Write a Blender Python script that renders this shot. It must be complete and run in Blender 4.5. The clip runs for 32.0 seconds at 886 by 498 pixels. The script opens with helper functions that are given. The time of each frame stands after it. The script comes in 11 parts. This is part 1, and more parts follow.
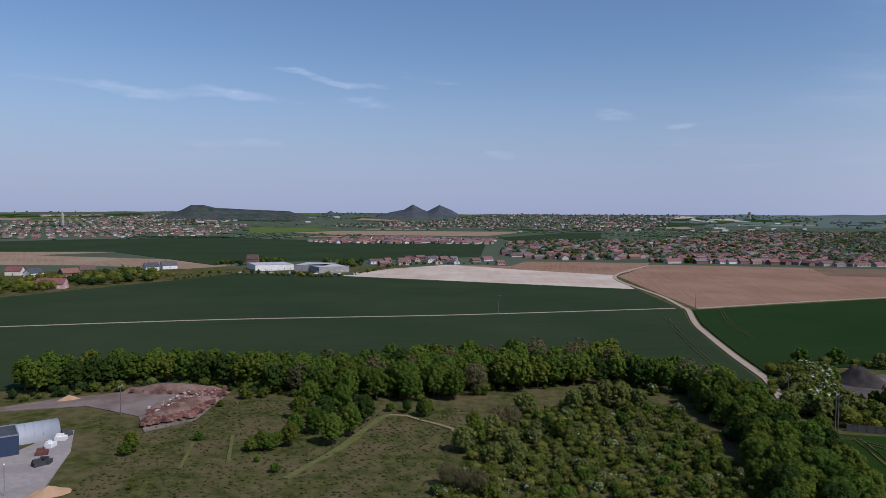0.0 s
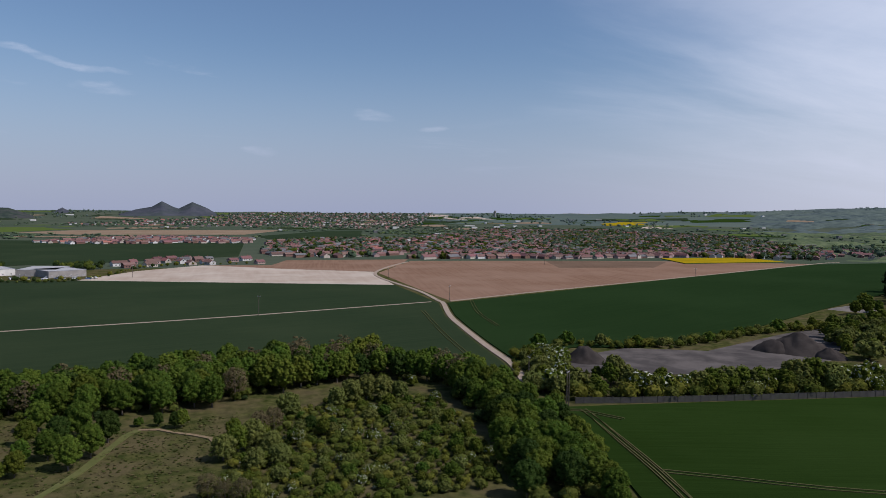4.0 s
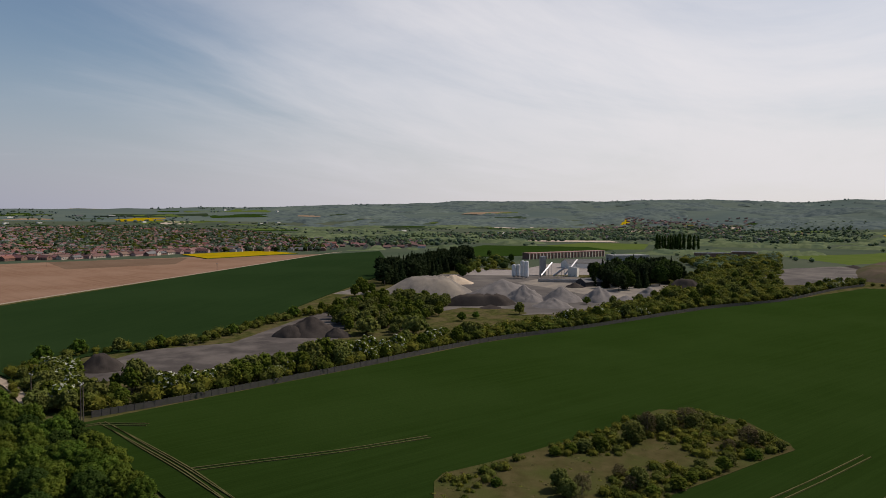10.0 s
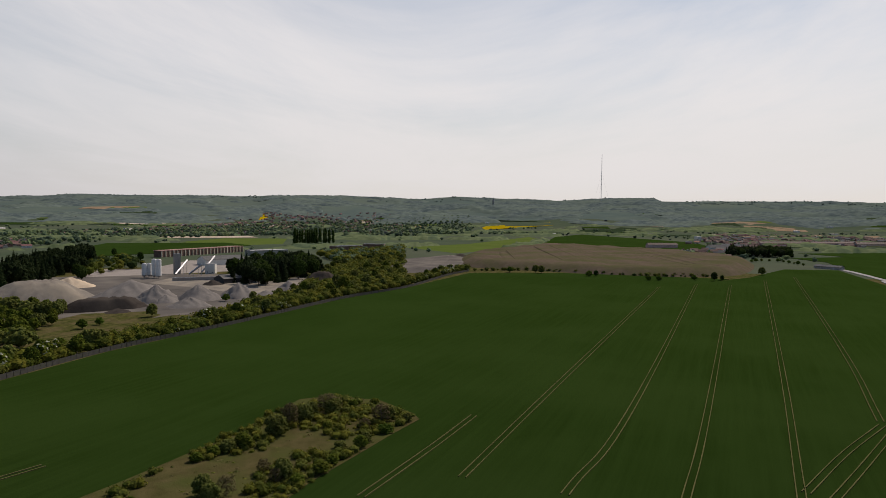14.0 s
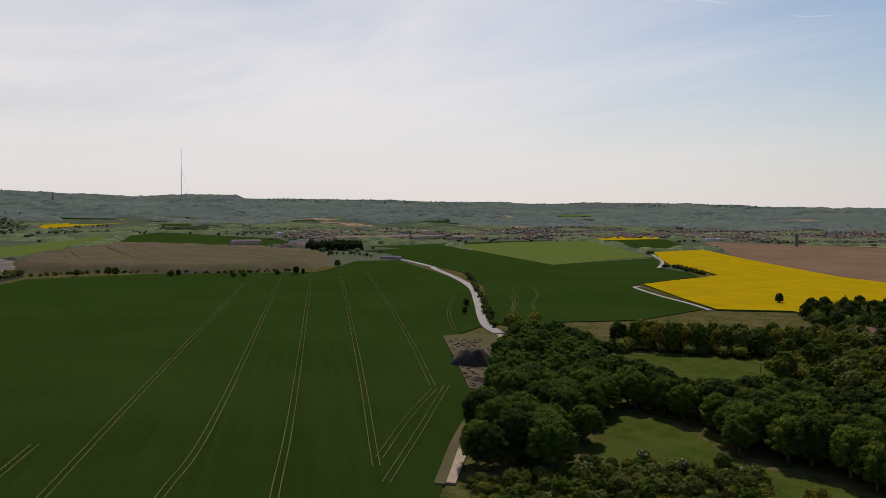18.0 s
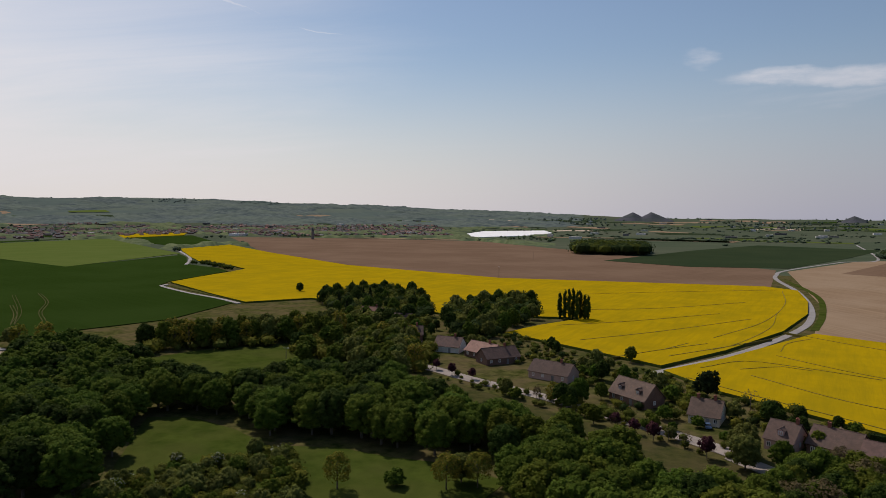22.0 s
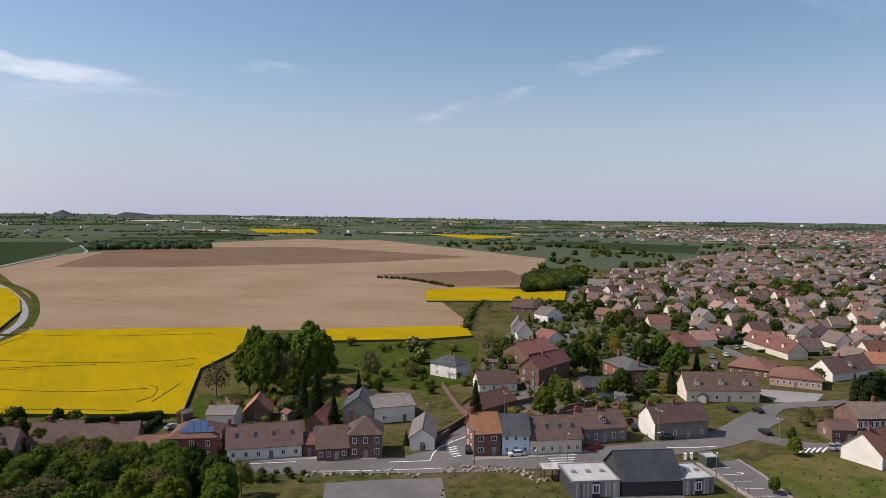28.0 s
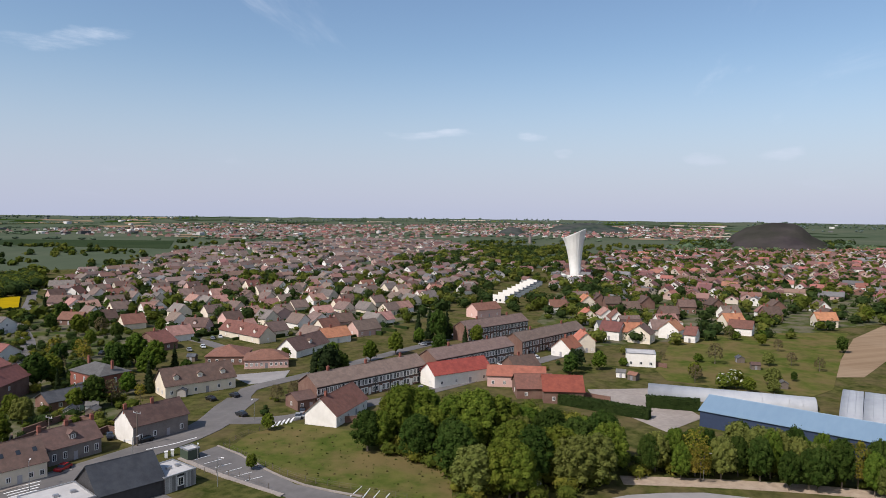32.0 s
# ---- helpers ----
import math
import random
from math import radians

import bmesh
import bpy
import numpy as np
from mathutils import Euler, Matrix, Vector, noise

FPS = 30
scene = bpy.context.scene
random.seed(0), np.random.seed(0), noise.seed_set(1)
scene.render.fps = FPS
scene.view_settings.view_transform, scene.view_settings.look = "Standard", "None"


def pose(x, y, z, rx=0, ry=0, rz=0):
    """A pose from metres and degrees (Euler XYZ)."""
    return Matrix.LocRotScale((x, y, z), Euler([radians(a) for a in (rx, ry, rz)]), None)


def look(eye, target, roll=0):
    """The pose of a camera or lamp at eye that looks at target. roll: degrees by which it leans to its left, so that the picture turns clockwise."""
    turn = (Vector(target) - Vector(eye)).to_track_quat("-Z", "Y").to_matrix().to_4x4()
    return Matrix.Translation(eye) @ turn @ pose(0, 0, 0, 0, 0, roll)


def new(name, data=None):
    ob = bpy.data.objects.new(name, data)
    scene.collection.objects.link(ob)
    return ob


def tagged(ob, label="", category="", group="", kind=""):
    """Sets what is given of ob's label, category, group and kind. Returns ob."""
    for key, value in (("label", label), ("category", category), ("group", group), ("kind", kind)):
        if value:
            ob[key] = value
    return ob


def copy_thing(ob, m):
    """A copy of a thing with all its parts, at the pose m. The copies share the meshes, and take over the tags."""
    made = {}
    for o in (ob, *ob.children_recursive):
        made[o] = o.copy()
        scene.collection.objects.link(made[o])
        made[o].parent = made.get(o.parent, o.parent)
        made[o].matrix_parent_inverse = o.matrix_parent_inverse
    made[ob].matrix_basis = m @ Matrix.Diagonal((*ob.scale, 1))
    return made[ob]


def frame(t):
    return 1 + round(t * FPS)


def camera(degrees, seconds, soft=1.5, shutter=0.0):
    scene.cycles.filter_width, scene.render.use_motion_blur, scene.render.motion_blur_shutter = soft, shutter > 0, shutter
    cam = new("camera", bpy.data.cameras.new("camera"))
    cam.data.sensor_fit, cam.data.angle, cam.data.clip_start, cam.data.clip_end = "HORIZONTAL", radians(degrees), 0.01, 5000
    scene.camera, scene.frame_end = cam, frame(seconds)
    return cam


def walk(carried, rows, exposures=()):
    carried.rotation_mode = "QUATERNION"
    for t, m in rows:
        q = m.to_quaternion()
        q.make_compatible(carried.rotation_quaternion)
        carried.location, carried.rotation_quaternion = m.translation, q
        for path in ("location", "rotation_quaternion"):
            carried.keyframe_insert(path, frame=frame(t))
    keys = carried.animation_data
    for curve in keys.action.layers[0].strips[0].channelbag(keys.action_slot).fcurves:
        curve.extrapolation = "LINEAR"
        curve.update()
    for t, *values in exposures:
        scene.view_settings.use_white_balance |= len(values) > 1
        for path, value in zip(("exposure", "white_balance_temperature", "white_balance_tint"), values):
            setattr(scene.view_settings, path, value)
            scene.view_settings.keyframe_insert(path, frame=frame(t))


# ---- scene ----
cam = camera(65.3, 32.0, soft=0.85)
rows = [
    (0.0, pose(0, 0, 60, 87.18, -0.50, -0.00)),
    (0.5, pose(0, 0, 60, 87.20, -0.51, -2.32)),
    (1.0, pose(0, 0, 60, 87.21, -0.54, -4.82)),
    (1.5, pose(0, 0, 60, 87.21, -0.56, -7.14)),
    (2.0, pose(0, 0, 60, 87.21, -0.58, -9.64)),
    (2.5, pose(0, 0, 60, 87.21, -0.57, -12.02)),
    (4.5, pose(0, 0, 60, 87.22, -0.63, -22.63)),
    (5.0, pose(0, 0, 60, 87.23, -0.61, -25.88)),
    (5.5, pose(0, 0, 60, 87.23, -0.60, -28.89)),
    (6.0, pose(0, 0, 60, 87.24, -0.57, -32.14)),
    (6.5, pose(0, 0, 60, 87.25, -0.54, -35.15)),
    (7.0, pose(0, 0, 60, 87.25, -0.52, -38.34)),
    (7.5, pose(0, 0, 60, 87.25, -0.50, -41.34)),
    (8.0, pose(0, 0, 60, 87.25, -0.49, -44.66)),
    (8.5, pose(0, 0, 60, 87.25, -0.49, -47.81)),
    (9.0, pose(0, 0, 60, 87.24, -0.50, -51.20)),
    (9.5, pose(0, 0, 60, 87.23, -0.53, -54.38)),
    (10.0, pose(0, 0, 60, 87.22, -0.54, -57.85)),
    (10.5, pose(0, 0, 60, 87.21, -0.53, -61.08)),
    (11.0, pose(0, 0, 60, 87.20, -0.51, -64.60)),
    (11.5, pose(0, 0, 60, 87.18, -0.49, -67.89)),
    (12.0, pose(0, 0, 60, 87.16, -0.48, -71.63)),
    (12.5, pose(0, 0, 60, 87.15, -0.49, -75.28)),
    (13.0, pose(0, 0, 60, 87.12, -0.52, -79.29)),
    (13.5, pose(0, 0, 60, 87.11, -0.55, -83.08)),
    (14.0, pose(0, 0, 60, 87.09, -0.57, -87.16)),
    (14.5, pose(0, 0, 60, 87.08, -0.57, -91.00)),
    (16.5, pose(0, 0, 60, 87.08, -0.59, -107.41)),
    (17.0, pose(0, 0, 60, 87.11, -0.58, -111.78)),
    (17.5, pose(0, 0, 60, 87.14, -0.56, -116.00)),
    (18.0, pose(0, 0, 60, 87.16, -0.56, -120.68)),
    (18.5, pose(0, 0, 60, 87.17, -0.55, -125.09)),
    (19.0, pose(0, 0, 60, 87.19, -0.54, -129.95)),
    (19.5, pose(0, 0, 60, 87.20, -0.52, -134.52)),
    (20.0, pose(0, 0, 60, 87.19, -0.49, -139.43)),
    (20.5, pose(0, 0, 60, 87.18, -0.48, -144.03)),
    (21.0, pose(0, 0, 60, 87.17, -0.47, -148.93)),
    (21.5, pose(0, 0, 60, 87.17, -0.48, -153.50)),
    (22.0, pose(0, 0, 60, 87.17, -0.52, -158.46)),
    (22.5, pose(0, 0, 60, 87.16, -0.55, -163.05)),
    (23.0, pose(0, 0, 60, 87.16, -0.56, -168.06)),
    (23.5, pose(0, 0, 60, 87.18, -0.55, -172.74)),
    (24.0, pose(0, 0, 60, 87.19, -0.53, -177.81)),
    (24.5, pose(0, 0, 60, 87.19, -0.49, -182.58)),
    (26.5, pose(0, 0, 60, 87.20, -0.52, -202.45)),
    (27.0, pose(0, 0, 60, 87.20, -0.48, -207.68)),
    (27.5, pose(0, 0, 60, 87.20, -0.46, -212.64)),
    (28.0, pose(0, 0, 60, 87.20, -0.46, -218.01)),
    (28.5, pose(0, 0, 60, 87.20, -0.45, -223.01)),
    (29.0, pose(0, 0, 60, 87.20, -0.44, -228.39)),
    (29.5, pose(0, 0, 60, 87.20, -0.45, -233.45)),
    (30.0, pose(0, 0, 60, 87.20, -0.49, -238.92)),
    (30.5, pose(0, 0, 60, 87.19, -0.54, -243.97)),
    (31.0, pose(0, 0, 60, 87.17, -0.58, -249.42)),
    (31.5, pose(0, 0, 60, 87.16, -0.61, -254.37)),
    (32.0, pose(0, 0, 60, 87.15, -0.62, -259.70)),
]
SUN_AZ, SUN_EL = 128.0, 48.0
walk(cam, rows, exposures=[(0.0, -0.22, 5480, 18), (5.0, -0.27, 5900, 16), (9.0, -0.28, 6500, 15), (14.0, -0.28, 6800, 14), (20.0, -0.28, 6700, 16), (24.0, -0.4, 6550, 17), (27.0, 0.08, 6400, 17), (29.0, 0.22, 6350, 15), (32.0, 0.27, 6200, 14)])

# ---- light: one sun, a hazy spring sky with thin cirrus ----
world = bpy.data.worlds.new("spring_sky")
scene.world = world
world.use_nodes = True
wn, wl = world.node_tree.nodes, world.node_tree.links
wn.clear()


def wnode(kind, **inputs):
    n = wn.new(kind)
    for k, v in inputs.items():
        n.inputs[int(k[1:]) if k[0] == "i" and k[1:].isdigit() else k].default_value = v
    return n


def wmath(op, a, b=0.0, c=0.0, clamp=False):
    n = wn.new("ShaderNodeMath")
    n.operation, n.use_clamp = op, clamp
    for i, v in enumerate((a, b, c)):
        if isinstance(v, (int, float)):
            n.inputs[i].default_value = v
        else:
            wl.new(v, n.inputs[i])
    return n.outputs[0]


def wrange(v, a, b, c=0.0, d=1.0):
    n = wn.new("ShaderNodeMapRange")
    n.interpolation_type = "SMOOTHSTEP"
    wl.new(v, n.inputs[0])
    for i, q in enumerate((a, b, c, d)):
        n.inputs[i + 1].default_value = q
    return n.outputs[0]


sky = wn.new("ShaderNodeTexSky")
sky.sky_type, sky.sun_disc = "NISHITA", False
sky.sun_elevation, sky.sun_rotation = radians(SUN_EL), radians(SUN_AZ)
sky.air_density, sky.dust_density, sky.ozone_density, sky.altitude = 1.3, 0.4, 3.2, 100
coord = wn.new("ShaderNodeTexCoord")
sep = wn.new("ShaderNodeSeparateXYZ")
wl.new(coord.outputs["Generated"], sep.inputs[0])
up = wmath("MAXIMUM", sep.outputs[2], 0.0)
flat = wmath("ADD", up, 0.09)
comb = wn.new("ShaderNodeCombineXYZ")
wl.new(wmath("DIVIDE", sep.outputs[0], flat), comb.inputs[0])
wl.new(wmath("DIVIDE", sep.outputs[1], flat), comb.inputs[1])


def cloud_noise(scale, detail, rough, distort, turn, sx, sy):
    m = wn.new("ShaderNodeMapping")
    m.inputs["Rotation"].default_value = (0, 0, radians(turn))
    m.inputs["Scale"].default_value = (sx, sy, 1)
    wl.new(comb.outputs[0], m.inputs[0])
    n = wn.new("ShaderNodeTexNoise")
    n.inputs["Scale"].default_value, n.inputs["Detail"].default_value = scale, detail
    n.inputs["Roughness"].default_value, n.inputs["Distortion"].default_value = rough, distort
    wl.new(m.outputs[0], n.inputs["Vector"])
    return n.outputs["Fac"]


def toward(az, el):
    d = (math.sin(radians(az)) * math.cos(radians(el)), math.cos(radians(az)) * math.cos(radians(el)), math.sin(radians(el)))
    n = wn.new("ShaderNodeVectorMath")
    n.operation = "DOT_PRODUCT"
    wl.new(coord.outputs["Generated"], n.inputs[0])
    n.inputs[1].default_value = d
    return n.outputs["Value"]


streak = cloud_noise(0.55, 9, 0.62, 0.9, 35, 0.45, 1.3)
wisps = wrange(streak, 0.58, 0.85)
veil_noise = cloud_noise(0.35, 8, 0.6, 0.5, 20, 0.6, 1.0)
veil = wmath("MULTIPLY", wrange(wmath("ADD", toward(92, 20), wmath("MULTIPLY", wmath("SUBTRACT", streak, 0.5), 0.5)), 0.44, 1.02), wrange(veil_noise, 0.15, 0.55))
cover = wmath("MAXIMUM", wmath("MULTIPLY", wisps, 0.45), wmath("MULTIPLY", veil, 0.9))
low = wrange(up, 0.0, 0.05)
cover = wmath("MULTIPLY", cover, low)
# small fair-weather clouds: (bearing, height above the horizon, half width, half height, opacity, slope) in degrees
warp_n = wn.new("ShaderNodeTexNoise")
warp_n.inputs["Scale"].default_value, warp_n.inputs["Detail"].default_value = 9, 6
wl.new(coord.outputs["Generated"], warp_n.inputs["Vector"])
wsub = wn.new("ShaderNodeVectorMath")
wsub.operation = "MULTIPLY_ADD"
wsub.inputs[1].default_value = (0.09, 0.09, 0.035)
wl.new(warp_n.outputs["Color"], wsub.inputs[0])
woff = wn.new("ShaderNodeVectorMath")
woff.operation = "SUBTRACT"
woff.inputs[1].default_value = (0.045, 0.045, 0.0175)
wl.new(coord.outputs["Generated"], woff.inputs[0])
wl.new(woff.outputs[0], wsub.inputs[2])
wsep = wn.new("ShaderNodeSeparateXYZ")
wl.new(wsub.outputs[0], wsep.inputs[0])
PUFFS = [(-21.5, 9.2, 10.5, 0.42, 0.5, -0.04), (-9.2, 10.7, 5.2, 0.3, 0.5, -0.11), (-5.8, 9.0, 2.2, 0.55, 0.4, -0.05), (-17.8, 5.5, 5.0, 0.35, 0.42, 0.0), (-1.5, 11.0, 3.6, 0.4, 0.34, -0.1), (4.9, 5.1, 1.2, 0.4, 0.5, 0.0), (18.8, 6.95, 1.5, 0.3, 0.5, 0.0), (13.2, 8.0, 2.0, 0.5, 0.4, -0.05),
         (-172.5, 10.0, 6.2, 0.65, 0.8, -0.04), (178.8, 12.2, 1.9, 0.8, 0.5, -0.1), (-155.2, 11.3, 2.4, 0.55, 0.42, 0.0), (-129.0, 12.3, 4.4, 0.8, 0.42, 0.16), (-139.5, 9.1, 5.0, 0.5, 0.4, 0.3), (-101.7, 6.5, 4.0, 0.35, 0.5, 0.0), (-92.9, 6.5, 1.1, 0.35, 0.5, 0.0), (-91.0, 5.2, 0.8, 0.35, 0.5, 0.0), (-79.6, 4.6, 1.7, 0.5, 0.6, 0.0), (-74.3, 4.9, 1.6, 0.45, 0.5, 0.0), (138.5, 16.3, 5.2, 0.1, 0.85, -0.17), (148.2, 14.45, 1.6, 0.08, 0.75, -0.2)]
puff = None
for az, el, wa, he, op, tilt in PUFFS:
    rt = (math.cos(radians(az)), -math.sin(radians(az)), 0.0)
    vm = wn.new("ShaderNodeVectorMath")
    vm.operation = "DOT_PRODUCT"
    wl.new(wsub.outputs[0], vm.inputs[0])
    vm.inputs[1].default_value = rt
    a = wmath("DIVIDE", vm.outputs["Value"], math.sin(radians(wa)))
    b = wmath("DIVIDE", wmath("SUBTRACT", wmath("SUBTRACT", wsep.outputs[2], math.sin(radians(el))), wmath("MULTIPLY", vm.outputs["Value"], tilt)), math.sin(radians(he)))
    rr = wmath("ADD", wmath("MULTIPLY", a, a), wmath("MULTIPLY", b, b))
    f = wmath("MULTIPLY", wrange(rr, 2.4, 0.0, 0.0, 0.12 + 0.85 * op), wmath("GREATER_THAN", toward(az, el), 0.6))
    puff = f if puff is None else wmath("MAXIMUM", puff, f)
lump = wn.new("ShaderNodeTexNoise")
lmap = wn.new("ShaderNodeMapping")
lmap.inputs["Scale"].default_value = (1, 1, 4.5)
wl.new(coord.outputs["Generated"], lmap.inputs[0])
wl.new(lmap.outputs[0], lump.inputs["Vector"])
lump.inputs["Scale"].default_value, lump.inputs["Detail"].default_value, lump.inputs["Roughness"].default_value = 16, 7, 0.6
puff = wrange(wmath("ADD", wmath("MULTIPLY", puff, 0.75), wmath("MULTIPLY", lump.outputs["Fac"], 0.75)), 0.58, 1.2)
cover = wmath("MAXIMUM", cover, wmath("MULTIPLY", puff, 0.6))
mix = wn.new("ShaderNodeMix")
mix.data_type = "RGBA"
wl.new(cover, mix.inputs[0])
wl.new(sky.outputs[0], mix.inputs[6])
mix.inputs[7].default_value = (10.6, 10.6, 10.7, 1)
haze = wn.new("ShaderNodeMix")
haze.data_type = "RGBA"
wl.new(wrange(up, 0.24, -0.02, 0.0, 0.88), haze.inputs[0])
wl.new(mix.outputs[2], haze.inputs[6])
glow = wn.new("ShaderNodeMix")
glow.data_type = "RGBA"
wl.new(wrange(toward(SUN_AZ - 20, 12), 0.0, 1.0), glow.inputs[0])
glow.inputs[6].default_value, glow.inputs[7].default_value = (4.3, 4.75, 6.1, 1), (9.4, 9.4, 9.5, 1)
wl.new(glow.outputs[2], haze.inputs[7])
back = wn.new("ShaderNodeBackground")
back.inputs["Strength"].default_value = 0.093
wl.new(haze.outputs[2], back.inputs["Color"])
wout = wn.new("ShaderNodeOutputWorld")
wl.new(back.outputs[0], wout.inputs[0])

sun = new("sun", bpy.data.lights.new("sun", "SUN"))
sun.data.energy, sun.data.angle, sun.data.color = 4.4, radians(0.6), (1.0, 0.915, 0.8)
sa, se = radians(SUN_AZ), radians(SUN_EL)
sun.matrix_world = look((0, 0, 300), Vector((0, 0, 300)) - Vector((math.sin(sa) * math.cos(se), math.cos(sa) * math.cos(se), math.sin(se))))


# ---- materials ----
def mat(name, c1, c2, scale=0.3, rough=0.85, bump=0.0, bscale=6.0, metal=0.0, c3=None, scale3=0.02, amount3=0.5, stretch=None, island=0.0, rnd=0.0, spec=0.3, coords="pos", contrast=0.2, translucent=0.0, sheen=None):
    """Two colours by noise, a third by a larger noise, relief by a fine one."""
    m = bpy.data.materials.new(name)
    m.use_nodes = True
    n, l = m.node_tree.nodes, m.node_tree.links
    bs = n["Principled BSDF"]
    bs.inputs["Roughness"].default_value, bs.inputs["Metallic"].default_value = rough, metal
    bs.inputs["Specular IOR Level"].default_value = spec
    if coords == "pos":
        vec = n.new("ShaderNodeNewGeometry").outputs["Position"]
    else:
        vec = n.new("ShaderNodeTexCoord").outputs["Object"]
    if stretch:
        mp = n.new("ShaderNodeMapping")
        mp.vector_type = "TEXTURE"
        mp.inputs["Rotation"].default_value = (0, 0, radians(stretch[0]))
        mp.inputs["Scale"].default_value = (stretch[1], 1, 1)
        l.new(vec, mp.inputs[0])
        svec = mp.outputs[0]
    else:
        svec = vec

    def noise_at(s, v, detail=5, r=0.6):
        q = n.new("ShaderNodeTexNoise")
        q.inputs["Scale"].default_value, q.inputs["Detail"].default_value, q.inputs["Roughness"].default_value = s, detail, r
        l.new(v, q.inputs["Vector"])
        return q.outputs["Fac"]

    def rng(v, a, b):
        q = n.new("ShaderNodeMapRange")
        l.new(v, q.inputs[0])
        q.inputs[1].default_value, q.inputs[2].default_value = a, b
        return q.outputs[0]

    def mixc(f, a, b):
        q = n.new("ShaderNodeMix")
        q.data_type = "RGBA"
        if isinstance(f, float):
            q.inputs[0].default_value = f
        else:
            l.new(f, q.inputs[0])
        for i, c in ((6, a), (7, b)):
            if isinstance(c, tuple):
                q.inputs[i].default_value = (*c, 1)
            else:
                l.new(c, q.inputs[i])
        return q.outputs[2]

    def mul(v, k):
        q = n.new("ShaderNodeMath")
        q.operation = "MULTIPLY"
        l.new(v, q.inputs[0])
        q.inputs[1].default_value = k
        return q.outputs[0]

    col = mixc(rng(noise_at(scale, svec), 0.5 - contrast, 0.5 + contrast), c1, c2)
    if c3:
        col = mixc(mul(rng(noise_at(scale3, vec, 4), 0.42, 0.62), amount3), col, c3)
    if rnd or island:
        src = n.new("ShaderNodeObjectInfo").outputs["Random"] if rnd else n.new("ShaderNodeNewGeometry").outputs["Random Per Island"]
        k = rnd or island
        q = n.new("ShaderNodeMapRange")
        l.new(src, q.inputs[0])
        q.inputs[3].default_value, q.inputs[4].default_value = 1 - k, 1 + k
        hs = n.new("ShaderNodeHueSaturation")
        l.new(q.outputs[0], hs.inputs["Value"])
        hr = n.new("ShaderNodeMapRange")
        l.new(mul(src, 7.31), hr.inputs[0])
        fr = n.new("ShaderNodeMath")
        fr.operation = "FRACT"
        l.new(mul(src, 7.31), fr.inputs[0])
        l.new(fr.outputs[0], hr.inputs[0])
        hr.inputs[3].default_value, hr.inputs[4].default_value = 0.5 - k * 0.06, 0.5 + k * 0.06
        l.new(hr.outputs[0], hs.inputs["Hue"])
        l.new(col, hs.inputs["Color"])
        col = hs.outputs["Color"]
    l.new(col, bs.inputs["Base Color"])
    if sheen:
        bs.inputs["Sheen Weight"].default_value, bs.inputs["Sheen Roughness"].default_value = sheen[0], 0.45
        bs.inputs["Sheen Tint"].default_value = (*sheen[1], 1)
    if bump:
        b = n.new("ShaderNodeBump")
        b.inputs["Strength"].default_value, b.inputs["Distance"].default_value = bump, 0.1
        l.new(noise_at(bscale, svec, 3), b.inputs["Height"])
        l.new(b.outputs[0], bs.inputs["Normal"])
    if translucent:
        tr = n.new("ShaderNodeBsdfTranslucent")
        l.new(col, tr.inputs["Color"])
        ms = n.new("ShaderNodeMixShader")
        ms.inputs[0].default_value = translucent
        l.new(bs.outputs[0], ms.inputs[1])
        l.new(tr.outputs[0], ms.inputs[2])
        l.new(ms.outputs[0], n["Material Output"].inputs["Surface"])
    return m


def plain(name, c, rough=0.5, metal=0.0, spec=0.4):
    return mat(name, c, tuple(v * 0.85 for v in c), 2.0, rough, metal=metal, spec=spec, coords="obj")


M_GRASS = mat("meadow_grass", (0.0333, 0.0459, 0.0106), (0.0774, 0.0808, 0.0222), 0.25, 0.95, 0.9, 1.8, c3=(0.1129, 0.0906, 0.0403), scale3=0.04, amount3=0.5, spec=0.0, contrast=0.14)
M_VERGE = mat("shaggy_verge", (0.028, 0.036, 0.011), (0.06, 0.058, 0.02), 0.35, 0.95, 1.0, 1.6, c3=(0.085, 0.066, 0.034), scale3=0.06, amount3=0.5, spec=0.0, contrast=0.16)
M_LAWN = mat("lawn_grass", (0.0302, 0.0473, 0.0079), (0.0504, 0.0690, 0.0124), 0.15, 0.95, 0.7, 2.5, c3=(0.0648, 0.0713, 0.0188), scale3=0.05, amount3=0.5, spec=0.0, contrast=0.14)
M_ROUGH = mat("rough_grass", (0.028, 0.037, 0.009), (0.082, 0.08, 0.026), 0.3, 0.95, 1.0, 1.5, c3=(0.115, 0.085, 0.047), scale3=0.07, amount3=0.6, spec=0.0, contrast=0.14)
# Plain beyond 800 m: colour raised and blued in place of aerial haze.
M_LAND_HAZY = mat("countryside", (0.0480, 0.0672, 0.0425), (0.0720, 0.0902, 0.0578), 0.012, 0.95, 0, c3=(0.1040, 0.1066, 0.0765), scale3=0.0016, amount3=0.4, stretch=(20, 3.0), spec=0.0)
M_WHEAT = mat("young_wheat", (0.0174, 0.0257, 0.0108), (0.0246, 0.0340, 0.0143), 0.4, 0.9, 0.9, 1.6, c3=(0.0288, 0.0378, 0.0163), scale3=0.008, amount3=0.7, stretch=(14, 34.0), spec=0.0, contrast=0.2, sheen=(0.08, (0.2, 0.4, 0.25)))
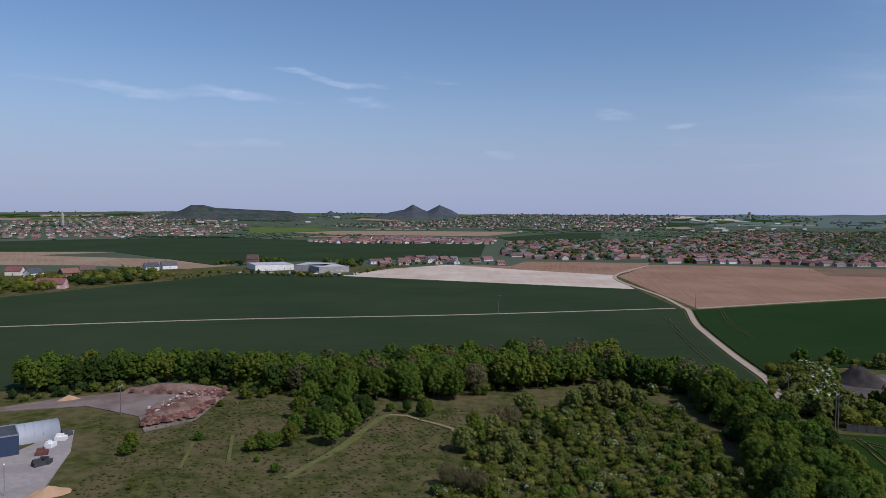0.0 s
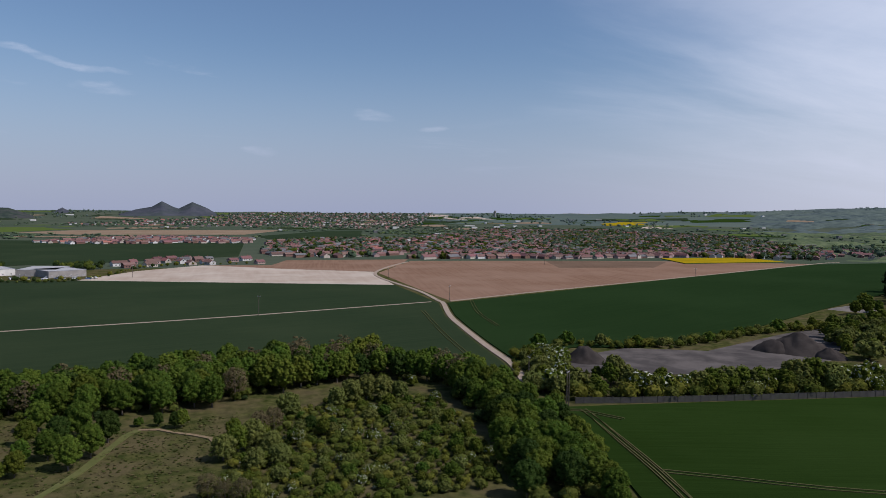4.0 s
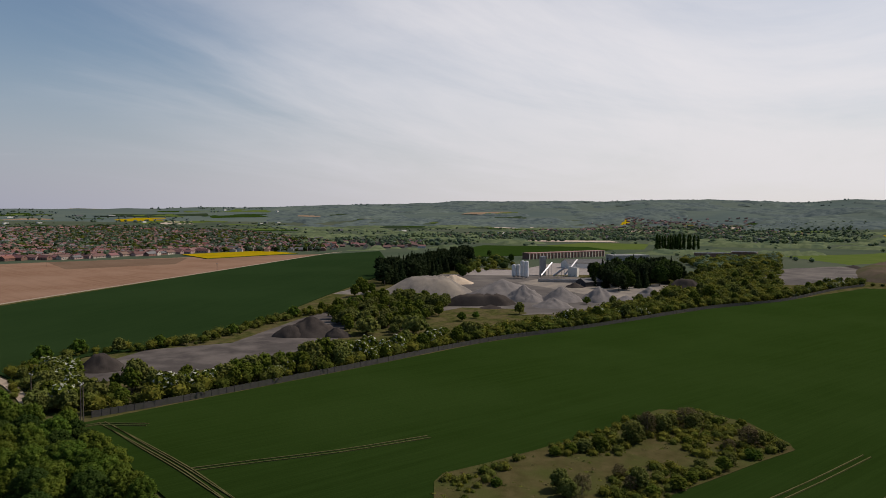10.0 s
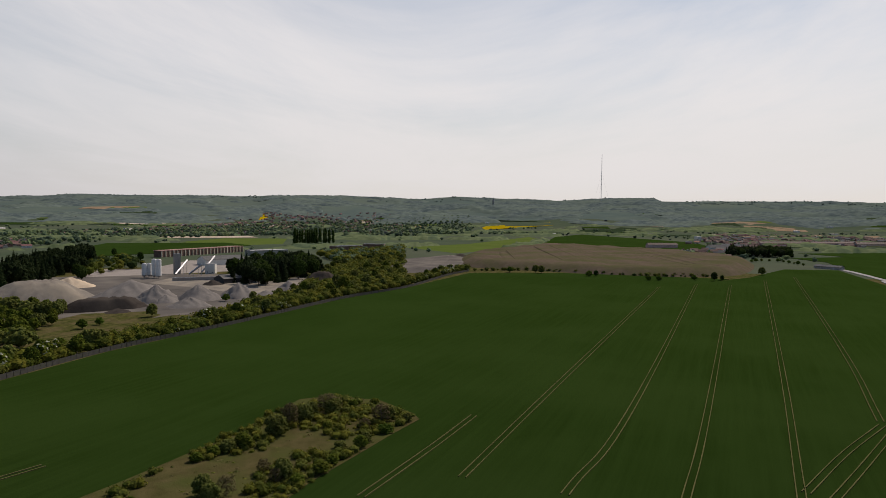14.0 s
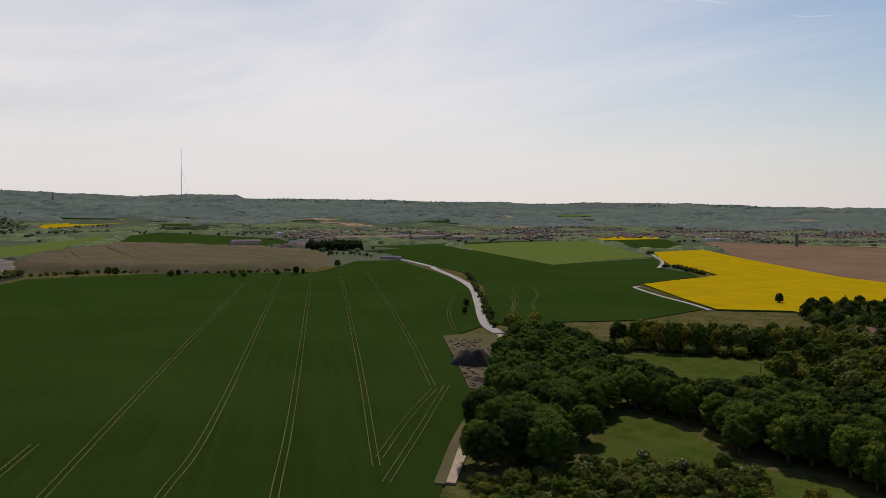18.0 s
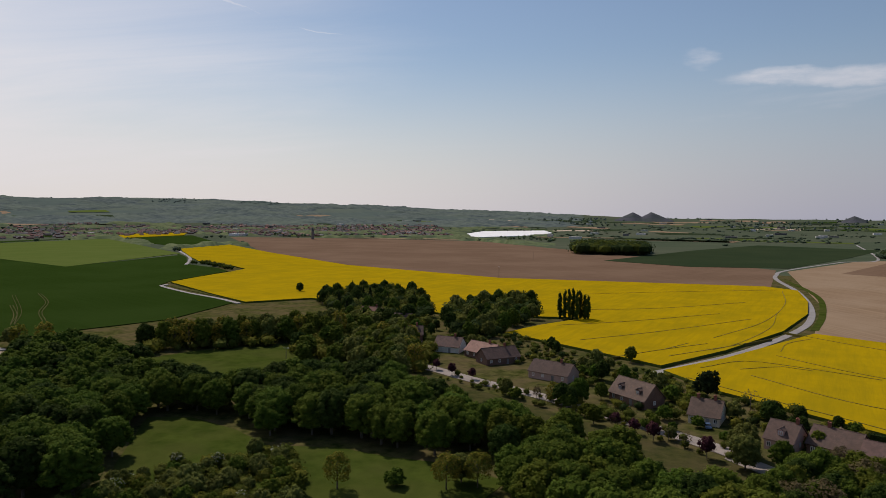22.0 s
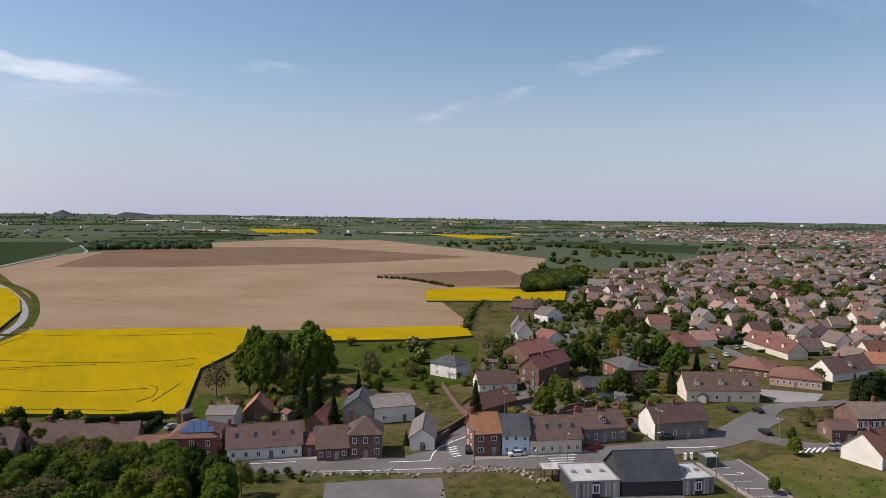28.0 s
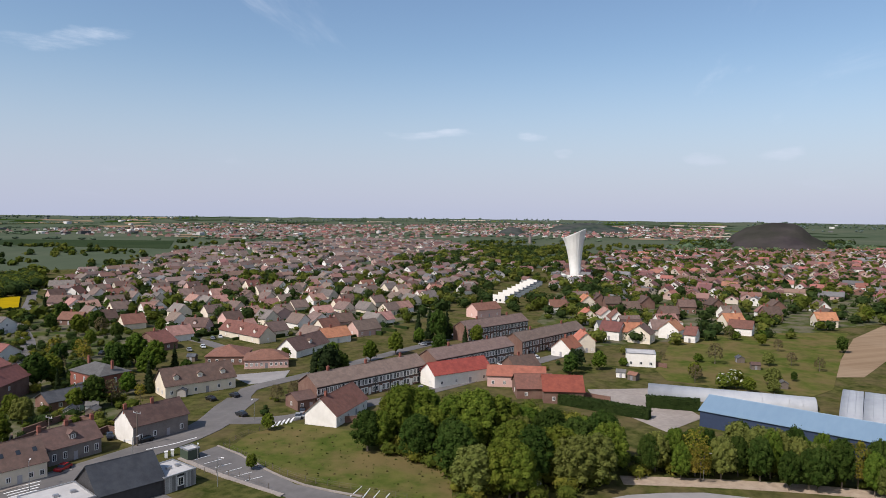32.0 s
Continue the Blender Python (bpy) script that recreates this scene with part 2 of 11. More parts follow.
M_WHEAT3 = mat("winter_wheat", (0.0092, 0.0186, 0.0052), (0.0130, 0.0244, 0.0070), 0.4, 0.9, 0.9, 1.6, c3=(0.0150, 0.0275, 0.0085), scale3=0.01, amount3=0.7, stretch=(22, 34.0), spec=0.0, contrast=0.18, sheen=(0.1, (0.18, 0.38, 0.13)))
M_WHEAT2 = mat("spring_wheat", (0.0082, 0.0183, 0.0035), (0.0121, 0.0251, 0.0053), 0.5, 0.9, 0.9, 1.6, c3=(0.0153, 0.0290, 0.0069), scale3=0.012, amount3=0.7, stretch=(-20, 34.0), spec=0.0, contrast=0.16, sheen=(0.13, (0.3, 0.48, 0.06)))
M_LOT = mat("dry_lot_grass", (0.048, 0.067, 0.013), (0.09, 0.096, 0.025), 0.2, 0.95, 0.9, 1.8, c3=(0.15, 0.1, 0.052), scale3=0.06, amount3=0.6, spec=0.0, contrast=0.14)
M_SAND = mat("orange_sand", (0.4, 0.26, 0.155), (0.3, 0.19, 0.11), 0.4, 0.95, 0.6, 2.0, spec=0.0)
M_BARLEY = mat("pale_barley", (0.077, 0.1085, 0.0245), (0.091, 0.119, 0.0315), 0.03, 0.9, 0.3, 2.0, c3=(0.0665, 0.1015, 0.021), scale3=0.02, stretch=(30, 6.0), spec=0.0)
M_RAPE = mat("rape_blossom", (0.345, 0.235, 0.004), (0.29, 0.205, 0.005), 0.35, 0.9, 0.9, 1.8, c3=(0.2, 0.155, 0.006), scale3=0.035, amount3=0.4, stretch=(82, 9.0), spec=0.0, contrast=0.14)
M_RAPE_SIDE = mat("rape_stalks", (0.05, 0.09, 0.02), (0.09, 0.1, 0.02), 0.9, 0.95, spec=0.0)
M_TAN = mat("tilled_soil", (0.25, 0.18, 0.117), (0.19, 0.132, 0.084), 0.35, 0.95, 0.8, 1.2, c3=(0.27, 0.205, 0.142), scale3=0.012, amount3=0.6, stretch=(121, 40.0), spec=0.0, contrast=0.15)
M_TAN2 = mat("reddish_tilled_soil", (0.225, 0.137, 0.09), (0.175, 0.105, 0.068), 0.35, 0.95, 0.8, 1.2, c3=(0.26, 0.17, 0.118), scale3=0.012, amount3=0.6, stretch=(80, 30.0), spec=0.0, contrast=0.15)
M_BROWN = mat("ploughed_soil", (0.15, 0.1, 0.068), (0.122, 0.08, 0.053), 0.35, 0.95, 0.8, 1.2, c3=(0.175, 0.12, 0.082), scale3=0.01, amount3=0.6, stretch=(70, 30.0), spec=0.0)
M_CHALK = mat("chalky_soil", (0.43, 0.35, 0.275), (0.35, 0.275, 0.21), 0.1, 0.95, 0.7, 1.2, c3=(0.49, 0.42, 0.34), scale3=0.015, amount3=0.7, stretch=(86, 12.0), spec=0.0)
M_TRACK = mat("dirt_track", (0.36, 0.29, 0.22), (0.25, 0.195, 0.145), 0.5, 0.95, 0.5, 4.0, spec=0.0)
M_TRAM = mat("wheel_track_soil", (0.07, 0.075, 0.026), (0.11, 0.098, 0.044), 0.4, 0.95, spec=0.0)
M_ASPH = mat("asphalt", (0.118, 0.11, 0.106), (0.148, 0.138, 0.132), 0.5, 0.88, 0.15, 12.0, c3=(0.092, 0.087, 0.084), scale3=0.08, amount3=0.7, spec=0.2)
M_ASPH2 = mat("old_lane_asphalt", (0.22, 0.21, 0.205), (0.27, 0.255, 0.245), 0.4, 0.9, 0.15, 10.0, c3=(0.18, 0.17, 0.165), scale3=0.08, spec=0.2)
M_PAVE = mat("pavement_concrete", (0.3, 0.265, 0.235), (0.23, 0.2, 0.178), 0.6, 0.9, 0.1, 8.0, c3=(0.19, 0.165, 0.148), scale3=0.1, spec=0.1)
M_PAINT = mat("road_paint", (0.72, 0.72, 0.7), (0.6, 0.6, 0.58), 1.5, 0.7)
M_GRAVEL = mat("quarry_gravel", (0.1148, 0.1037, 0.0952), (0.0833, 0.0765, 0.0706), 0.12, 0.95, 0.8, 2.0, c3=(0.1785, 0.1590, 0.1386), scale3=0.03, amount3=0.7, spec=0.0, contrast=0.14)
M_HEAP = mat("grey_aggregate", (0.185, 0.168, 0.155), (0.135, 0.124, 0.117), 0.3, 0.95, 0.8, 2.0, c3=(0.22, 0.2, 0.182), scale3=0.08, spec=0.0)
M_YARD = mat("dark_gravel_yard", (0.062, 0.055, 0.051), (0.088, 0.078, 0.071), 0.1, 0.95, 0.7, 2.0, c3=(0.19, 0.165, 0.145), scale3=0.06, amount3=0.4, spec=0.0)
M_HEAP_P = mat("pale_aggregate", (0.2050, 0.1845, 0.1599), (0.1558, 0.1394, 0.1230), 0.3, 0.95, 0.8, 2.0, c3=(0.3280, 0.2788, 0.2132), scale3=0.06, spec=0.0)
M_HEAP_D = mat("dark_aggregate", (0.057, 0.048, 0.042), (0.036, 0.031, 0.028), 0.3, 0.95, 0.8, 2.0, c3=(0.08, 0.068, 0.058), scale3=0.08, spec=0.0)
M_HEAP_S = mat("pale_sand", (0.52, 0.42, 0.31), (0.43, 0.34, 0.25), 0.3, 0.95, 0.5, 2.0, spec=0.0)
M_SPOIL = mat("brown_spoil", (0.118, 0.093, 0.068), (0.085, 0.066, 0.048), 0.15, 0.95, 0.9, 1.5, c3=(0.07, 0.075, 0.03), scale3=0.02, amount3=0.7, spec=0.0)
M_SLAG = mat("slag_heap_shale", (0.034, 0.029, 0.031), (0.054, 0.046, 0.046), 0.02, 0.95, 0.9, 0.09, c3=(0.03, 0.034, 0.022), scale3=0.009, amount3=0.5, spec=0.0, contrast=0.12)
# Far shale and wooded heaps: lightened and blued, haze put into their colour.
M_SLAG_F = mat("hazy_far_shale", (0.0527, 0.0576, 0.0690), (0.0748, 0.0774, 0.0920), 0.02, 0.95, 0.9, 0.09, c3=(0.0510, 0.0648, 0.0575), scale3=0.009, amount3=0.6, spec=0.0, contrast=0.12)
M_SLAG_G = mat("hazy_wooded_heap", (0.0274, 0.0398, 0.0340), (0.0547, 0.0673, 0.0520), 0.03, 0.95, 0.9, 0.1, c3=(0.0760, 0.0658, 0.0740), scale3=0.01, amount3=0.5, spec=0.0, contrast=0.12)
# Ridge ground: distance haze is mixed into the base colour, paler and bluer.
M_RIDGE = mat("hazy_wooded_ridge", (0.0740, 0.1003, 0.0918), (0.0925, 0.1201, 0.1066), 0.02, 0.95, 0.9, 0.03, c3=(0.1110, 0.1330, 0.1025), scale3=0.0022, amount3=0.6, stretch=(125, 3.0), spec=0.0)


from mathutils import geometry


# ---- building helpers ----
def mesh_of(name, bm, materials):
    me = bpy.data.meshes.new(name)
    bm.to_mesh(me)
    bm.free()
    for m in (materials if isinstance(materials, (list, tuple)) else [materials]):
        me.materials.append(m)
    return me


def part(name, bm, material, parent=None, label="", loc=None):
    """One mesh object under a thing or a part; bm may be a mesh that others share."""
    me = bm if isinstance(bm, bpy.types.Mesh) else mesh_of(name, bm, material)
    ob = new(name, me)
    if parent:
        ob.parent = parent
    if loc is not None:
        ob.matrix_local = loc
    return tagged(ob, label)


def box(bm, x0, y0, z0, x1, y1, z1, mi=0):
    vs = [bm.verts.new((x, y, z)) for z in (z0, z1) for x, y in ((x0, y0), (x1, y0), (x1, y1), (x0, y1))]
    for f in ((0, 3, 2, 1), (4, 5, 6, 7), (0, 1, 5, 4), (1, 2, 6, 5), (2, 3, 7, 6), (3, 0, 4, 7)):
        bm.faces.new([vs[i] for i in f]).material_index = mi


def tube(bm, a, b, r0, r1, sides=8, mi=0):
    a, b = Vector(a), Vector(b)
    q = (b - a).to_track_quat("Z", "Y")
    rings = []
    for p, r in ((a, r0), (b, r1)):
        rings.append([bm.verts.new(p + q @ Vector((r * math.cos(i * 2 * math.pi / sides), r * math.sin(i * 2 * math.pi / sides), 0))) for i in range(sides)])
    for i in range(sides):
        j = (i + 1) % sides
        bm.faces.new((rings[0][i], rings[0][j], rings[1][j], rings[1][i])).material_index = mi
    bm.faces.new(rings[1]).material_index = mi
    bm.faces.new(rings[0][::-1]).material_index = mi


def inside(x, y, poly):
    c, j = False, len(poly) - 1
    for i in range(len(poly)):
        (xi, yi), (xj, yj) = poly[i], poly[j]
        if (yi > y) != (yj > y) and x < (xj - xi) * (y - yi) / (yj - yi) + xi:
            c = not c
        j = i
    return c


def area(p):
    return sum(p[i - 1][0] * p[i][1] - p[i][0] * p[i - 1][1] for i in range(len(p))) / 2


# ---- ground: a plain that swells into low ridges towards the horizon ----
SKYLINE = sorted([(-160.0, -0.12), (-132.0, -0.36), (-52.0, -0.36), (-34.0, -0.1), (-22.9, 0.08), (-11.8, 0.06), (-5.1, 0.1), (3.9, 0.1), (10.5, 0.1), (16.5, 0.14), (21.3, 0.2), (24.3, 0.22), (27.1, 0.2), (31.0, 0.24), (35.8, 0.34), (38.9, 0.47), (44.0, 0.52), (50.0, 0.82), (55.0, 0.91), (58.8, 1.14)] + [(59.4, 1.18), (72.8, 1.36), (78.6, 1.44)] + [(59.0, 1.15), (72.6, 1.26), (78.2, 1.41), (84.7, 1.19), (88.8, 1.40), (96.8, 1.16), (100.5, 1.38)] + [(104.1, 1.39), (104.7, 1.15), (115.6, 1.17), (122.3, 1.03), (125.1, 1.11), (127.9, 0.95), (135.3, 1.11), (144.0, 0.94), (150.8, 0.80), (158.5, 0.46)] + [(144.5, 0.86), (150.7, 0.70), (161.8, 0.37), (168.8, 0.12)])


def skyline(az):
    a = (az + 180) % 360 - 180
    if a < SKYLINE[0][0] - 6 or a > SKYLINE[-1][0] + 6:
        return -0.12
    return float(np.interp(a, [SKYLINE[0][0] - 6] + [s[0] for s in SKYLINE] + [SKYLINE[-1][0] + 6], [-0.12] + [s[1] for s in SKYLINE] + [-0.12]))


def relief(x, y, r):
    """Spurs and hollows in the flank of the ridges, calm at the crest."""
    if r < 2600:
        return 0.0
    k = min(1.0, (r - 2600) / 500) * max(0.0, min(1.0, (4700 - r) / 500)) * max(0.0, skyline(math.degrees(math.atan2(x, y))))
    return noise.noise((x / 130, y / 130, 3.1)) * 5 + k * 22 * noise.noise((x / 420, y / 420, 8.3))


def land(x, y):
    r = math.hypot(x, y)
    if r < 2400:
        return 0.0
    az = math.degrees(math.atan2(x, y))
    top = 60 + 4750 * math.tan(radians(skyline(az)))
    return top * (min(r, 4750) - 2400) ** 1.5 / 2350 ** 1.5 + relief(x, y, r)


bm = bmesh.new()
radii = [0, 60, 150, 300, 500, 800, 1200, 1700, 2100] + list(range(2400, 4750, 150)) + [4700, 4750, 4790]
NAZ = 540
rings = []
for r in radii[1:]:
    rings.append([bm.verts.new((r * math.sin(2 * math.pi * i / NAZ), r * math.cos(2 * math.pi * i / NAZ), land(r * math.sin(2 * math.pi * i / NAZ), r * math.cos(2 * math.pi * i / NAZ)) - (25 if r > 4760 else 0))) for i in range(NAZ)])
mid = bm.verts.new((0, 0, 0))
for i in range(NAZ):
    bm.faces.new((mid, rings[0][(i + 1) % NAZ], rings[0][i]))
for k in range(len(rings) - 1):
    for i in range(NAZ):
        j = (i + 1) % NAZ
        f = bm.faces.new((rings[k][i], rings[k][j], rings[k + 1][j], rings[k + 1][i]))
        r, az = radii[k + 1], i * 360 / NAZ
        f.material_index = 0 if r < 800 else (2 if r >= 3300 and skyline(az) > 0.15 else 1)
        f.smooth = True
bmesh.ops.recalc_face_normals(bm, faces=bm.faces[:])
me = mesh_of("ground", bm, [M_ROUGH, M_LAND_HAZY, M_RIDGE])
tagged(new("ground", me), "rolling green countryside reaching to low wooded ridges", "ground", kind="structure")


LIFT = [0.03]


def sheet(name, pts, material, label, category="field", height=0.0, side=None, kind="structure", z=None):
    """A field, yard or lawn: a thin slab with the given outline; crops stand with their own height."""
    if area(pts) < 0:
        pts = pts[::-1]
    LIFT[0] += 0.001
    top = (z if z is not None else LIFT[0]) + height
    bm = bmesh.new()
    vs = [bm.verts.new((x, y, top + land(x, y))) for x, y in pts]
    for tri in geometry.tessellate_polygon([[Vector((x, y, 0)) for x, y in pts]]):
        bm.faces.new([vs[i] for i in tri])
    lo = [bm.verts.new((x, y, land(x, y) - 0.05)) for x, y in pts]
    n = len(pts)
    for i in range(n):
        q = bm.faces.new((lo[i], lo[(i + 1) % n], vs[(i + 1) % n], vs[i]))
        q.material_index = 1 if side else 0
    bmesh.ops.recalc_face_normals(bm, faces=bm.faces[:])
    ob = new(name, mesh_of(name, bm, [material] + ([side] if side else [])))
    return tagged(ob, label, category, kind=kind)


def smooth_line(pts, step=6.0):
    """A smooth line through the points."""
    out = []
    P = [Vector((*p, 0)) for p in pts]
    P = [P[0] * 2 - P[1]] + P + [P[-1] * 2 - P[-2]]
    for i in range(1, len(P) - 2):
        a, b, c, d = P[i - 1:i + 3]
        m = max(1, int((c - b).length / step))
        for k in range(m):
            t = k / m
            out.append(0.5 * (2 * b + (c - a) * t + (2 * a - 5 * b + 4 * c - d) * t * t + (3 * b - a - 3 * c + d) * t ** 3))
    out.append(P[-2])
    return [(p.x, p.y) for p in out]


def ribbon(name, pts, width, material, label, category="road", height=0.0, smooth=True, kind="structure", z=None, parent=None, taper=False):
    line = smooth_line(pts) if smooth else pts
    LIFT[0] += 0.001
    zz = z if z is not None else LIFT[0]
    bm = bmesh.new()
    prev = None
    for i, (x, y) in enumerate(line):
        a, b = line[max(i - 1, 0)], line[min(i + 1, len(line) - 1)]
        d = Vector((b[0] - a[0], b[1] - a[1]))
        d.normalize()
        w = width / 2 * (0.8 + 0.4 * noise.noise((x / 9, y / 9, 0)) if taper else 1)
        row = [bm.verts.new((x - d.y * s * w, y + d.x * s * w, h + land(x, y))) for s, h in ((1, -0.05), (1, zz + height), (-1, zz + height), (-1, -0.05))]
        if prev:
            for k in range(3):
                bm.faces.new((prev[k], row[k], row[k + 1], prev[k + 1]))
        else:
            bm.faces.new(row)
        prev = row
    bm.faces.new(prev[::-1])
    bmesh.ops.recalc_face_normals(bm, faces=bm.faces[:])
    if parent:
        return part(name, bm, material, parent)
    ob = new(name, mesh_of(name, bm, material))
    return tagged(ob, label, category, kind=kind)


# ---- fields, north and east ----
sheet("field_green_large", [(-274.1, 319.4), (-305.0, 474.6), (-238.7, 602.7), (-202.9, 681.7), (-100.0, 666.5), (158.9, 565.9), (154.9, 441.7), (138.7, 383.6), (130.3, 339.1), (123.0, 295.2), (119.3, 268.1), (117.0, 252.3), (102.0, 222.8), (87.6, 253.9), (56.8, 277.4), (10.9, 273.2), (-46.3, 253.3), (-100.6, 253.1), (-147.0, 227.7), (-164.5, 213.7)], M_WHEAT, "broad dark green field of young wheat", height=0.4)
sheet("field_chalky", [(-100.0, 666.5), (-58.2, 762.5), (4.6, 830.7), (81.0, 812.2), (88.7, 762.8), (174.9, 706.6), (167.9, 656.3), (158.9, 565.9)], M_CHALK, "pale chalky harrowed field")
sheet("field_brown_upper", [(11.4, 831.5), (81.9, 821.3), (108.7, 904.9), (268.2, 892.8), (229.0, 794.5), (176.7, 706.8), (88.7, 762.8)], M_TAN2, "light brown tilled field")
sheet("field_tan_tilled", [(176.2, 691.8), (263.3, 863.0), (447.5, 833.1), (609.7, 791.7), (782.1, 704.4), (493.4, 589.4), (167.8, 453.8), (169.3, 529.0)], M_TAN2, "tan tilled field beside the village")
sheet("field_dark_patch", [(443.9, 834.6), (601.5, 781.1), (517.2, 694.5), (399.7, 715.8)], M_BROWN, "darker freshly ploughed strip")
sheet("field_rape_strip", [(636.5, 840.6), (779.2, 832.5), (766.9, 740.2), (600.2, 741.4)], M_RAPE, "narrow strip of flowering yellow rape", height=1.0, side=M_RAPE_SIDE)
sheet("field_green_quarry", [(483.3, 577.3), (771.4, 694.8), (910.8, 695.4), (679.0, 502.6), (520.9, 402.8), (378.6, 340.1), (288.2, 297.3), (192.6, 266.8), (161.8, 275.6), (145.0, 270.0), (118.6, 235.1), (123.4, 252.3), (125.7, 268.1), (129.4, 295.2), (136.7, 339.1), (145.1, 383.6), (161.3, 441.7)], M_WHEAT3, "green wheat field behind the quarry hedge", height=0.4)
sheet("field_green_far_left", [(-1020.6, 1268.7), (-869.3, 1356.5), (-779.3, 1504.0), (-553.1, 1675.8), (-372.0, 1604.0), (90.6, 1449.5), (54.3, 994.8), (-118.5, 886.4), (-238.9, 849.7), (-260.9, 789.8), (-497.8, 1042.5), (-799.5, 993.4)], M_WHEAT, "dark green field beyond the business park", height=0.4)
sheet("field_tan_far_left", [(-821.8, 1021.1), (-568.7, 1063.6), (-485.9, 1044.4), (-559.8, 945.3), (-285.5, 864.6), (-235.9, 792.8), (-274.2, 738.4), (-401.1, 773.1), (-616.0, 764.8)], M_TAN, "long light brown field strip")
sheet("field_tan_far", [(-471.1, 2185.8), (-286.3, 2619.4), (300.3, 2512.1), (125.0, 2004.0), (-298.8, 1989.9)], M_TAN, "light brown field before the far town")
sheet("field_green_far_mid", [(146.6, 1860.4), (426.5, 2412.6), (562.4, 2446.2), (378.0, 1672.2), (157.8, 1657.5)], M_WHEAT, "green field by the far village", height=0.4)
sheet("field_green_far_mid_two", [(-750.4, 2671.6), (-545.9, 2985.5), (-315.0, 2681.6), (-485.6, 2252.9), (-584.6, 2080.8)], M_BARLEY, "pale green meadow before the far town")
sheet("field_rape_far", [(1852.8, 2916.2), (2043.3, 3048.6), (2131.5, 2925.9), (1956.4, 2713.2), (1786.9, 2762.4)], M_RAPE, "far field of flowering yellow rape", height=1.0)
sheet("field_rape_far_two", [(2306.1, 4095.4), (2471.0, 3998.0), (2480.9, 3991.9), (2367.3, 4164.1)], M_RAPE, "far field of flowering yellow rape", height=1.0)
sheet("field_green_behind_quarry", [(992.7, 608.4), (1232.8, 676.7), (1310.1, 487.4), (1221.3, 404.3), (1005.0, 425.8), (870.3, 495.6)], M_WHEAT2, "green field behind the quarry works", height=0.4)
sheet("field_olive_behind_quarry", [(1310.1, 579.2), (1531.8, 570.1), (1563.0, 433.6), (1290.8, 367.4), (1241.7, 411.1)], M_BARLEY, "olive fallow field behind the quarry works")
sheet("field_rape_east", [(2902.8, 936.2), (3310.9, 1038.5), (3308.2, 692.9), (2975.2, 648.4)], M_RAPE, "far strip of flowering yellow rape", height=1.0)

# ---- fields, south ----
BIG = [(109.9, 188.6), (135.2, 183.9), (209.5, 169.0), (284.0, 155.0), (357.2, 128.8), (472.5, 93.1), (547.7, 57.3)] + [(698.5, 7.6), (714.8, -91.8), (693.7, -165.9), (671.8, -241.3)] + [(631.9, -204.0), (691.3, -267.7), (807.0, -351.0), (803.9, -409.9), (546.7, -340.0), (450.9, -298.3), (348.5, -232.9), (311.3, -214.6), (290.3, -181.2), (282.0, -172.9), (224.3, -142.8), (200.2, -134.4), (139.3, -85.3), (121.1, -71.0)]
sheet("field_spring_wheat", BIG + [(60, -95), (20, -40), (30, 20), (82.5, 95.6), (87.2, 116.0), (97.0, 148.8), (106.7, 184.9)], M_WHEAT2, "broad bright green field of spring wheat", height=0.4)
sheet("field_green_road", [(307.0, -215.9), (484.6, -327.6), (608.8, -385.2), (812.2, -422.4), (945.7, -467.6), (1028.1, -457.1), (1144.1, -685.2), (652.7, -543.8), (698.1, -760.6), (745.1, -809.4), (657.4, -732.7), (568.3, -634.3), (500.1, -605.3), (462.7, -574.4), (449.8, -519.3), (437.5, -466.5), (422.9, -440.2), (391.8, -422.1), (337.4, -395.5), (297.0, -377.1), (297.5, -375.8), (282.6, -301.4), (299.4, -250.5)], M_WHEAT2, "green wheat field beside the country road", height=0.4)
sheet("field_pale_barley", [(1143.1, -690.8), (1233.9, -906.2), (1255.6, -1157.2), (724.9, -794.9), (652.7, -543.8)], M_BARLEY, "pale yellow-green barley field", height=0.4)
sheet("field_green_upper", [(1170.3, -531.6), (1313.6, -964.7), (1281.0, -1449.8), (989.4, -1180.3), (847.4, -935.0), (1312.8, -1209.8), (1259.3, -924.9), (1164.1, -703.4), (1020.0, -589.0)], M_WHEAT2, "green field below the ridge village", height=0.3)
sheet("field_rape_ridge", [(1398.8, -1296.2), (1522.4, -1542.8), (1436.2, -1603.6), (1290.1, -1429.0), (1257.7, -1194.5)], M_RAPE, "small field of flowering yellow rape", height=1.0)
sheet("field_green_mid_heap", [(1325.0, -118.7), (1905.3, -213.5), (2159.3, -322.8), (1598.6, -493.7), (1118.0, -415.5), (1180.3, -340.1)], M_WHEAT2, "green field behind the spoil mound", height=0.3)
sheet("field_olive_heap", [(1227.8, 133.3), (1392.7, 16.3), (1870.2, -138.3), (1682.0, -163.1), (1190.4, -33.1), (1050.5, 28.7)], M_BARLEY, "olive grass field beside the spoil mound")
sheet("field_rape_mast", [(2735.0, -10.2), (3143.0, -327.3), (2857.2, -319.4), (2539.8, -29.6)], M_RAPE, "far strip of flowering yellow rape", height=1.0)
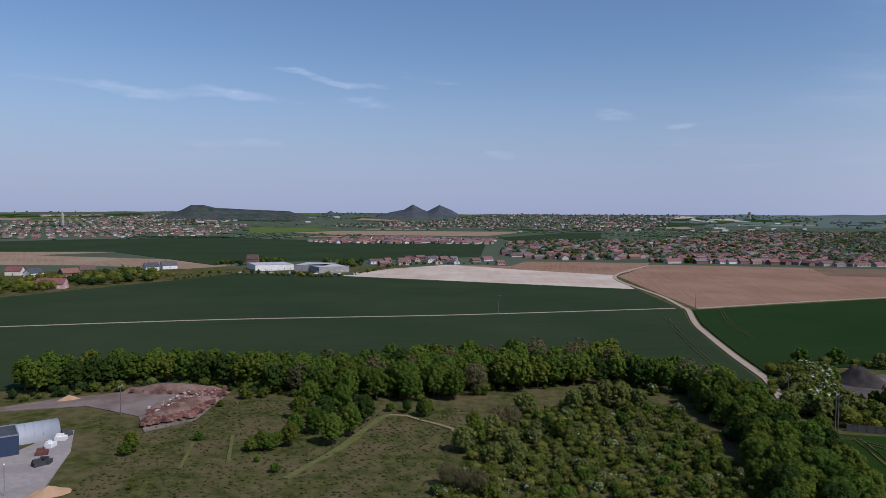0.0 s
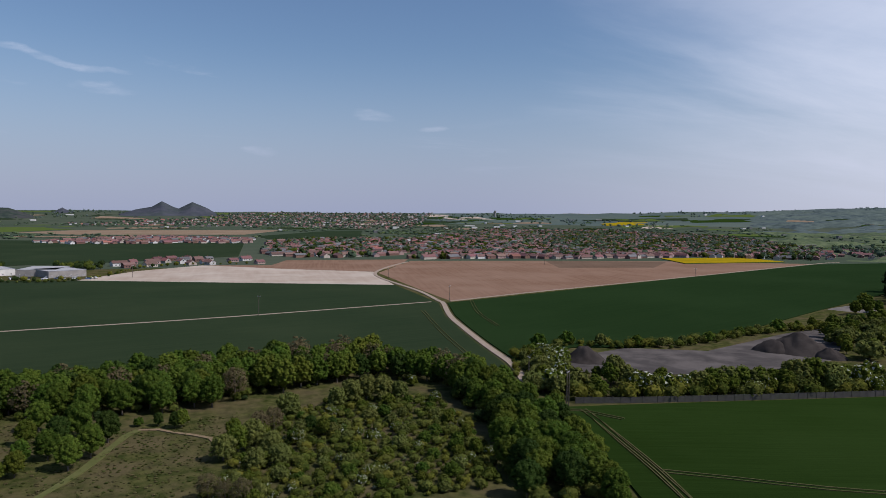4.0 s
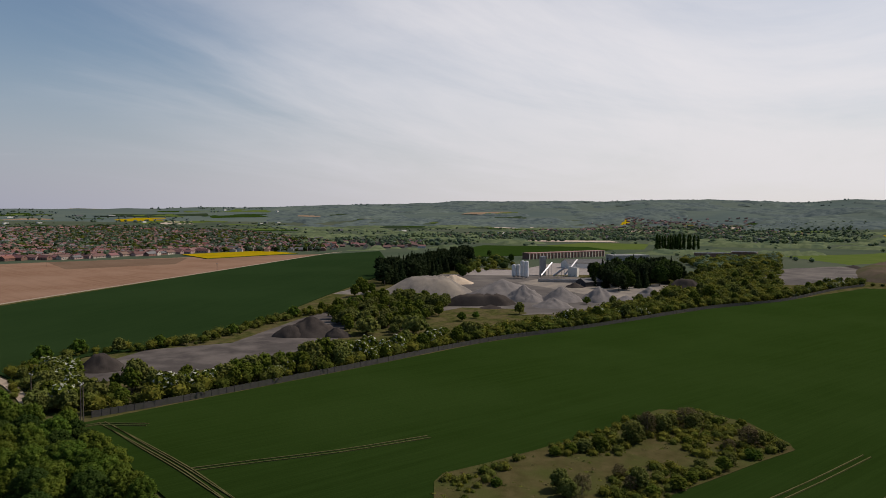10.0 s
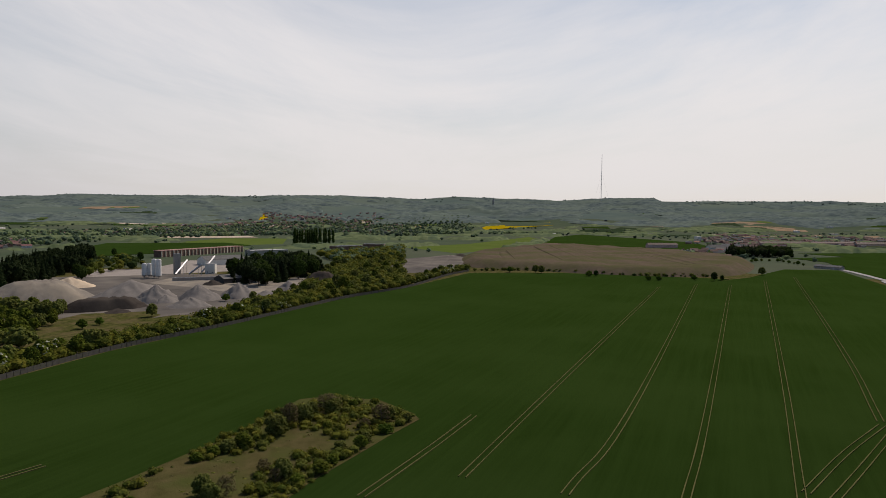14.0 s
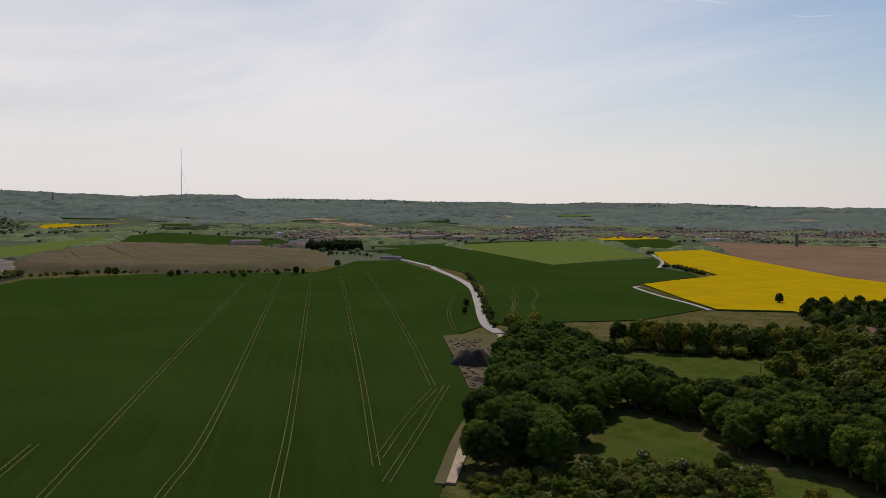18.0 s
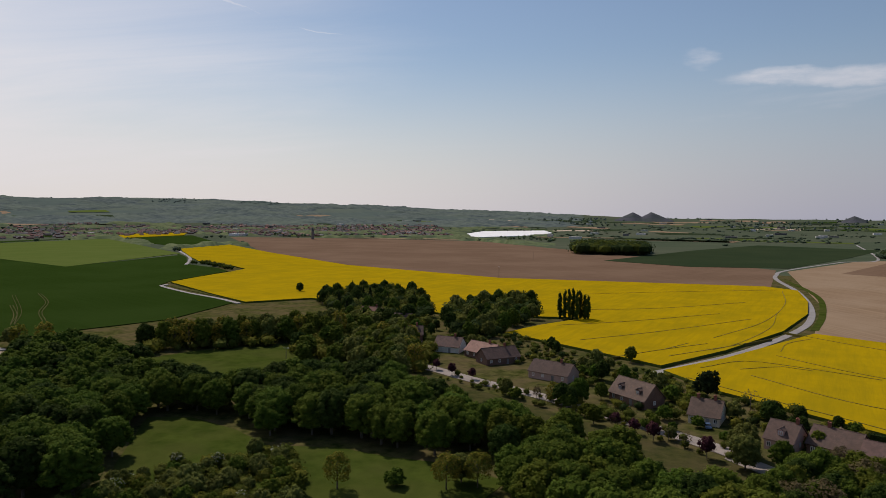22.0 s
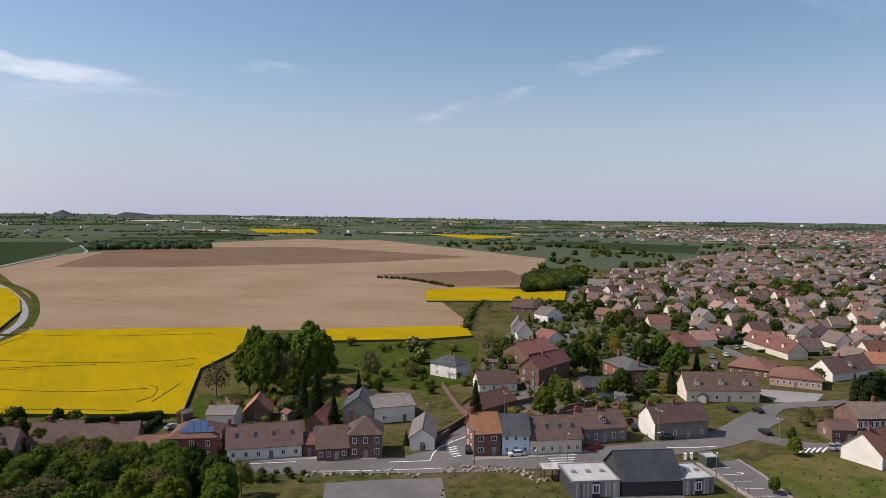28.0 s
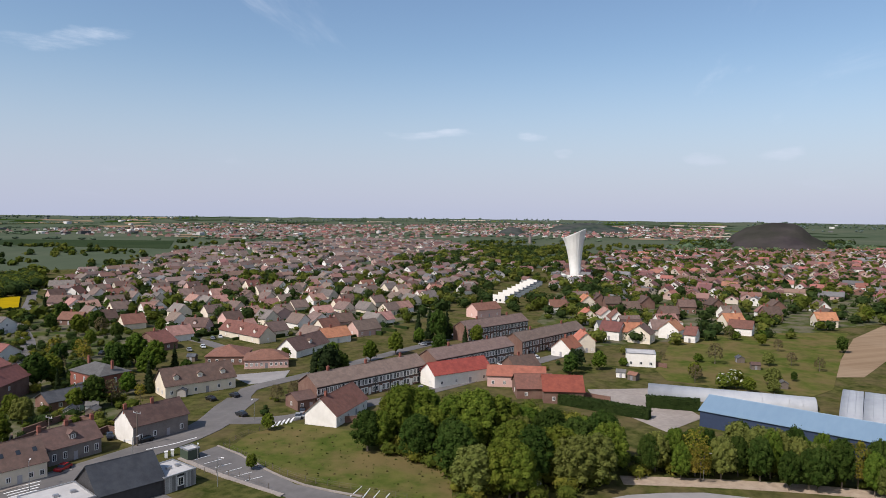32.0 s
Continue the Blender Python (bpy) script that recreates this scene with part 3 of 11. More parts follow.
sheet("field_rape_large", [(429.5, -459.3), (441.7, -510.0), (451.8, -564.5), (461.6, -601.6), (511.2, -638.7), (575.6, -664.7), (644.0, -726.7), (760.3, -838.4), (809.8, -890.4), (831.4, -975.3), (842.7, -1053.1), (621.5, -870.5), (395.1, -702.1), (188.3, -625.0), (72.3, -638.7), (-40.1, -652.1), (-63.4, -627.8), (-61.8, -544.8), (-54.2, -476.6), (-34.1, -397.9), (-5.6, -329.6), (18.9, -284.6), (25.1, -288.8), (97.4, -333.7), (87.2, -364.4), (68.7, -402.3), (142.4, -381.5), (262.3, -414.4), (289.7, -377.4), (342.8, -406.7)], M_RAPE, "large field of flowering yellow rape", height=1.1, side=M_RAPE_SIDE)
sheet("field_rape_near", [(17.3, -276.4), (-4.3, -309.4), (-48.2, -396.0), (-92.3, -372.2), (-140.4, -343.1), (-114.9, -289.5), (-87.9, -261.3), (-63.4, -204.9), (-46.4, -216.8), (-23.9, -234.1), (-3.3, -249.6)], M_RAPE, "field of flowering yellow rape behind the houses", height=1.1, side=M_RAPE_SIDE)
sheet("field_rape_strip_near", [(-169.7, -315.5), (-236.8, -282.8), (-219.3, -256.5), (-195.3, -262.1), (-154.4, -285.7)], M_RAPE, "strip of flowering yellow rape", height=1.1, side=M_RAPE_SIDE)
sheet("field_rape_village", [(-323.5, -435.5), (-366.9, -429.4), (-410.4, -366.9), (-364.2, -327.1), (-337.9, -341.6), (-308.1, -363.0), (-283.5, -380.2)], M_RAPE, "small field of flowering yellow rape by the village", height=1.1, side=M_RAPE_SIDE)
sheet("field_brown_ploughed", [(1125.1, -1406.4), (906.5, -1481.4), (513.5, -1522.5), (167.3, -1139.2), (-27.8, -923.3), (-65.2, -873.9), (-45.2, -653.7), (72.3, -638.7), (190.0, -630.6), (403.6, -717.2), (671.4, -913.7)], M_BROWN, "brown ploughed field")
sheet("field_green_heap_far", [(138.8, -946.1), (42.8, -1296.0), (-86.0, -1635.5), (-294.2, -1518.1), (-188.2, -1193.1), (-83.1, -910.7), (28.8, -881.0)], M_WHEAT, "dark green field strip", height=0.3)
sheet("field_tan_wide", [(-75.3, -856.4), (-182.1, -1101.3), (-530.6, -1426.0), (-776.4, -1526.7), (-821.2, -1126.7), (-712.6, -674.4), (-410.4, -415.4), (-369.6, -432.6), (-330.7, -445.2), (-256.5, -308.8), (-238.8, -282.1), (-172.5, -318.3), (-119.2, -354.5), (-48.5, -398.1), (-68.7, -529.6)], M_TAN, "wide tan tilled field")
sheet("field_chalk_streak", [(-631.7, -1378.2), (-891.8, -1400.6), (-756.5, -824.5), (-676.1, -830.2)], M_TAN, "paler chalky part of the tilled field")
sheet("field_brown_part", [(-371.6, -587.6), (-525.2, -555.5), (-485.9, -492.2), (-421.6, -432.9), (-363.0, -451.6)], M_BROWN, "darker part of the tilled field")
sheet("field_tan_upper", [(-252.3, -1178.0), (-413.0, -1231.3), (-596.6, -1126.9), (-647.5, -759.5), (-471.5, -739.5), (-235.1, -784.1), (-127.4, -852.4)], M_BROWN, "brown part of the tilled field")
sheet("field_green_west", [(-1026.9, -1102.1), (-1230.9, -1106.7), (-1306.3, -801.1), (-1016.8, -633.3), (-1020.4, -847.0)], M_WHEAT, "dark green field beyond the suburb", height=0.3)
sheet("field_rape_far_west", [(-1036.6, -2530.9), (-1229.2, -2370.2), (-1020.1, -1928.2), (-884.4, -2062.3)], M_RAPE, "far field of flowering yellow rape", height=1.0)
sheet("field_rape_far_west_two", [(-1298.8, -1730.2), (-1355.8, -1579.6), (-1386.6, -1395.0), (-1131.4, -1318.0)], M_RAPE, "far field of flowering yellow rape", height=1.0)
sheet("field_strawberry", [(-281.4, 98.8), (-375.1, 141.5), (-430.4, 179.1), (-408.0, 206.0), (-325.9, 165.1), (-318.4, 133.1), (-284.4, 111.7)], M_TAN, "striped tan bed of a market garden")

# ---- tracks and roads ----
ribbon("dirt_track", [(-275.9, 341.2), (-228.0, 354.1), (-121.1, 385.1), (5.9, 410.0), (114.5, 438.8), (152.2, 449.2)], 2.6, M_TRACK, "pale dirt track between two wheat fields", height=0.42)
ribbon("farm_lane", [(253.1, 845.4), (215.7, 783.0), (185.0, 722.2), (171.3, 685.1), (164.5, 642.5), (164.1, 579.6), (165.1, 516.8), (159.4, 453.8), (158.1, 441.7), (141.9, 383.6), (133.5, 339.1), (126.2, 295.2), (122.5, 268.1), (120.2, 252.3), (115.4, 235.1), (110.2, 218.7)], 3.3, M_TRACK, "pale farm lane down to the wood", height=0.3)
ribbon("field_margin", [(166.7, 450.8), (265.7, 494.3), (488.3, 583.3), (782.1, 704.4), (845.8, 722.5)], 1.6, M_TRACK, "thin dirt margin between two fields", height=0.42)
ribbon("country_road", [(884.1, -428.2), (791.6, -415.8), (675.3, -390.4), (669.3, -384.6), (556.7, -344.9), (472.6, -308.7), (390.1, -260.2), (341.5, -230.5), (305.5, -209.9), (283.6, -202.6)], 6.5, M_ASPH2, "grey country road", height=0.45)
ribbon("farm_track_sunken", [(281.0, -200.8), (234.0, -166.1), (197.5, -137.8), (172.3, -116.3), (150.6, -96.7), (137.8, -85.5), (129.2, -78.3)], 4.0, M_TRACK, "pale dirt track beside the wood", height=0.5)
ribbon("rape_lane", [(563.1, -626.6), (599.8, -673.6), (654.3, -734.9), (727.1, -803.1), (787.9, -861.0), (819.8, -907.0)], 4.0, M_ASPH2, "narrow lane beside the rape field", height=0.5)
ribbon("rape_lane", [(291.6, -373.2), (321.4, -388.9), (362.9, -406.2), (401.7, -426.3), (418.4, -437.4), (421.1, -446.9)], 3.4, M_ASPH2, "narrow lane beside the rape field", height=0.5)
ribbon("lane_verge", [(299.5, -386.5), (332.6, -402.5), (374.6, -422.5), (407.2, -438.7)], 5.0, M_GRASS, "grass verge beside the rape field", category="verge", height=0.3)
ribbon("winding_lane", [(22.4, -271.9), (13.9, -284.9), (-11.7, -330.8), (-37.6, -395.4), (-52.6, -451.7), (-61.2, -532.0), (-62.7, -633.0), (-56.3, -735.2), (-59.9, -796.7), (-77.0, -876.0), (-160.5, -1073.3), (-224.4, -1183.8), (-296.6, -1793.1)], 4.0, M_ASPH2, "winding grey lane between rape and tilled soil", height=0.14)
ribbon("lane_verge", [(-50.4, -413.6), (-62.4, -478.6), (-72.7, -570.4), (-71.5, -647.1), (-63.8, -725.9)], 4.0, M_LAWN, "grass verge of the winding lane", category="verge", height=0.1)


# ---- trees ----
def leafmat(name, c1, c2, rnd=0.16):
    return mat(name, c1, c2, 0.85, 0.8, coords="pos", rnd=rnd, spec=0.02, translucent=0.3, contrast=0.13)


L_SYC = leafmat("sycamore_leaves", (0.0417, 0.0760, 0.0096), (0.0858, 0.1243, 0.0171))
L_LIME = leafmat("lime_leaves", (0.0540, 0.0887, 0.0107), (0.1053, 0.1385, 0.0196))
L_DARK = leafmat("dark_leaves", (0.0255, 0.0473, 0.0085), (0.0487, 0.0735, 0.0150))
L_LIGHT = leafmat("fresh_leaves", (0.0644, 0.0908, 0.0106), (0.1139, 0.1309, 0.0189))
L_OLIVE = leafmat("willow_leaves", (0.0858, 0.1014, 0.0231), (0.1456, 0.1560, 0.0396))
L_BUD = leafmat("budding_twigs", (0.088, 0.072, 0.036), (0.13, 0.106, 0.05))
L_CON = leafmat("conifer_needles", (0.014, 0.0235, 0.0085), (0.029, 0.041, 0.0155))
L_PUR = leafmat("plum_leaves", (0.05, 0.018, 0.026), (0.075, 0.03, 0.035))
L_BLOSSOM = mat("white_blossom", (0.3750, 0.3750, 0.3010), (0.2700, 0.2850, 0.1890), 1.2, 0.8)
L_YEL = leafmat("yellow_leaves", (0.15, 0.136, 0.018), (0.22, 0.178, 0.03))
M_BARK = mat("bark", (0.09, 0.07, 0.05), (0.14, 0.115, 0.09), 3.0, 0.95, 0.5, 20.0, coords="obj")
rng = np.random.default_rng(7)


ICO = [(0, 0, -1), (0.724, -0.526, -0.447), (-0.276, -0.851, -0.447), (-0.894, 0, -0.447), (-0.276, 0.851, -0.447), (0.724, 0.526, -0.447), (0.276, -0.851, 0.447), (-0.724, -0.526, 0.447), (-0.724, 0.526, 0.447), (0.276, 0.851, 0.447), (0.894, 0, 0.447), (0, 0, 1)]
ICO_F = [(0, 2, 1), (1, 5, 0), (0, 3, 2), (0, 4, 3), (0, 5, 4), (1, 10, 5), (2, 6, 1), (3, 7, 2), (4, 8, 3), (5, 9, 4), (1, 6, 10), (2, 7, 6), (3, 8, 7), (4, 9, 8), (5, 10, 9), (6, 11, 10), (7, 11, 6), (8, 11, 7), (9, 11, 8), (10, 11, 9)]


def cores(c, r, h, n0):
    """Dense inner masses of foliage, hidden under the outer sprays."""
    iv, fi = np.array(ICO), np.array(ICO_F)
    v = c[:, None, :] + iv[None] * np.stack([r, r, h], 1)[:, None, :]
    f = fi[None] + (n0 + 12 * np.arange(len(c)))[:, None, None]
    return v.reshape(-1, 3), f.reshape(-1, 3)


def sprays(c, nrm, s, r):
    """One small three-cornered leaf spray at each place, facing about along its normal."""
    nrm = nrm / np.linalg.norm(nrm, axis=1)[:, None]
    t = np.cross(nrm, r.normal(size=c.shape))
    t /= np.linalg.norm(t, axis=1)[:, None]
    b = np.cross(nrm, t)
    s = s[:, None]
    return np.stack([c + t * s, c - t * s * 0.6 + b * s * 0.8, c - t * s * 0.6 - b * s * 0.8], 1).reshape(-1, 3)



def leaves(name, lobes, count, size, mats, white=0.0, up=0.3, r=rng, core=0.84):
    """A crown of many small leaf sprays laid over uneven lobes (x, y, z, radius, height radius)."""
    lobes = np.array(lobes, float)
    wgt = lobes[:, 3] * lobes[:, 4]
    which = r.choice(len(lobes), count, p=wgt / wgt.sum())
    d = r.normal(size=(count, 3))
    d /= np.linalg.norm(d, axis=1)[:, None]
    d[:, 2] = np.where(d[:, 2] < -0.6, -d[:, 2], d[:, 2])
    rad = 1.02 - np.abs(r.normal(0, 0.1, count)) + r.normal(0, 0.08, count)
    L = lobes[which]
    c = L[:, :3] + d * rad[:, None] * np.stack([L[:, 3], L[:, 3], L[:, 4]], 1)
    nrm = d + r.normal(0, 0.36, (count, 3)) + np.array([0, 0, up])
    v = sprays(c, nrm, size * r.uniform(0.6, 1.35, count), r)
    f = np.arange(count * 3).reshape(-1, 3)
    if core:
        cv, cf = cores(lobes[:, :3], lobes[:, 3] * core, lobes[:, 4] * core, len(v))
        v, f = np.vstack([v, cv]), np.vstack([f, cf])
    me = bpy.data.meshes.new(name)
    me.from_pydata(v.tolist(), [], f.tolist())
    for m in mats:
        me.materials.append(m)
    if white:
        top = np.zeros(len(f), np.int32)
        top[:count] = (c[:, 2] > np.quantile(c[:, 2], 0.35)) & (r.random(count) < white)
        me.polygons.foreach_set("material_index", top)
    return me
def lobes_round(w, h, base, n, r, squat=0.9):
    """A domed crown: one main mass and many smaller tufts all over its surface, uneven in outline."""
    mid, hz = base + (h - base) * 0.47, (h - base) * 0.44
    out = [(0, 0, mid, w * 0.39, hz)]
    ph = r.uniform(0, 6.28, 3)
    for i in range(n):
        z = 1 - 1.55 * (i + 0.5) / n
        a = i * 2.4 + r.uniform(-0.5, 0.5)
        k = math.sqrt(max(0.0, 1 - z * z))
        g = (0.93 + 0.1 * math.sin(2 * a + ph[0]) + 0.07 * math.sin(3 * a + 4 * z + ph[1])) * r.uniform(0.84, 1.03)
        rr = w * r.uniform(0.065, 0.13)
        out.append((w * 0.42 * g * k * math.cos(a), w * 0.42 * g * k * math.sin(a), mid + hz * 0.98 * z * (0.9 + 0.1 * g) * r.uniform(0.88, 1.04), rr, rr * squat * (1.25 if z > 0.3 else 0.9)))
    return out
def trunk_bm(h, r0, lobes, bare=False):
    bm = bmesh.new()
    tube(bm, (0, 0, -0.2), (0, 0, h * 0.55), r0, r0 * 0.6, 6)
    tube(bm, (0, 0, h * 0.55), (0.1, 0.1, h * 0.85), r0 * 0.6, r0 * 0.2, 6)
    for x, y, z, a, b in lobes[1:7]:
        tube(bm, (0, 0, z * 0.55), (x, y, z), r0 * 0.35, r0 * 0.08, 4)
        if bare:
            for k in range(4):
                e = (x + a * math.cos(k * 1.7 + x), y + a * math.sin(k * 1.7 + x), z + b * (0.5 + 0.3 * (k % 2)))
                tube(bm, (x * 0.8, y * 0.8, z * 0.9), e, r0 * 0.1, r0 * 0.03, 3)
    return bm


TREES = {}


def make_tree(kind, name, label, category, w, h, base, nl, count, size, mats, trunk, white=0.0, variants=2, bare=False, shape="round", far=True):
    """Some full samples of a kind, and a plainer one for trees that stand far off."""
    TREES[kind], FAR_TREES[kind] = [], []
    for k in range(variants + (1 if far else 0)):
        r = np.random.default_rng(sum(map(ord, kind)) * 11 + k)
        if shape == "round":
            lobes = lobes_round(w, h, base, nl, r)
        elif shape == "cone":
            lobes = [(0, 0, base + (h - base) * q, w * 0.5 * (1.02 - q) * r.uniform(0.85, 1.1), (h - base) * 0.13) for q in np.linspace(0.05, 0.97, 9)]
            lobes += [(w * 0.28 * (1 - q) * math.cos(q * 40), w * 0.28 * (1 - q) * math.sin(q * 40), base + (h - base) * q, w * 0.22 * (1.1 - q), (h - base) * 0.07) for q in np.linspace(0.05, 0.85, nl)]
        else:
            lobes = [(r.uniform(-0.12, 0.12) * w, r.uniform(-0.12, 0.12) * w, base + (h - base) * q, w * (0.5 if 0.12 < q < 0.75 else 0.3) * r.uniform(0.8, 1.05), (h - base) * 0.12) for q in np.linspace(0.06, 0.93, nl)]
        e = new(name)
        tagged(e, label, category)
        plainer = k == variants
        part("trunk", trunk_bm(h, trunk, lobes, bare), M_BARK, e)
        part("crown", leaves("crown", lobes, int(count * (0.2 if plainer else 1)), size * (1.9 if plainer else 1), mats, white, r=r, core=0 if bare else 0.84), None, e)
        (FAR_TREES if plainer else TREES)[kind].append(e)


FAR_TREES = {}
make_tree("broad", "sycamore_tree", "dense green broadleaf tree in full spring leaf", "tree", 10, 13, 0.3, 64, 3600, 0.235, [L_SYC], 0.3)
make_tree("lime", "lime_tree", "rounded mid-green lime tree in spring leaf", "tree", 9.5, 13, 0.3, 64, 3600, 0.235, [L_LIME], 0.3)
make_tree("dark", "dark_tree", "dark green dense broadleaf tree", "tree", 9, 12, 0.2, 56, 3600, 0.24, [L_DARK], 0.3)
make_tree("light", "young_tree", "bright fresh green leafy tree", "tree", 8, 10, 0.4, 48, 2800, 0.215, [L_LIGHT], 0.22)
make_tree("olive", "willow_tree", "grey-green willow with fine foliage", "tree", 8, 8.5, 0.2, 40, 2200, 0.24, [L_OLIVE], 0.22)
make_tree("bud", "budding_tree", "brownish tree just coming into leaf", "tree", 8, 9.5, 0.8, 16, 2300, 0.19, [L_BUD], 0.2, bare=True)
make_tree("yellow", "spring_tree", "yellow-green tree with thin young foliage", "tree", 8, 10, 1.2, 14, 1900, 0.25, [L_YEL, L_LIGHT], 0.2, bare=True, white=0.45)
make_tree("conifer", "conifer_tree", "tall dark evergreen conifer tree", "tree", 6.5, 14, 0.3, 10, 1900, 0.32, [L_CON], 0.25, shape="cone")
make_tree("pine", "pine_tree", "dark broad evergreen pine", "tree", 10, 12, 1.5, 26, 1800, 0.32, [L_CON], 0.3)
make_tree("poplar", "poplar_tree", "tall slim dark green poplar tree", "tree", 4.6, 20, 0.6, 9, 1500, 0.34, [L_DARK], 0.3, shape="column")
make_tree("purple", "plum_tree", "dark purple-leaved ornamental plum tree", "tree", 4.4, 5.2, 1.0, 10, 800, 0.2, [L_PUR], 0.12, far=False)
make_tree("hawthorn", "hawthorn_bush", "hawthorn bush in white blossom", "bush", 5.5, 5, 0.0, 26, 1300, 0.21, [L_LIGHT, L_BLOSSOM], 0.12, white=0.24)
make_tree("bush", "green_bush", "round green leafy bush in the scrub", "bush", 4.6, 3.6, 0.0, 22, 800, 0.22, [L_SYC], 0.1)
make_tree("bushl", "fresh_bush", "fresh green leafy bush in the scrub", "bush", 4.6, 3.4, 0.0, 22, 800, 0.22, [L_LIGHT], 0.1)
make_tree("busho", "scrub_bush", "olive green bush in the scrub", "bush", 4.4, 3.2, 0.0, 22, 800, 0.21, [L_OLIVE], 0.1)
make_tree("bare", "bare_tree", "small almost leafless tree", "tree", 5, 6, 1.5, 9, 90, 0.18, [L_BUD], 0.12, bare=True, far=False)
TREE_H = {"broad": 13, "lime": 13, "dark": 12, "light": 10, "olive": 8.5, "bud": 9.5, "yellow": 10, "conifer": 14, "pine": 12, "poplar": 20, "purple": 5.2, "hawthorn": 5, "bush": 3.6, "bushl": 3.4, "busho": 3.2, "bare": 6}
planted = {}


def plant(kind, x, y, h, wide=1.0, group=""):
    protos = FAR_TREES[kind] if FAR_TREES[kind] and math.hypot(x, y) > 230 else TREES[kind]
    p = protos[int(rng.integers(len(protos)))]
    s = h / TREE_H[kind]
    m = pose(x, y, land(x, y), 0, 0, float(rng.uniform(0, 360))) @ Matrix.Diagonal((s * wide, s * wide, s, 1))
    first = p.name not in planted
    planted[p.name] = True
    if first:
        p.matrix_basis = m
        ob = p
    else:
        keep = p.matrix_basis.copy()
        p.matrix_basis = Matrix.Identity(4)
        ob = copy_thing(p, m)
        ob.matrix_basis = m
        p.matrix_basis = keep
    return tagged(ob, group=group)


def scatter(poly, spacing, kinds, hmin, hmax, wide=1.0, group="", keep=1.0, avoid=()):
    """Trees of the given kinds (repeat a kind for weight) over an outline, unevenly spaced."""
    xs, ys = [p[0] for p in poly], [p[1] for p in poly]
    y = min(ys)
    k = 0
    while y < max(ys):
        x = min(xs) + (spacing / 2 if k % 2 else 0)
        while x < max(xs):
            px, py = x + rng.uniform(-0.38, 0.38) * spacing, y + rng.uniform(-0.38, 0.38) * spacing
            if inside(px, py, poly) and rng.random() < keep and not any(inside(px, py, a) for a in avoid):
                plant(kinds[int(rng.integers(len(kinds)))], px, py, float(rng.uniform(hmin, hmax)), wide, group)
            x += spacing
        y += spacing * 0.87
        k += 1


def along(pts, spacing, kinds, hmin, hmax, offs=(0.0,), jitter=1.0, wide=1.0, group=""):
    line = smooth_line(pts, 2.0)
    acc = 0.0
    for i in range(1, len(line)):
        (ax, ay), (bx, by) = line[i - 1], line[i]
        d = math.hypot(bx - ax, by - ay)
        acc += d
        if acc >= spacing:
            acc = 0.0
            for o in offs:
                nx, ny = -(by - ay) / d, (bx - ax) / d
                plant(kinds[int(rng.integers(len(kinds)))], bx + nx * o + rng.uniform(-jitter, jitter), by + ny * o + rng.uniform(-jitter, jitter), float(rng.uniform(hmin, hmax)), wide, group)


# ---- the wood belt, hedgerow and scrub ----
along([(-142.1, 222.8), (-132.5, 232.0), (-118.6, 238.7), (-104.8, 243.3), (-89.2, 244.8), (-72.3, 242.0), (-55.3, 237.8), (-42.7, 233.5)], 5.2, ["broad", "lime", "broad", "lime", "dark", "light"], 10.2, 12.6, offs=(-4.0, 3.5), jitter=1.4, wide=1.05, group="trees of the wood belt")
scatter([(-56.2, 225.7), (-32.7, 218.1), (-14.7, 218.7), (3.5, 222.0), (14.6, 223.8), (32.7, 234.6), (54.0, 243.2), (68.4, 237.3), (78.5, 226.5), (82.2, 207.2), (95.7, 203.6), (94.6, 225.3), (85.2, 246.9), (70.0, 267.1), (55.9, 273.4), (31.4, 275.8), (10.7, 269.0), (-19.8, 260.9), (-45.6, 249.3), (-61.9, 240.9)], 7.2, ["broad", "lime", "broad", "lime", "dark", "light", "broad", "bud"], 9.8, 12.6, wide=1.05, group="trees of the wood belt")
scatter([(84.2, 222.2), (99.6, 215.7), (94.6, 185.9), (92.2, 163.4), (87.4, 134.4), (84.9, 123.9), (65.0, 125.3), (68.4, 145.3), (72.7, 162.5), (77.7, 185.8), (79.9, 215.1)], 6.4, ["broad", "lime", "light", "dark", "lime"], 7.5, 10.5, wide=1.15, group="trees of the hedgerow")
scatter([(10.2, 176.2), (20.0, 202.5), (39.4, 217.8), (57.6, 218.3), (72.8, 209.9), (75.0, 190.6), (69.4, 160.6), (67.2, 145.3), (65.4, 137.4), (-4.5, 136.0), (-2.4, 147.4), (2.7, 160.9)], 9.0, ["bush", "busho", "bushl", "busho", "bush"], 2.2, 3.8, group="bushes of the scrubland")
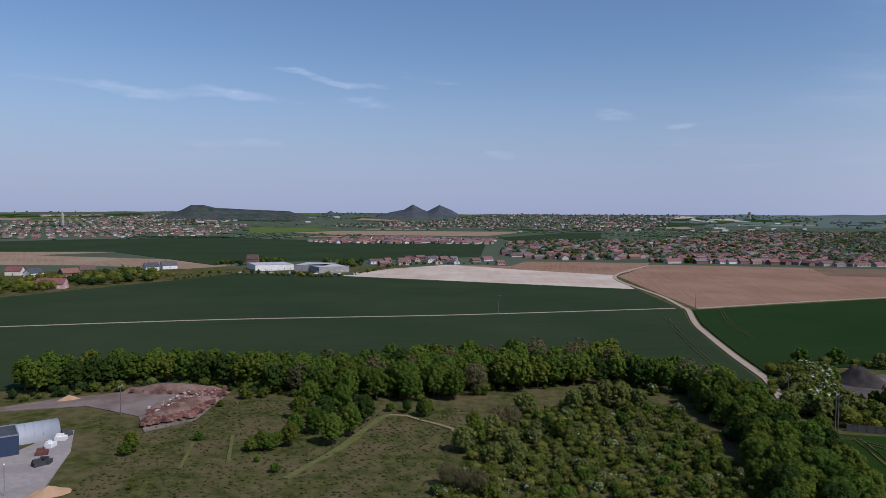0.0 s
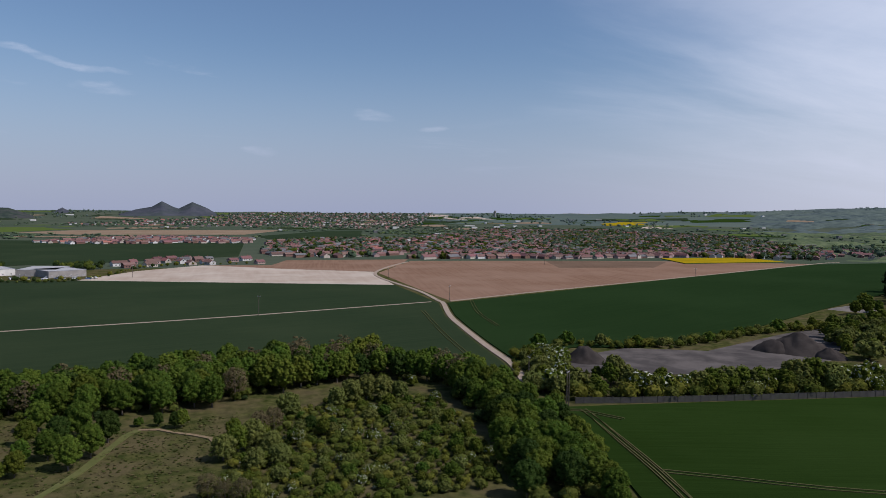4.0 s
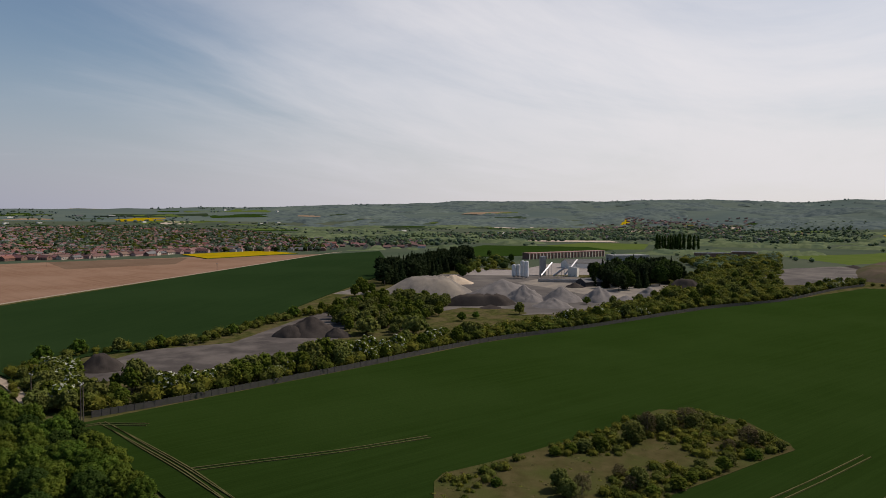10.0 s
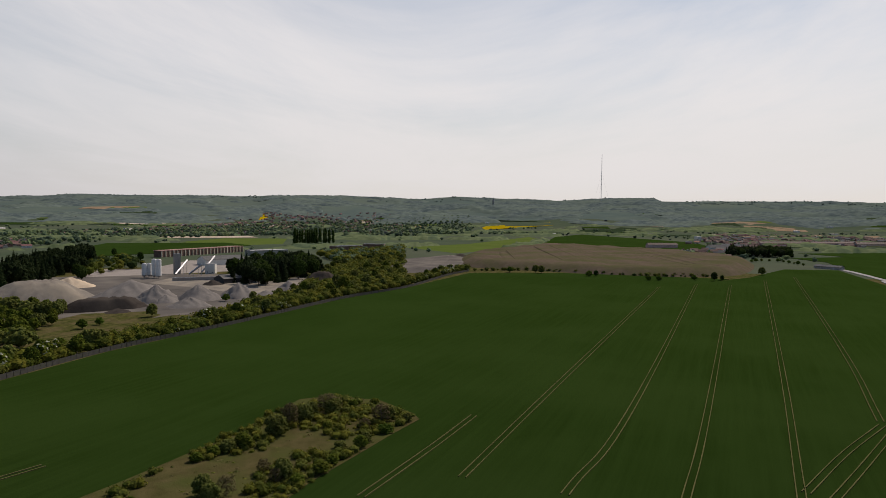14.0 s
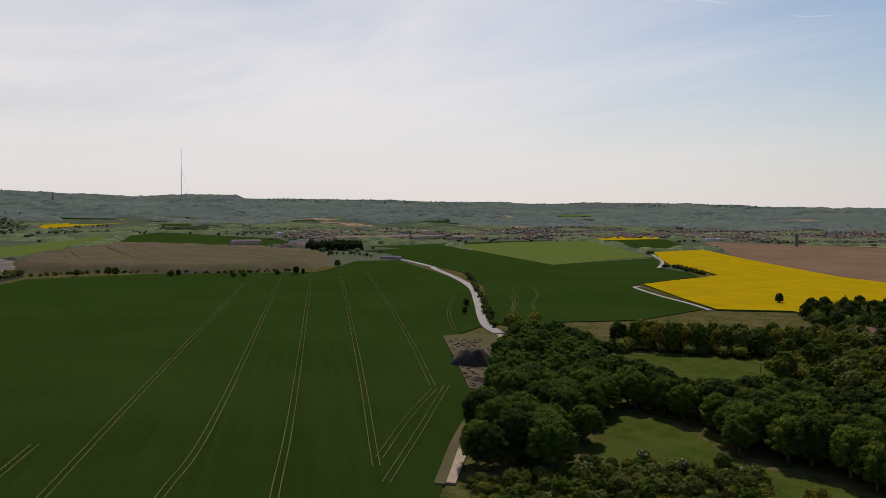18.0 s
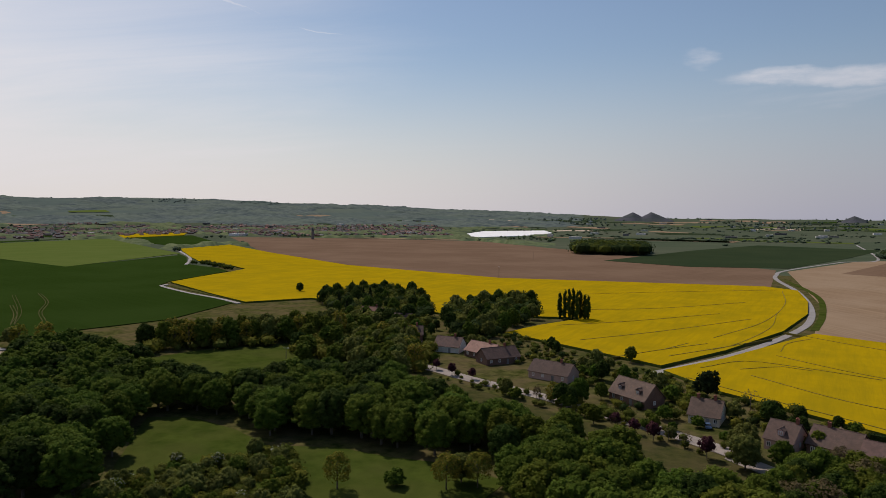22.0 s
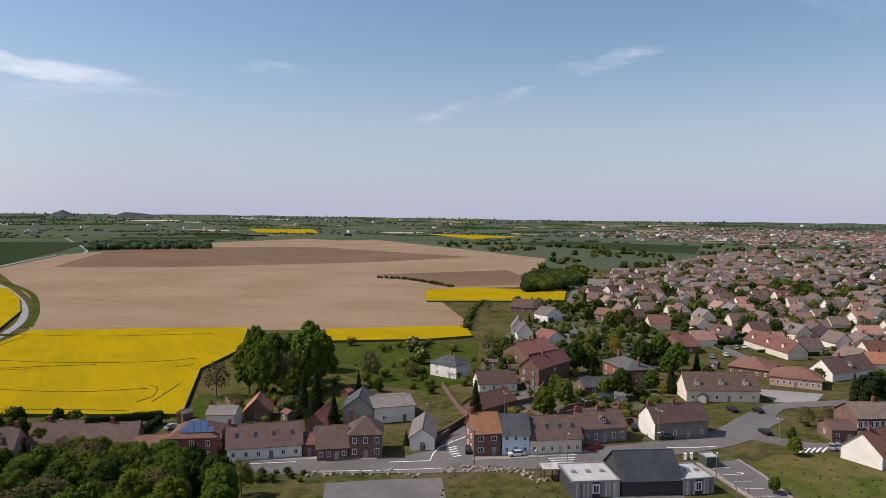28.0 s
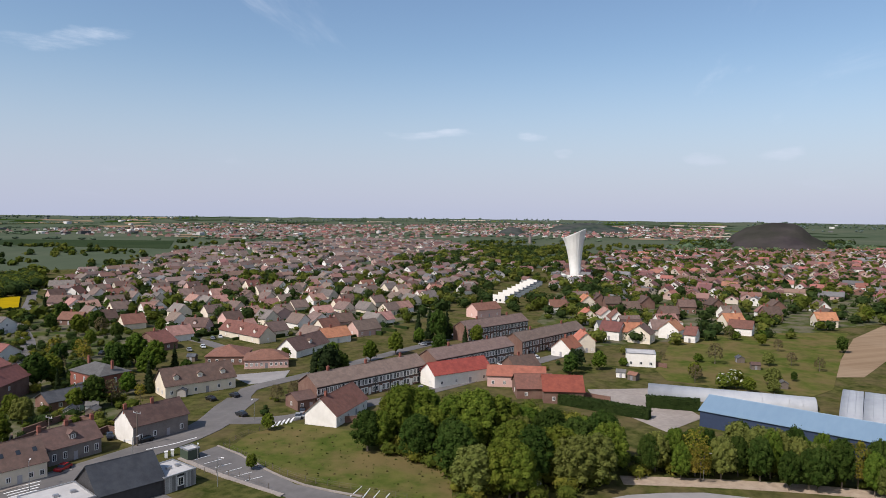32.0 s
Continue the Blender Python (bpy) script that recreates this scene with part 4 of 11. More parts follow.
for q, k, h in (((-34.1, 186.1), "broad", 8), ((-28.3, 177.0), "lime", 9), ((-24.6, 184.5), "broad", 9), ((-22.0, 195.7), "dark", 9), ((-41.5, 199.5), "light", 7), ((-40.8, 211.4), "broad", 9), ((-29.9, 202.1), "broad", 10.5), ((-33.8, 198.1), "dark", 8), ((-45.7, 173.1), "light", 5.2), ((-43.6, 172.7), "bush", 4.2), ((-47.8, 172.2), "bushl", 3.4), ((-41.9, 174.9), "light", 4.4), ((-38.9, 175.8), "light", 6.5), ((-39.5, 184.1), "broad", 6.5), ((-77.3, 169.8), "light", 5.6), ((-78.0, 168.2), "bush", 3.2), ((-63.9, 179.7), "bush", 2.2), ((-38.6, 157.8), "bush", 2.2), ((-44.4, 164.3), "bush", 1.5), ((-10.4, 206.8), "dark", 4.2), ((-4.2, 203.5), "light", 5.6), ((-6.0, 203.4), "dark", 5), ((-24.5, 210.0), "bush", 3), ((-15.7, 208.5), "bush", 2.6), ((-66.9, 146.6), "yellow", 2.0), ((-68.5, 211.8), "bushl", 2.0), ((-63.3, 221.2), "bushl", 3.5), ((-58.3, 222.8), "bushl", 3.0)):
    plant(k, *q, h)
for q, k, h in (((1.9, 150.0), "bud", 6), ((8.5, 144.6), "bud", 6.2), ((5.2, 146.9), "bud", 5.2), ((5.7, 172.7), "olive", 7), ((9.5, 177.1), "light", 7.5), ((13.0, 179.0), "olive", 8), ((9.0, 188.8), "light", 6), ((15.6, 189.0), "bud", 7.5), ((19.7, 191.6), "bud", 7.5), ((25.2, 203.8), "olive", 8), ((17.2, 173.0), "olive", 6.5), ((18.4, 164.2), "olive", 6), ((12.4, 163.0), "olive", 6), ((45.6, 212.8), "olive", 8.5), ((51.5, 216.8), "olive", 8.5), ((56.9, 215.7), "olive", 8), ((40.7, 210.2), "olive", 7), ((61.6, 213.3), "olive", 6.5), ((32.0, 184.1), "light", 5.5), ((29.3, 188.9), "dark", 5), ((34.8, 187.0), "dark", 4.5), ((24.5, 179.7), "hawthorn", 4), ((32.2, 161.6), "hawthorn", 3), ((51.5, 182.7), "hawthorn", 2.6), ((59.9, 174.1), "hawthorn", 3.2), ((52.8, 165.1), "hawthorn", 2.6), ((49.7, 200.5), "hawthorn", 3), ((71.1, 229.9), "hawthorn", 4), ((71.8, 206.9), "hawthorn", 4), ((36.3, 153.0), "hawthorn", 2.4), ((40.5, 152.1), "hawthorn", 2.4), ((68.5, 155.4), "hawthorn", 3), ((67.5, 183.1), "light", 5), ((67.8, 170.1), "light", 4.5), ((66.0, 158.8), "light", 4.5), ((62.0, 162.3), "bush", 3.5)):
    plant(k, *q, h, 1.05)
along([(105.1, 190.6), (95.8, 161.3), (86.4, 131.9), (78.7, 110.7), (73.0, 90.0)], 5.0, ["light", "broad", "lime", "dark"], 6.5, 9, offs=(-1.0,), jitter=1.0, group="trees of the hedgerow")
# ---- quarry hedges and woods ----
along([(115.1, 193.7), (141.3, 186.0), (213.1, 171.9), (290.3, 158.5), (364.4, 131.4), (480.9, 94.8), (561.9, 58.8)] + [(679.2, 29.1), (747.8, 8.2)], 24.0, ["light", "light", "hawthorn", "olive"], 6, 9, offs=(8.0,), jitter=3, group="bushes of the quarry hedge")
along([(115.1, 193.7), (141.3, 186.0), (213.1, 171.9), (290.3, 158.5)], 11.0, ["light", "light", "hawthorn", "olive"], 6, 9, offs=(6.0, 14.0), jitter=2, group="bushes of the quarry hedge")
along([(116.0, 226.7), (132.6, 261.1), (153.2, 279.6), (185.3, 268.7), (213.3, 263.3), (275.5, 280.1), (344.0, 287.3), (404.0, 299.9)], 14.0, ["busho", "olive", "bush", "light"], 4.5, 7.0, offs=(2.0,), jitter=2, group="bushes round the quarry yard")
for q, k, h in (((163.0, 191.6), "olive", 8.0), ((168.6, 192.3), "light", 8.6), ((173.4, 190.6), "olive", 9.2), ((178.5, 189.5), "light", 9.0), ((183.4, 187.6), "olive", 8.4), ((198.6, 185.2), "olive", 11.0), ((204.2, 183.6), "light", 12.0), ((209.6, 181.2), "olive", 10.5)):
    plant(k, *q, h, 1.25, "bushes of the quarry hedge")
scatter([(106.5, 209.7), (129.7, 256.8), (145.8, 261.8), (130.8, 221.7), (118.5, 197.7)], 5.5, ["hawthorn", "light", "olive", "busho"], 5, 8)
plant("hawthorn", *(114.8, 208.1), 8, 1.1)
scatter([(275.8, 244.0), (266.6, 222.5), (279.6, 193.3), (320.6, 208.5), (371.8, 229.2), (404.2, 265.4), (398.4, 295.6), (369.2, 303.2), (318.1, 276.9)], 9.0, ["olive", "light", "light", "busho", "olive", "light"], 5, 9.5, wide=1.1, group="bushes of the depot")
scatter([(543.4, 421.2), (655.0, 446.4), (865.0, 497.2), (722.4, 407.5), (555.3, 362.0), (455.7, 344.2)], 12.5, ["conifer", "conifer", "pine"], 16, 21, wide=1.2)
scatter([(650.6, 238.7), (725.5, 239.6), (778.3, 186.9), (641.9, 151.6), (543.8, 174.9), (561.0, 200.9)], 13, ["dark", "pine", "conifer"], 15, 20, wide=1.1)
scatter([(672.3, 156.3), (792.4, 157.4), (1019.3, 163.1), (1007.7, 107.0), (613.9, 64.4), (514.7, 101.6), (448.0, 116.5), (345.5, 139.3), (400.7, 151.4), (523.9, 136.5)], 30, ["light", "olive", "olive"], 7, 10)
along([(1242.6, 337.0), (1313.8, 272.8)], 9.0, ["poplar"], 27, 31, offs=(0.0, 10.0), jitter=2, group="row of poplars")
for q, k, h in (((399.4, 319.9), "light", 13), ((389.7, 320.1), "light", 10), ((412.5, 322.1), "broad", 9), ((366.2, 235.3), "olive", 10), ((369.3, 231.9), "olive", 10), ((386.7, 240.6), "olive", 9), ((320.6, 223.7), "light", 9), ((299.6, 203.6), "light", 8), ((597.0, 355.6), "dark", 13), ((588.7, 346.1), "dark", 12), ((380.7, 183.4), "olive", 8), ((337.5, 198.7), "bush", 5), ((350.4, 197.0), "bush", 4), ((453.6, 167.7), "bush", 5), ((458.0, 150.6), "olive", 7), ((479.8, 139.1), "olive", 7), ((509.2, 128.8), "light", 9), ((515.7, 100.0), "light", 13), ((498.2, 106.7), "light", 10), ((565.7, 115.6), "olive", 10), ((621.6, 110.7), "olive", 9), ((566.7, 89.8), "olive", 8), ((206.0, 193.0), "light", 9), ((206.5, 184.1), "light", 9.5), ((213.6, 184.2), "light", 8), ((184.0, 187.1), "light", 9), ((190.3, 187.2), "light", 8), ((123.4, 218.1), "hawthorn", 8), ((118.3, 212.6), "hawthorn", 7), ((156.0, 192.5), "hawthorn", 7), ((140.9, 197.9), "hawthorn", 6), ((186.2, 184.6), "hawthorn", 6), ((222.8, 173.7), "hawthorn", 6), ((428.2, 346.0), "light", 11), ((573.2, 337.0), "dark", 11), ((376.0, 240.4), "olive", 9), ((141.1, 211.1), "olive", 11), ((138.4, 209.0), "light", 9), ((144.0, 208.0), "olive", 8), ((152.8, 199.8), "light", 8), ((137.4, 216.6), "light", 6), ((803.9, 400.5), "dark", 12), ((888.7, 478.3), "dark", 11)):
    plant(k, *q, h)

scatter([(1051.6, -370.7), (1037.0, -464.6), (1169.9, -519.0), (1171.7, -422.5)], 11, ["pine", "dark", "conifer"], 11, 15, wide=1.2, group="dark grove beyond the mound")
along([(922.3, -352.1), (951.3, -398.6), (866.4, -406.5)], 12, ["bush", "olive"], 3, 6)
for q, k, h in (((722.4, -292.4), "olive", 9), ((653.0, -221.0), "dark", 9), ((653.6, -228.3), "dark", 6), ((657.2, -203.9), "bush", 5), ((648.4, -169.0), "bush", 5), ((647.5, -159.1), "bush", 5), ((678.7, -109.6), "bush", 6), ((679.3, -116.4), "dark", 7), ((713.4, -60.5), "olive", 9), ((707.0, -65.8), "olive", 9), ((717.7, -34.3), "bush", 6), ((771.3, -189.3), "dark", 4), ((799.7, -146.7), "bush", 5), ((378.1, -242.6), "dark", 6), ((350.3, -223.7), "dark", 5)):
    plant(k, *q, h)

# ---- scrub island in the wheat ----
ISLAND = [(127.9, 82.1), (133.4, 83.0), (143.4, 78.4), (158.9, 72.2), (164.5, 70.3), (177.5, 64.6), (189.2, 62.2), (205.0, 58.4), (215.3, 55.7), (220.4, 45.6), (216.0, 30.0), (202.2, 17.9), (196.8, 16.1), (183.0, 22.2), (166.6, 28.7), (149.0, 35.9), (138.0, 39.2), (121.7, 46.5), (117.6, 75.5)]
M_DRY = mat("dry_sandy_grass", (0.05, 0.046, 0.017), (0.082, 0.068, 0.03), 0.25, 0.95, 0.9, 1.8, c3=(0.055, 0.065, 0.018), scale3=0.08, amount3=0.75, spec=0.0, contrast=0.16)
sheet("scrub_island", ISLAND, M_DRY, "patch of dry rough grass in the wheat", "rough grass", height=0.46)
for q, k, h, w in (((179.0, 52.7), "olive", 6.6, 1.1), ((187.2, 51.3), "bud", 7.6, 0.9), ((190.5, 52.4), "olive", 6.0, 0.9), ((202.3, 44.0), "bud", 6.4, 1.4), ((200.6, 42.2), "olive", 5.4, 1.2), ((192.0, 48.4), "olive", 5.6, 1.1), ((198.3, 48.0), "olive", 4.8, 1.0), ((192.8, 26.5), "bud", 6.4, 1.1), ((194.6, 24.8), "olive", 5.4, 1.0), ((187.5, 30.4), "bud", 3.6, 1.3), ((194.9, 19.4), "olive", 3.0, 1.3), ((149.0, 42.4), "olive", 5.6, 1.0), ((147.2, 43.6), "bud", 4.2, 1.1), ((153.0, 48.1), "bud", 3.9, 1.1), ((138.9, 56.7), "olive", 5.5, 0.9), ((139.3, 51.7), "bud", 5.4, 1.1), ((136.2, 53.9), "olive", 4.8, 1.0), ((168.9, 58.4), "light", 4.6, 1.4), ((162.9, 63.6), "light", 3.2, 1.5), ((166.2, 61.2), "olive", 3.8, 1.4), ((158.9, 66.2), "light", 2.8, 1.5), ((170.9, 33.9), "olive", 2.5, 1.5), ((172.0, 29.0), "light", 3.8, 1.4), ((176.4, 28.4), "olive", 3.0, 1.4), ((153.9, 35.1), "light", 3.6, 1.6), ((159.8, 33.6), "light", 3.0, 1.6), ((146.2, 38.6), "light", 3.2, 1.5), ((184.0, 24.5), "bush", 2.9, 1.3), ((208.5, 37.5), "light", 2.8, 1.6), ((211.4, 31.2), "light", 2.6, 1.6), ((205.6, 28.6), "olive", 2.6, 1.5), ((186.8, 40.6), "light", 2.4, 1.6), ((133.9, 69.5), "bush", 2.2, 1.2)):
    plant(k, *q, h, w)

# ---- southern wood ----
scatter([(173.9, -257.4), (182.6, -293.3), (166.0, -326.3), (141.5, -323.2), (116.2, -271.0), (108.6, -240.4), (128.1, -232.0), (151.9, -232.6)], 11.5, ["broad", "light", "lime", "dark", "olive"], 7, 10.5, wide=1.2, group="trees beside the houses")
scatter([(225.3, -159.9), (191.6, -133.2), (155.8, -103.7), (137.6, -90.3), (129.3, -88.2), (121.6, -98.6), (124.8, -111.8), (136.0, -127.9), (159.6, -157.6), (164.6, -168.0), (181.0, -184.7), (210.5, -197.8), (243.5, -210.9), (258.5, -196.6), (234.8, -167.8)], 8.4, ["broad", "lime", "dark", "lime", "broad"], 10.5, 13.5, wide=1.25, group="trees of the southern wood")
scatter([(158.2, -158.9), (144.2, -162.5), (124.6, -158.1), (109.1, -151.0), (91.5, -156.9), (76.3, -155.4), (65.2, -156.6), (57.6, -155.9), (67.3, -181.2), (101.8, -210.3), (123.6, -211.0), (132.2, -188.9), (147.2, -177.3), (170.4, -185.7), (176.5, -180.0)], 7.4, ["broad", "lime", "dark", "lime"], 10.5, 13.5, wide=1.3, group="trees of the southern wood")
scatter([(80.9, -184.6), (51.2, -181.4), (34.2, -175.6), (17.8, -162.2), (8.9, -149.2), (-11.1, -147.4), (-10.8, -113.9), (11.6, -108.7), (29.5, -120.4), (39.1, -139.0), (57.8, -163.3)], 7.8, ["broad", "lime", "dark", "lime", "light"], 9.5, 12.5, wide=1.25, group="trees below the street")
scatter([(-9.5, -159.9), (-24.1, -168.5), (-37.7, -168.6), (-44.1, -160.9), (-49.2, -150.2), (-44.7, -140.0), (-21.3, -125.7), (-7.7, -122.6)], 6.8, ["broad", "lime", "bud", "dark", "light"], 9, 11.5, wide=1.15, group="trees below the street")
along([(231.7, -232.5), (213.1, -240.0), (196.4, -261.6), (183.4, -275.8), (169.3, -291.2)], 5.5, ["light", "yellow", "light", "olive"], 11, 14, offs=(1.0, 8.0), jitter=2.0, wide=0.9, group="trees behind the clearing")
scatter([(135.7, -236.0), (116.5, -222.8), (101.0, -226.2), (110.2, -259.5), (138.3, -302.4), (156.8, -298.9)], 8.0, ["light", "yellow", "light", "olive"], 8, 11, group="trees behind the clearing")
scatter([(128.2, -82.5), (120.4, -104.3), (120.6, -119.2), (109.4, -132.1), (106.7, -140.2), (95.6, -144.5), (82.6, -127.3), (73.7, -109.8), (112.0, -75.7)], 6.5, ["bush", "busho", "olive", "bushl", "busho"], 2.4, 4.6, group="bushes below the meadow")
for q, k, h in (((75.4, -129.6), "yellow", 8.5), ((53.3, -138.4), "yellow", 8.5), ((47.3, -142.0), "yellow", 8.5), ((51.7, -143.6), "olive", 7), ((103.8, -138.8), "olive", 5), ((96.2, -129.8), "olive", 5), ((107.6, -129.9), "hawthorn", 3.5), ((116.5, -107.8), "hawthorn", 4), ((117.1, -126.8), "hawthorn", 3.5), ((167.7, -155.1), "yellow", 10), ((151.8, -142.8), "yellow", 9), ((283.3, -211.9), "yellow", 11), ((278.8, -220.8), "yellow", 11), ((203.3, -253.1), "broad", 13), ((184.7, -270.6), "broad", 12.5), ((231.7, -232.5), "dark", 12), ((293.5, -448.2), "dark", 8), ((288.1, -212.0), "olive", 9), ((105.4, -107.8), "olive", 4.5), ((116.3, -102.5), "bush", 4), ((115.7, -98.6), "bush", 3.5), ((102.0, -115.2), "busho", 4.5), ((88.2, -127.6), "bush", 4), ((83.1, -123.6), "bush", 3.5), ((64.6, -136.0), "bush", 4)):
    plant(k, *q, h, 1.1)



# ---- building materials ----
def roofmat(name, c1, c2, pitch=0.33):
    """Tiled roof: courses of tiles as relief, weathered patches."""
    m = mat(name, c1, c2, 0.9, 0.85, 0.5, 9.0, c3=tuple(v * 0.6 for v in c1), scale3=0.35, amount3=0.6, coords="obj", rnd=0.22, contrast=0.13)
    return m


R_BROWN = roofmat("brown_roof_tiles", (0.1147, 0.0722, 0.0572), (0.0814, 0.0550, 0.0458))
R_RED = roofmat("red_roof_tiles", (0.1849, 0.0817, 0.0608), (0.1376, 0.0646, 0.0513))
R_ORANGE = roofmat("orange_roof_tiles", (0.37, 0.15, 0.085), (0.29, 0.12, 0.075))
R_GREY = roofmat("grey_roof_tiles", (0.17, 0.145, 0.13), (0.13, 0.115, 0.105))
R_SLATE = roofmat("slate_roof", (0.055, 0.06, 0.07), (0.08, 0.083, 0.09))
R_BLACK = roofmat("anthracite_roof", (0.028, 0.033, 0.04), (0.036, 0.04, 0.046))
R_FIBRE = roofmat("fibre_cement_roof", (0.1200, 0.1170, 0.1140), (0.0930, 0.0900, 0.0870))
R_CRIM = roofmat("crimson_metal_roof", (0.235, 0.06, 0.038), (0.18, 0.047, 0.032))
R_BLUE = mat("blue_metal_roof", (0.16, 0.235, 0.31), (0.14, 0.21, 0.285), 0.6, 0.5, 0.3, 4.0, coords="obj", stretch=(90, 6.0))
R_PINK = roofmat("faded_pink_tiles", (0.29, 0.165, 0.132), (0.23, 0.132, 0.108))
R_TAUPE = roofmat("weathered_taupe_tiles", (0.1681, 0.1201, 0.0986), (0.1230, 0.0909, 0.0770))
W_BRICK = mat("brown_brick", (0.16, 0.085, 0.062), (0.12, 0.07, 0.055), 2.5, 0.9, 0.4, 14.0, c3=(0.2, 0.13, 0.1), scale3=0.3, coords="obj")
W_REDBRICK = mat("red_brick", (0.25, 0.085, 0.06), (0.19, 0.07, 0.05), 2.5, 0.9, 0.4, 14.0, c3=(0.16, 0.08, 0.06), scale3=0.3, coords="obj")
W_WHITE = mat("white_render", (0.72, 0.69, 0.64), (0.64, 0.61, 0.56), 0.8, 0.9, 0.15, 9.0, c3=(0.55, 0.52, 0.47), scale3=0.25, amount3=0.4, coords="obj")
W_CREAM = mat("cream_render", (0.66, 0.58, 0.46), (0.58, 0.51, 0.4), 0.8, 0.9, 0.15, 9.0, c3=(0.45, 0.4, 0.33), scale3=0.25, amount3=0.4, coords="obj", rnd=0.1)
W_PINK = mat("pink_render", (0.52, 0.34, 0.29), (0.46, 0.3, 0.26), 0.8, 0.9, 0.15, 9.0, coords="obj", rnd=0.15)
W_STONE = mat("grey_stone", (0.2, 0.17, 0.155), (0.15, 0.13, 0.12), 1.8, 0.9, 0.4, 8.0, c3=(0.25, 0.22, 0.2), scale3=0.3, coords="obj")
W_BLUE = mat("pale_blue_render", (0.48, 0.58, 0.68), (0.42, 0.52, 0.62), 0.8, 0.9, 0.1, 8.0, coords="obj")
W_NAVY = mat("navy_cladding", (0.03, 0.045, 0.085), (0.024, 0.036, 0.07), 1.0, 0.6, 0.3, 5.0, coords="obj")
W_DARK = mat("charred_cladding", (0.035, 0.034, 0.036), (0.05, 0.048, 0.05), 1.0, 0.7, 0.3, 6.0, coords="obj")
W_CONC = mat("concrete_wall", (0.34, 0.31, 0.28), (0.27, 0.25, 0.23), 0.7, 0.9, 0.3, 6.0, c3=(0.2, 0.18, 0.165), scale3=0.2, coords="obj")
M_FRAME = plain("white_window_frame", (0.75, 0.74, 0.72), 0.5)
M_DOOR = mat("painted_door", (0.3, 0.3, 0.32), (0.22, 0.2, 0.2), 0.5, 0.6, rnd=0.5, coords="obj")
M_GLASS = plain("dark_window_glass", (0.03, 0.035, 0.042), 0.12, spec=0.6)
M_METAL = plain("galvanised_metal", (0.4, 0.4, 0.41), 0.45, 0.7)
M_WOOD = mat("weathered_timber", (0.15, 0.12, 0.095), (0.1, 0.082, 0.068), 3.0, 0.9, 0.4, 14.0, coords="obj")
M_FLATROOF = mat("flat_roof_felt", (0.42, 0.41, 0.4), (0.36, 0.35, 0.34), 0.5, 0.9, c3=(0.3, 0.29, 0.29), scale3=0.3, coords="obj")
M_SOLAR = plain("solar_cells", (0.05, 0.09, 0.17), 0.15, spec=0.8)

WIN = {}


def window_mesh(w, h, shutter=None):
    k = (w, h)
    if k not in WIN:
        bm = bmesh.new()
        f = 0.27 if h > 1.7 else 0.13
        for x0, x1, z0, z1 in ((-w / 2, -w / 2 + f, 0, h), (w / 2 - f, w / 2, 0, h), (-w / 2, w / 2, 0, f * 0.7), (-w / 2, w / 2, h - f, h), (-0.04, 0.04, f * 0.7, h - f)):
            box(bm, x0, -0.1, z0, x1, 0.04, z1)
        fr = mesh_of("window_frame", bm, M_FRAME)
        bm = bmesh.new()
        box(bm, -w / 2 + 0.09, -0.045, 0.09, w / 2 - 0.09, 0.02, h - 0.09)
        pn = mesh_of("pane", bm, M_GLASS)
        WIN[k] = (fr, pn)
    return WIN[k]


DOORS = {}


def door_mesh(w, h, m):
    k = (w, h, m.name)
    if k not in DOORS:
        bm = bmesh.new()
        box(bm, -w / 2, -0.08, 0, w / 2, 0.04, h)
        box(bm, -w / 2 + 0.12, -0.11, 0.15, w / 2 - 0.12, -0.07, h * 0.45)
        box(bm, -w / 2 + 0.12, -0.11, h * 0.52, w / 2 - 0.12, -0.07, h - 0.15)
        DOORS[k] = mesh_of("door", bm, m)
    return DOORS[k]


def gable_walls(L, D, e, rise, along_y=False):
    bm = bmesh.new()
    c = [(0, 0), (L, 0), (L, D), (0, D)]
    lo = [bm.verts.new((x, y, -0.3)) for x, y in c]
    hi = [bm.verts.new((x, y, e)) for x, y in c]
    if along_y:
        r0, r1 = bm.verts.new((L / 2, 0, e + rise)), bm.verts.new((L / 2, D, e + rise))
        bm.faces.new((lo[0], lo[1], hi[1], r0, hi[0]))
        bm.faces.new((lo[2], lo[3], hi[3], r1, hi[2]))
        bm.faces.new((lo[1], lo[2], hi[2], hi[1]))
        bm.faces.new((lo[3], lo[0], hi[0], hi[3]))
    else:
        r0, r1 = bm.verts.new((0, D / 2, e + rise)), bm.verts.new((L, D / 2, e + rise))
        bm.faces.new((lo[0], lo[1], hi[1], hi[0]))
        bm.faces.new((lo[2], lo[3], hi[3], hi[2]))
        bm.faces.new((lo[1], lo[2], hi[2], r1, hi[1]))
        bm.faces.new((lo[3], lo[0], hi[0], r0, hi[3]))
    bm.faces.new(lo[::-1])
    return bm


def slope(bm, a, b, c, d, t=0.16):
    """A roof slab under the outline a b (eaves) c d (ridge)."""
    pts = [Vector(p) for p in (a, b, c, d)]
    n = (pts[1] - pts[0]).cross(pts[3] - pts[0]).normalized()
    if n.z < 0:
        n = -n
    top = [bm.verts.new(p + n * t) for p in pts]
    low = [bm.verts.new(p + n * 0.012) for p in pts]
    bm.faces.new(top)
    bm.faces.new(low[::-1])
    for i in range(4):
        bm.faces.new((low[i], low[(i + 1) % 4], top[(i + 1) % 4], top[i]))


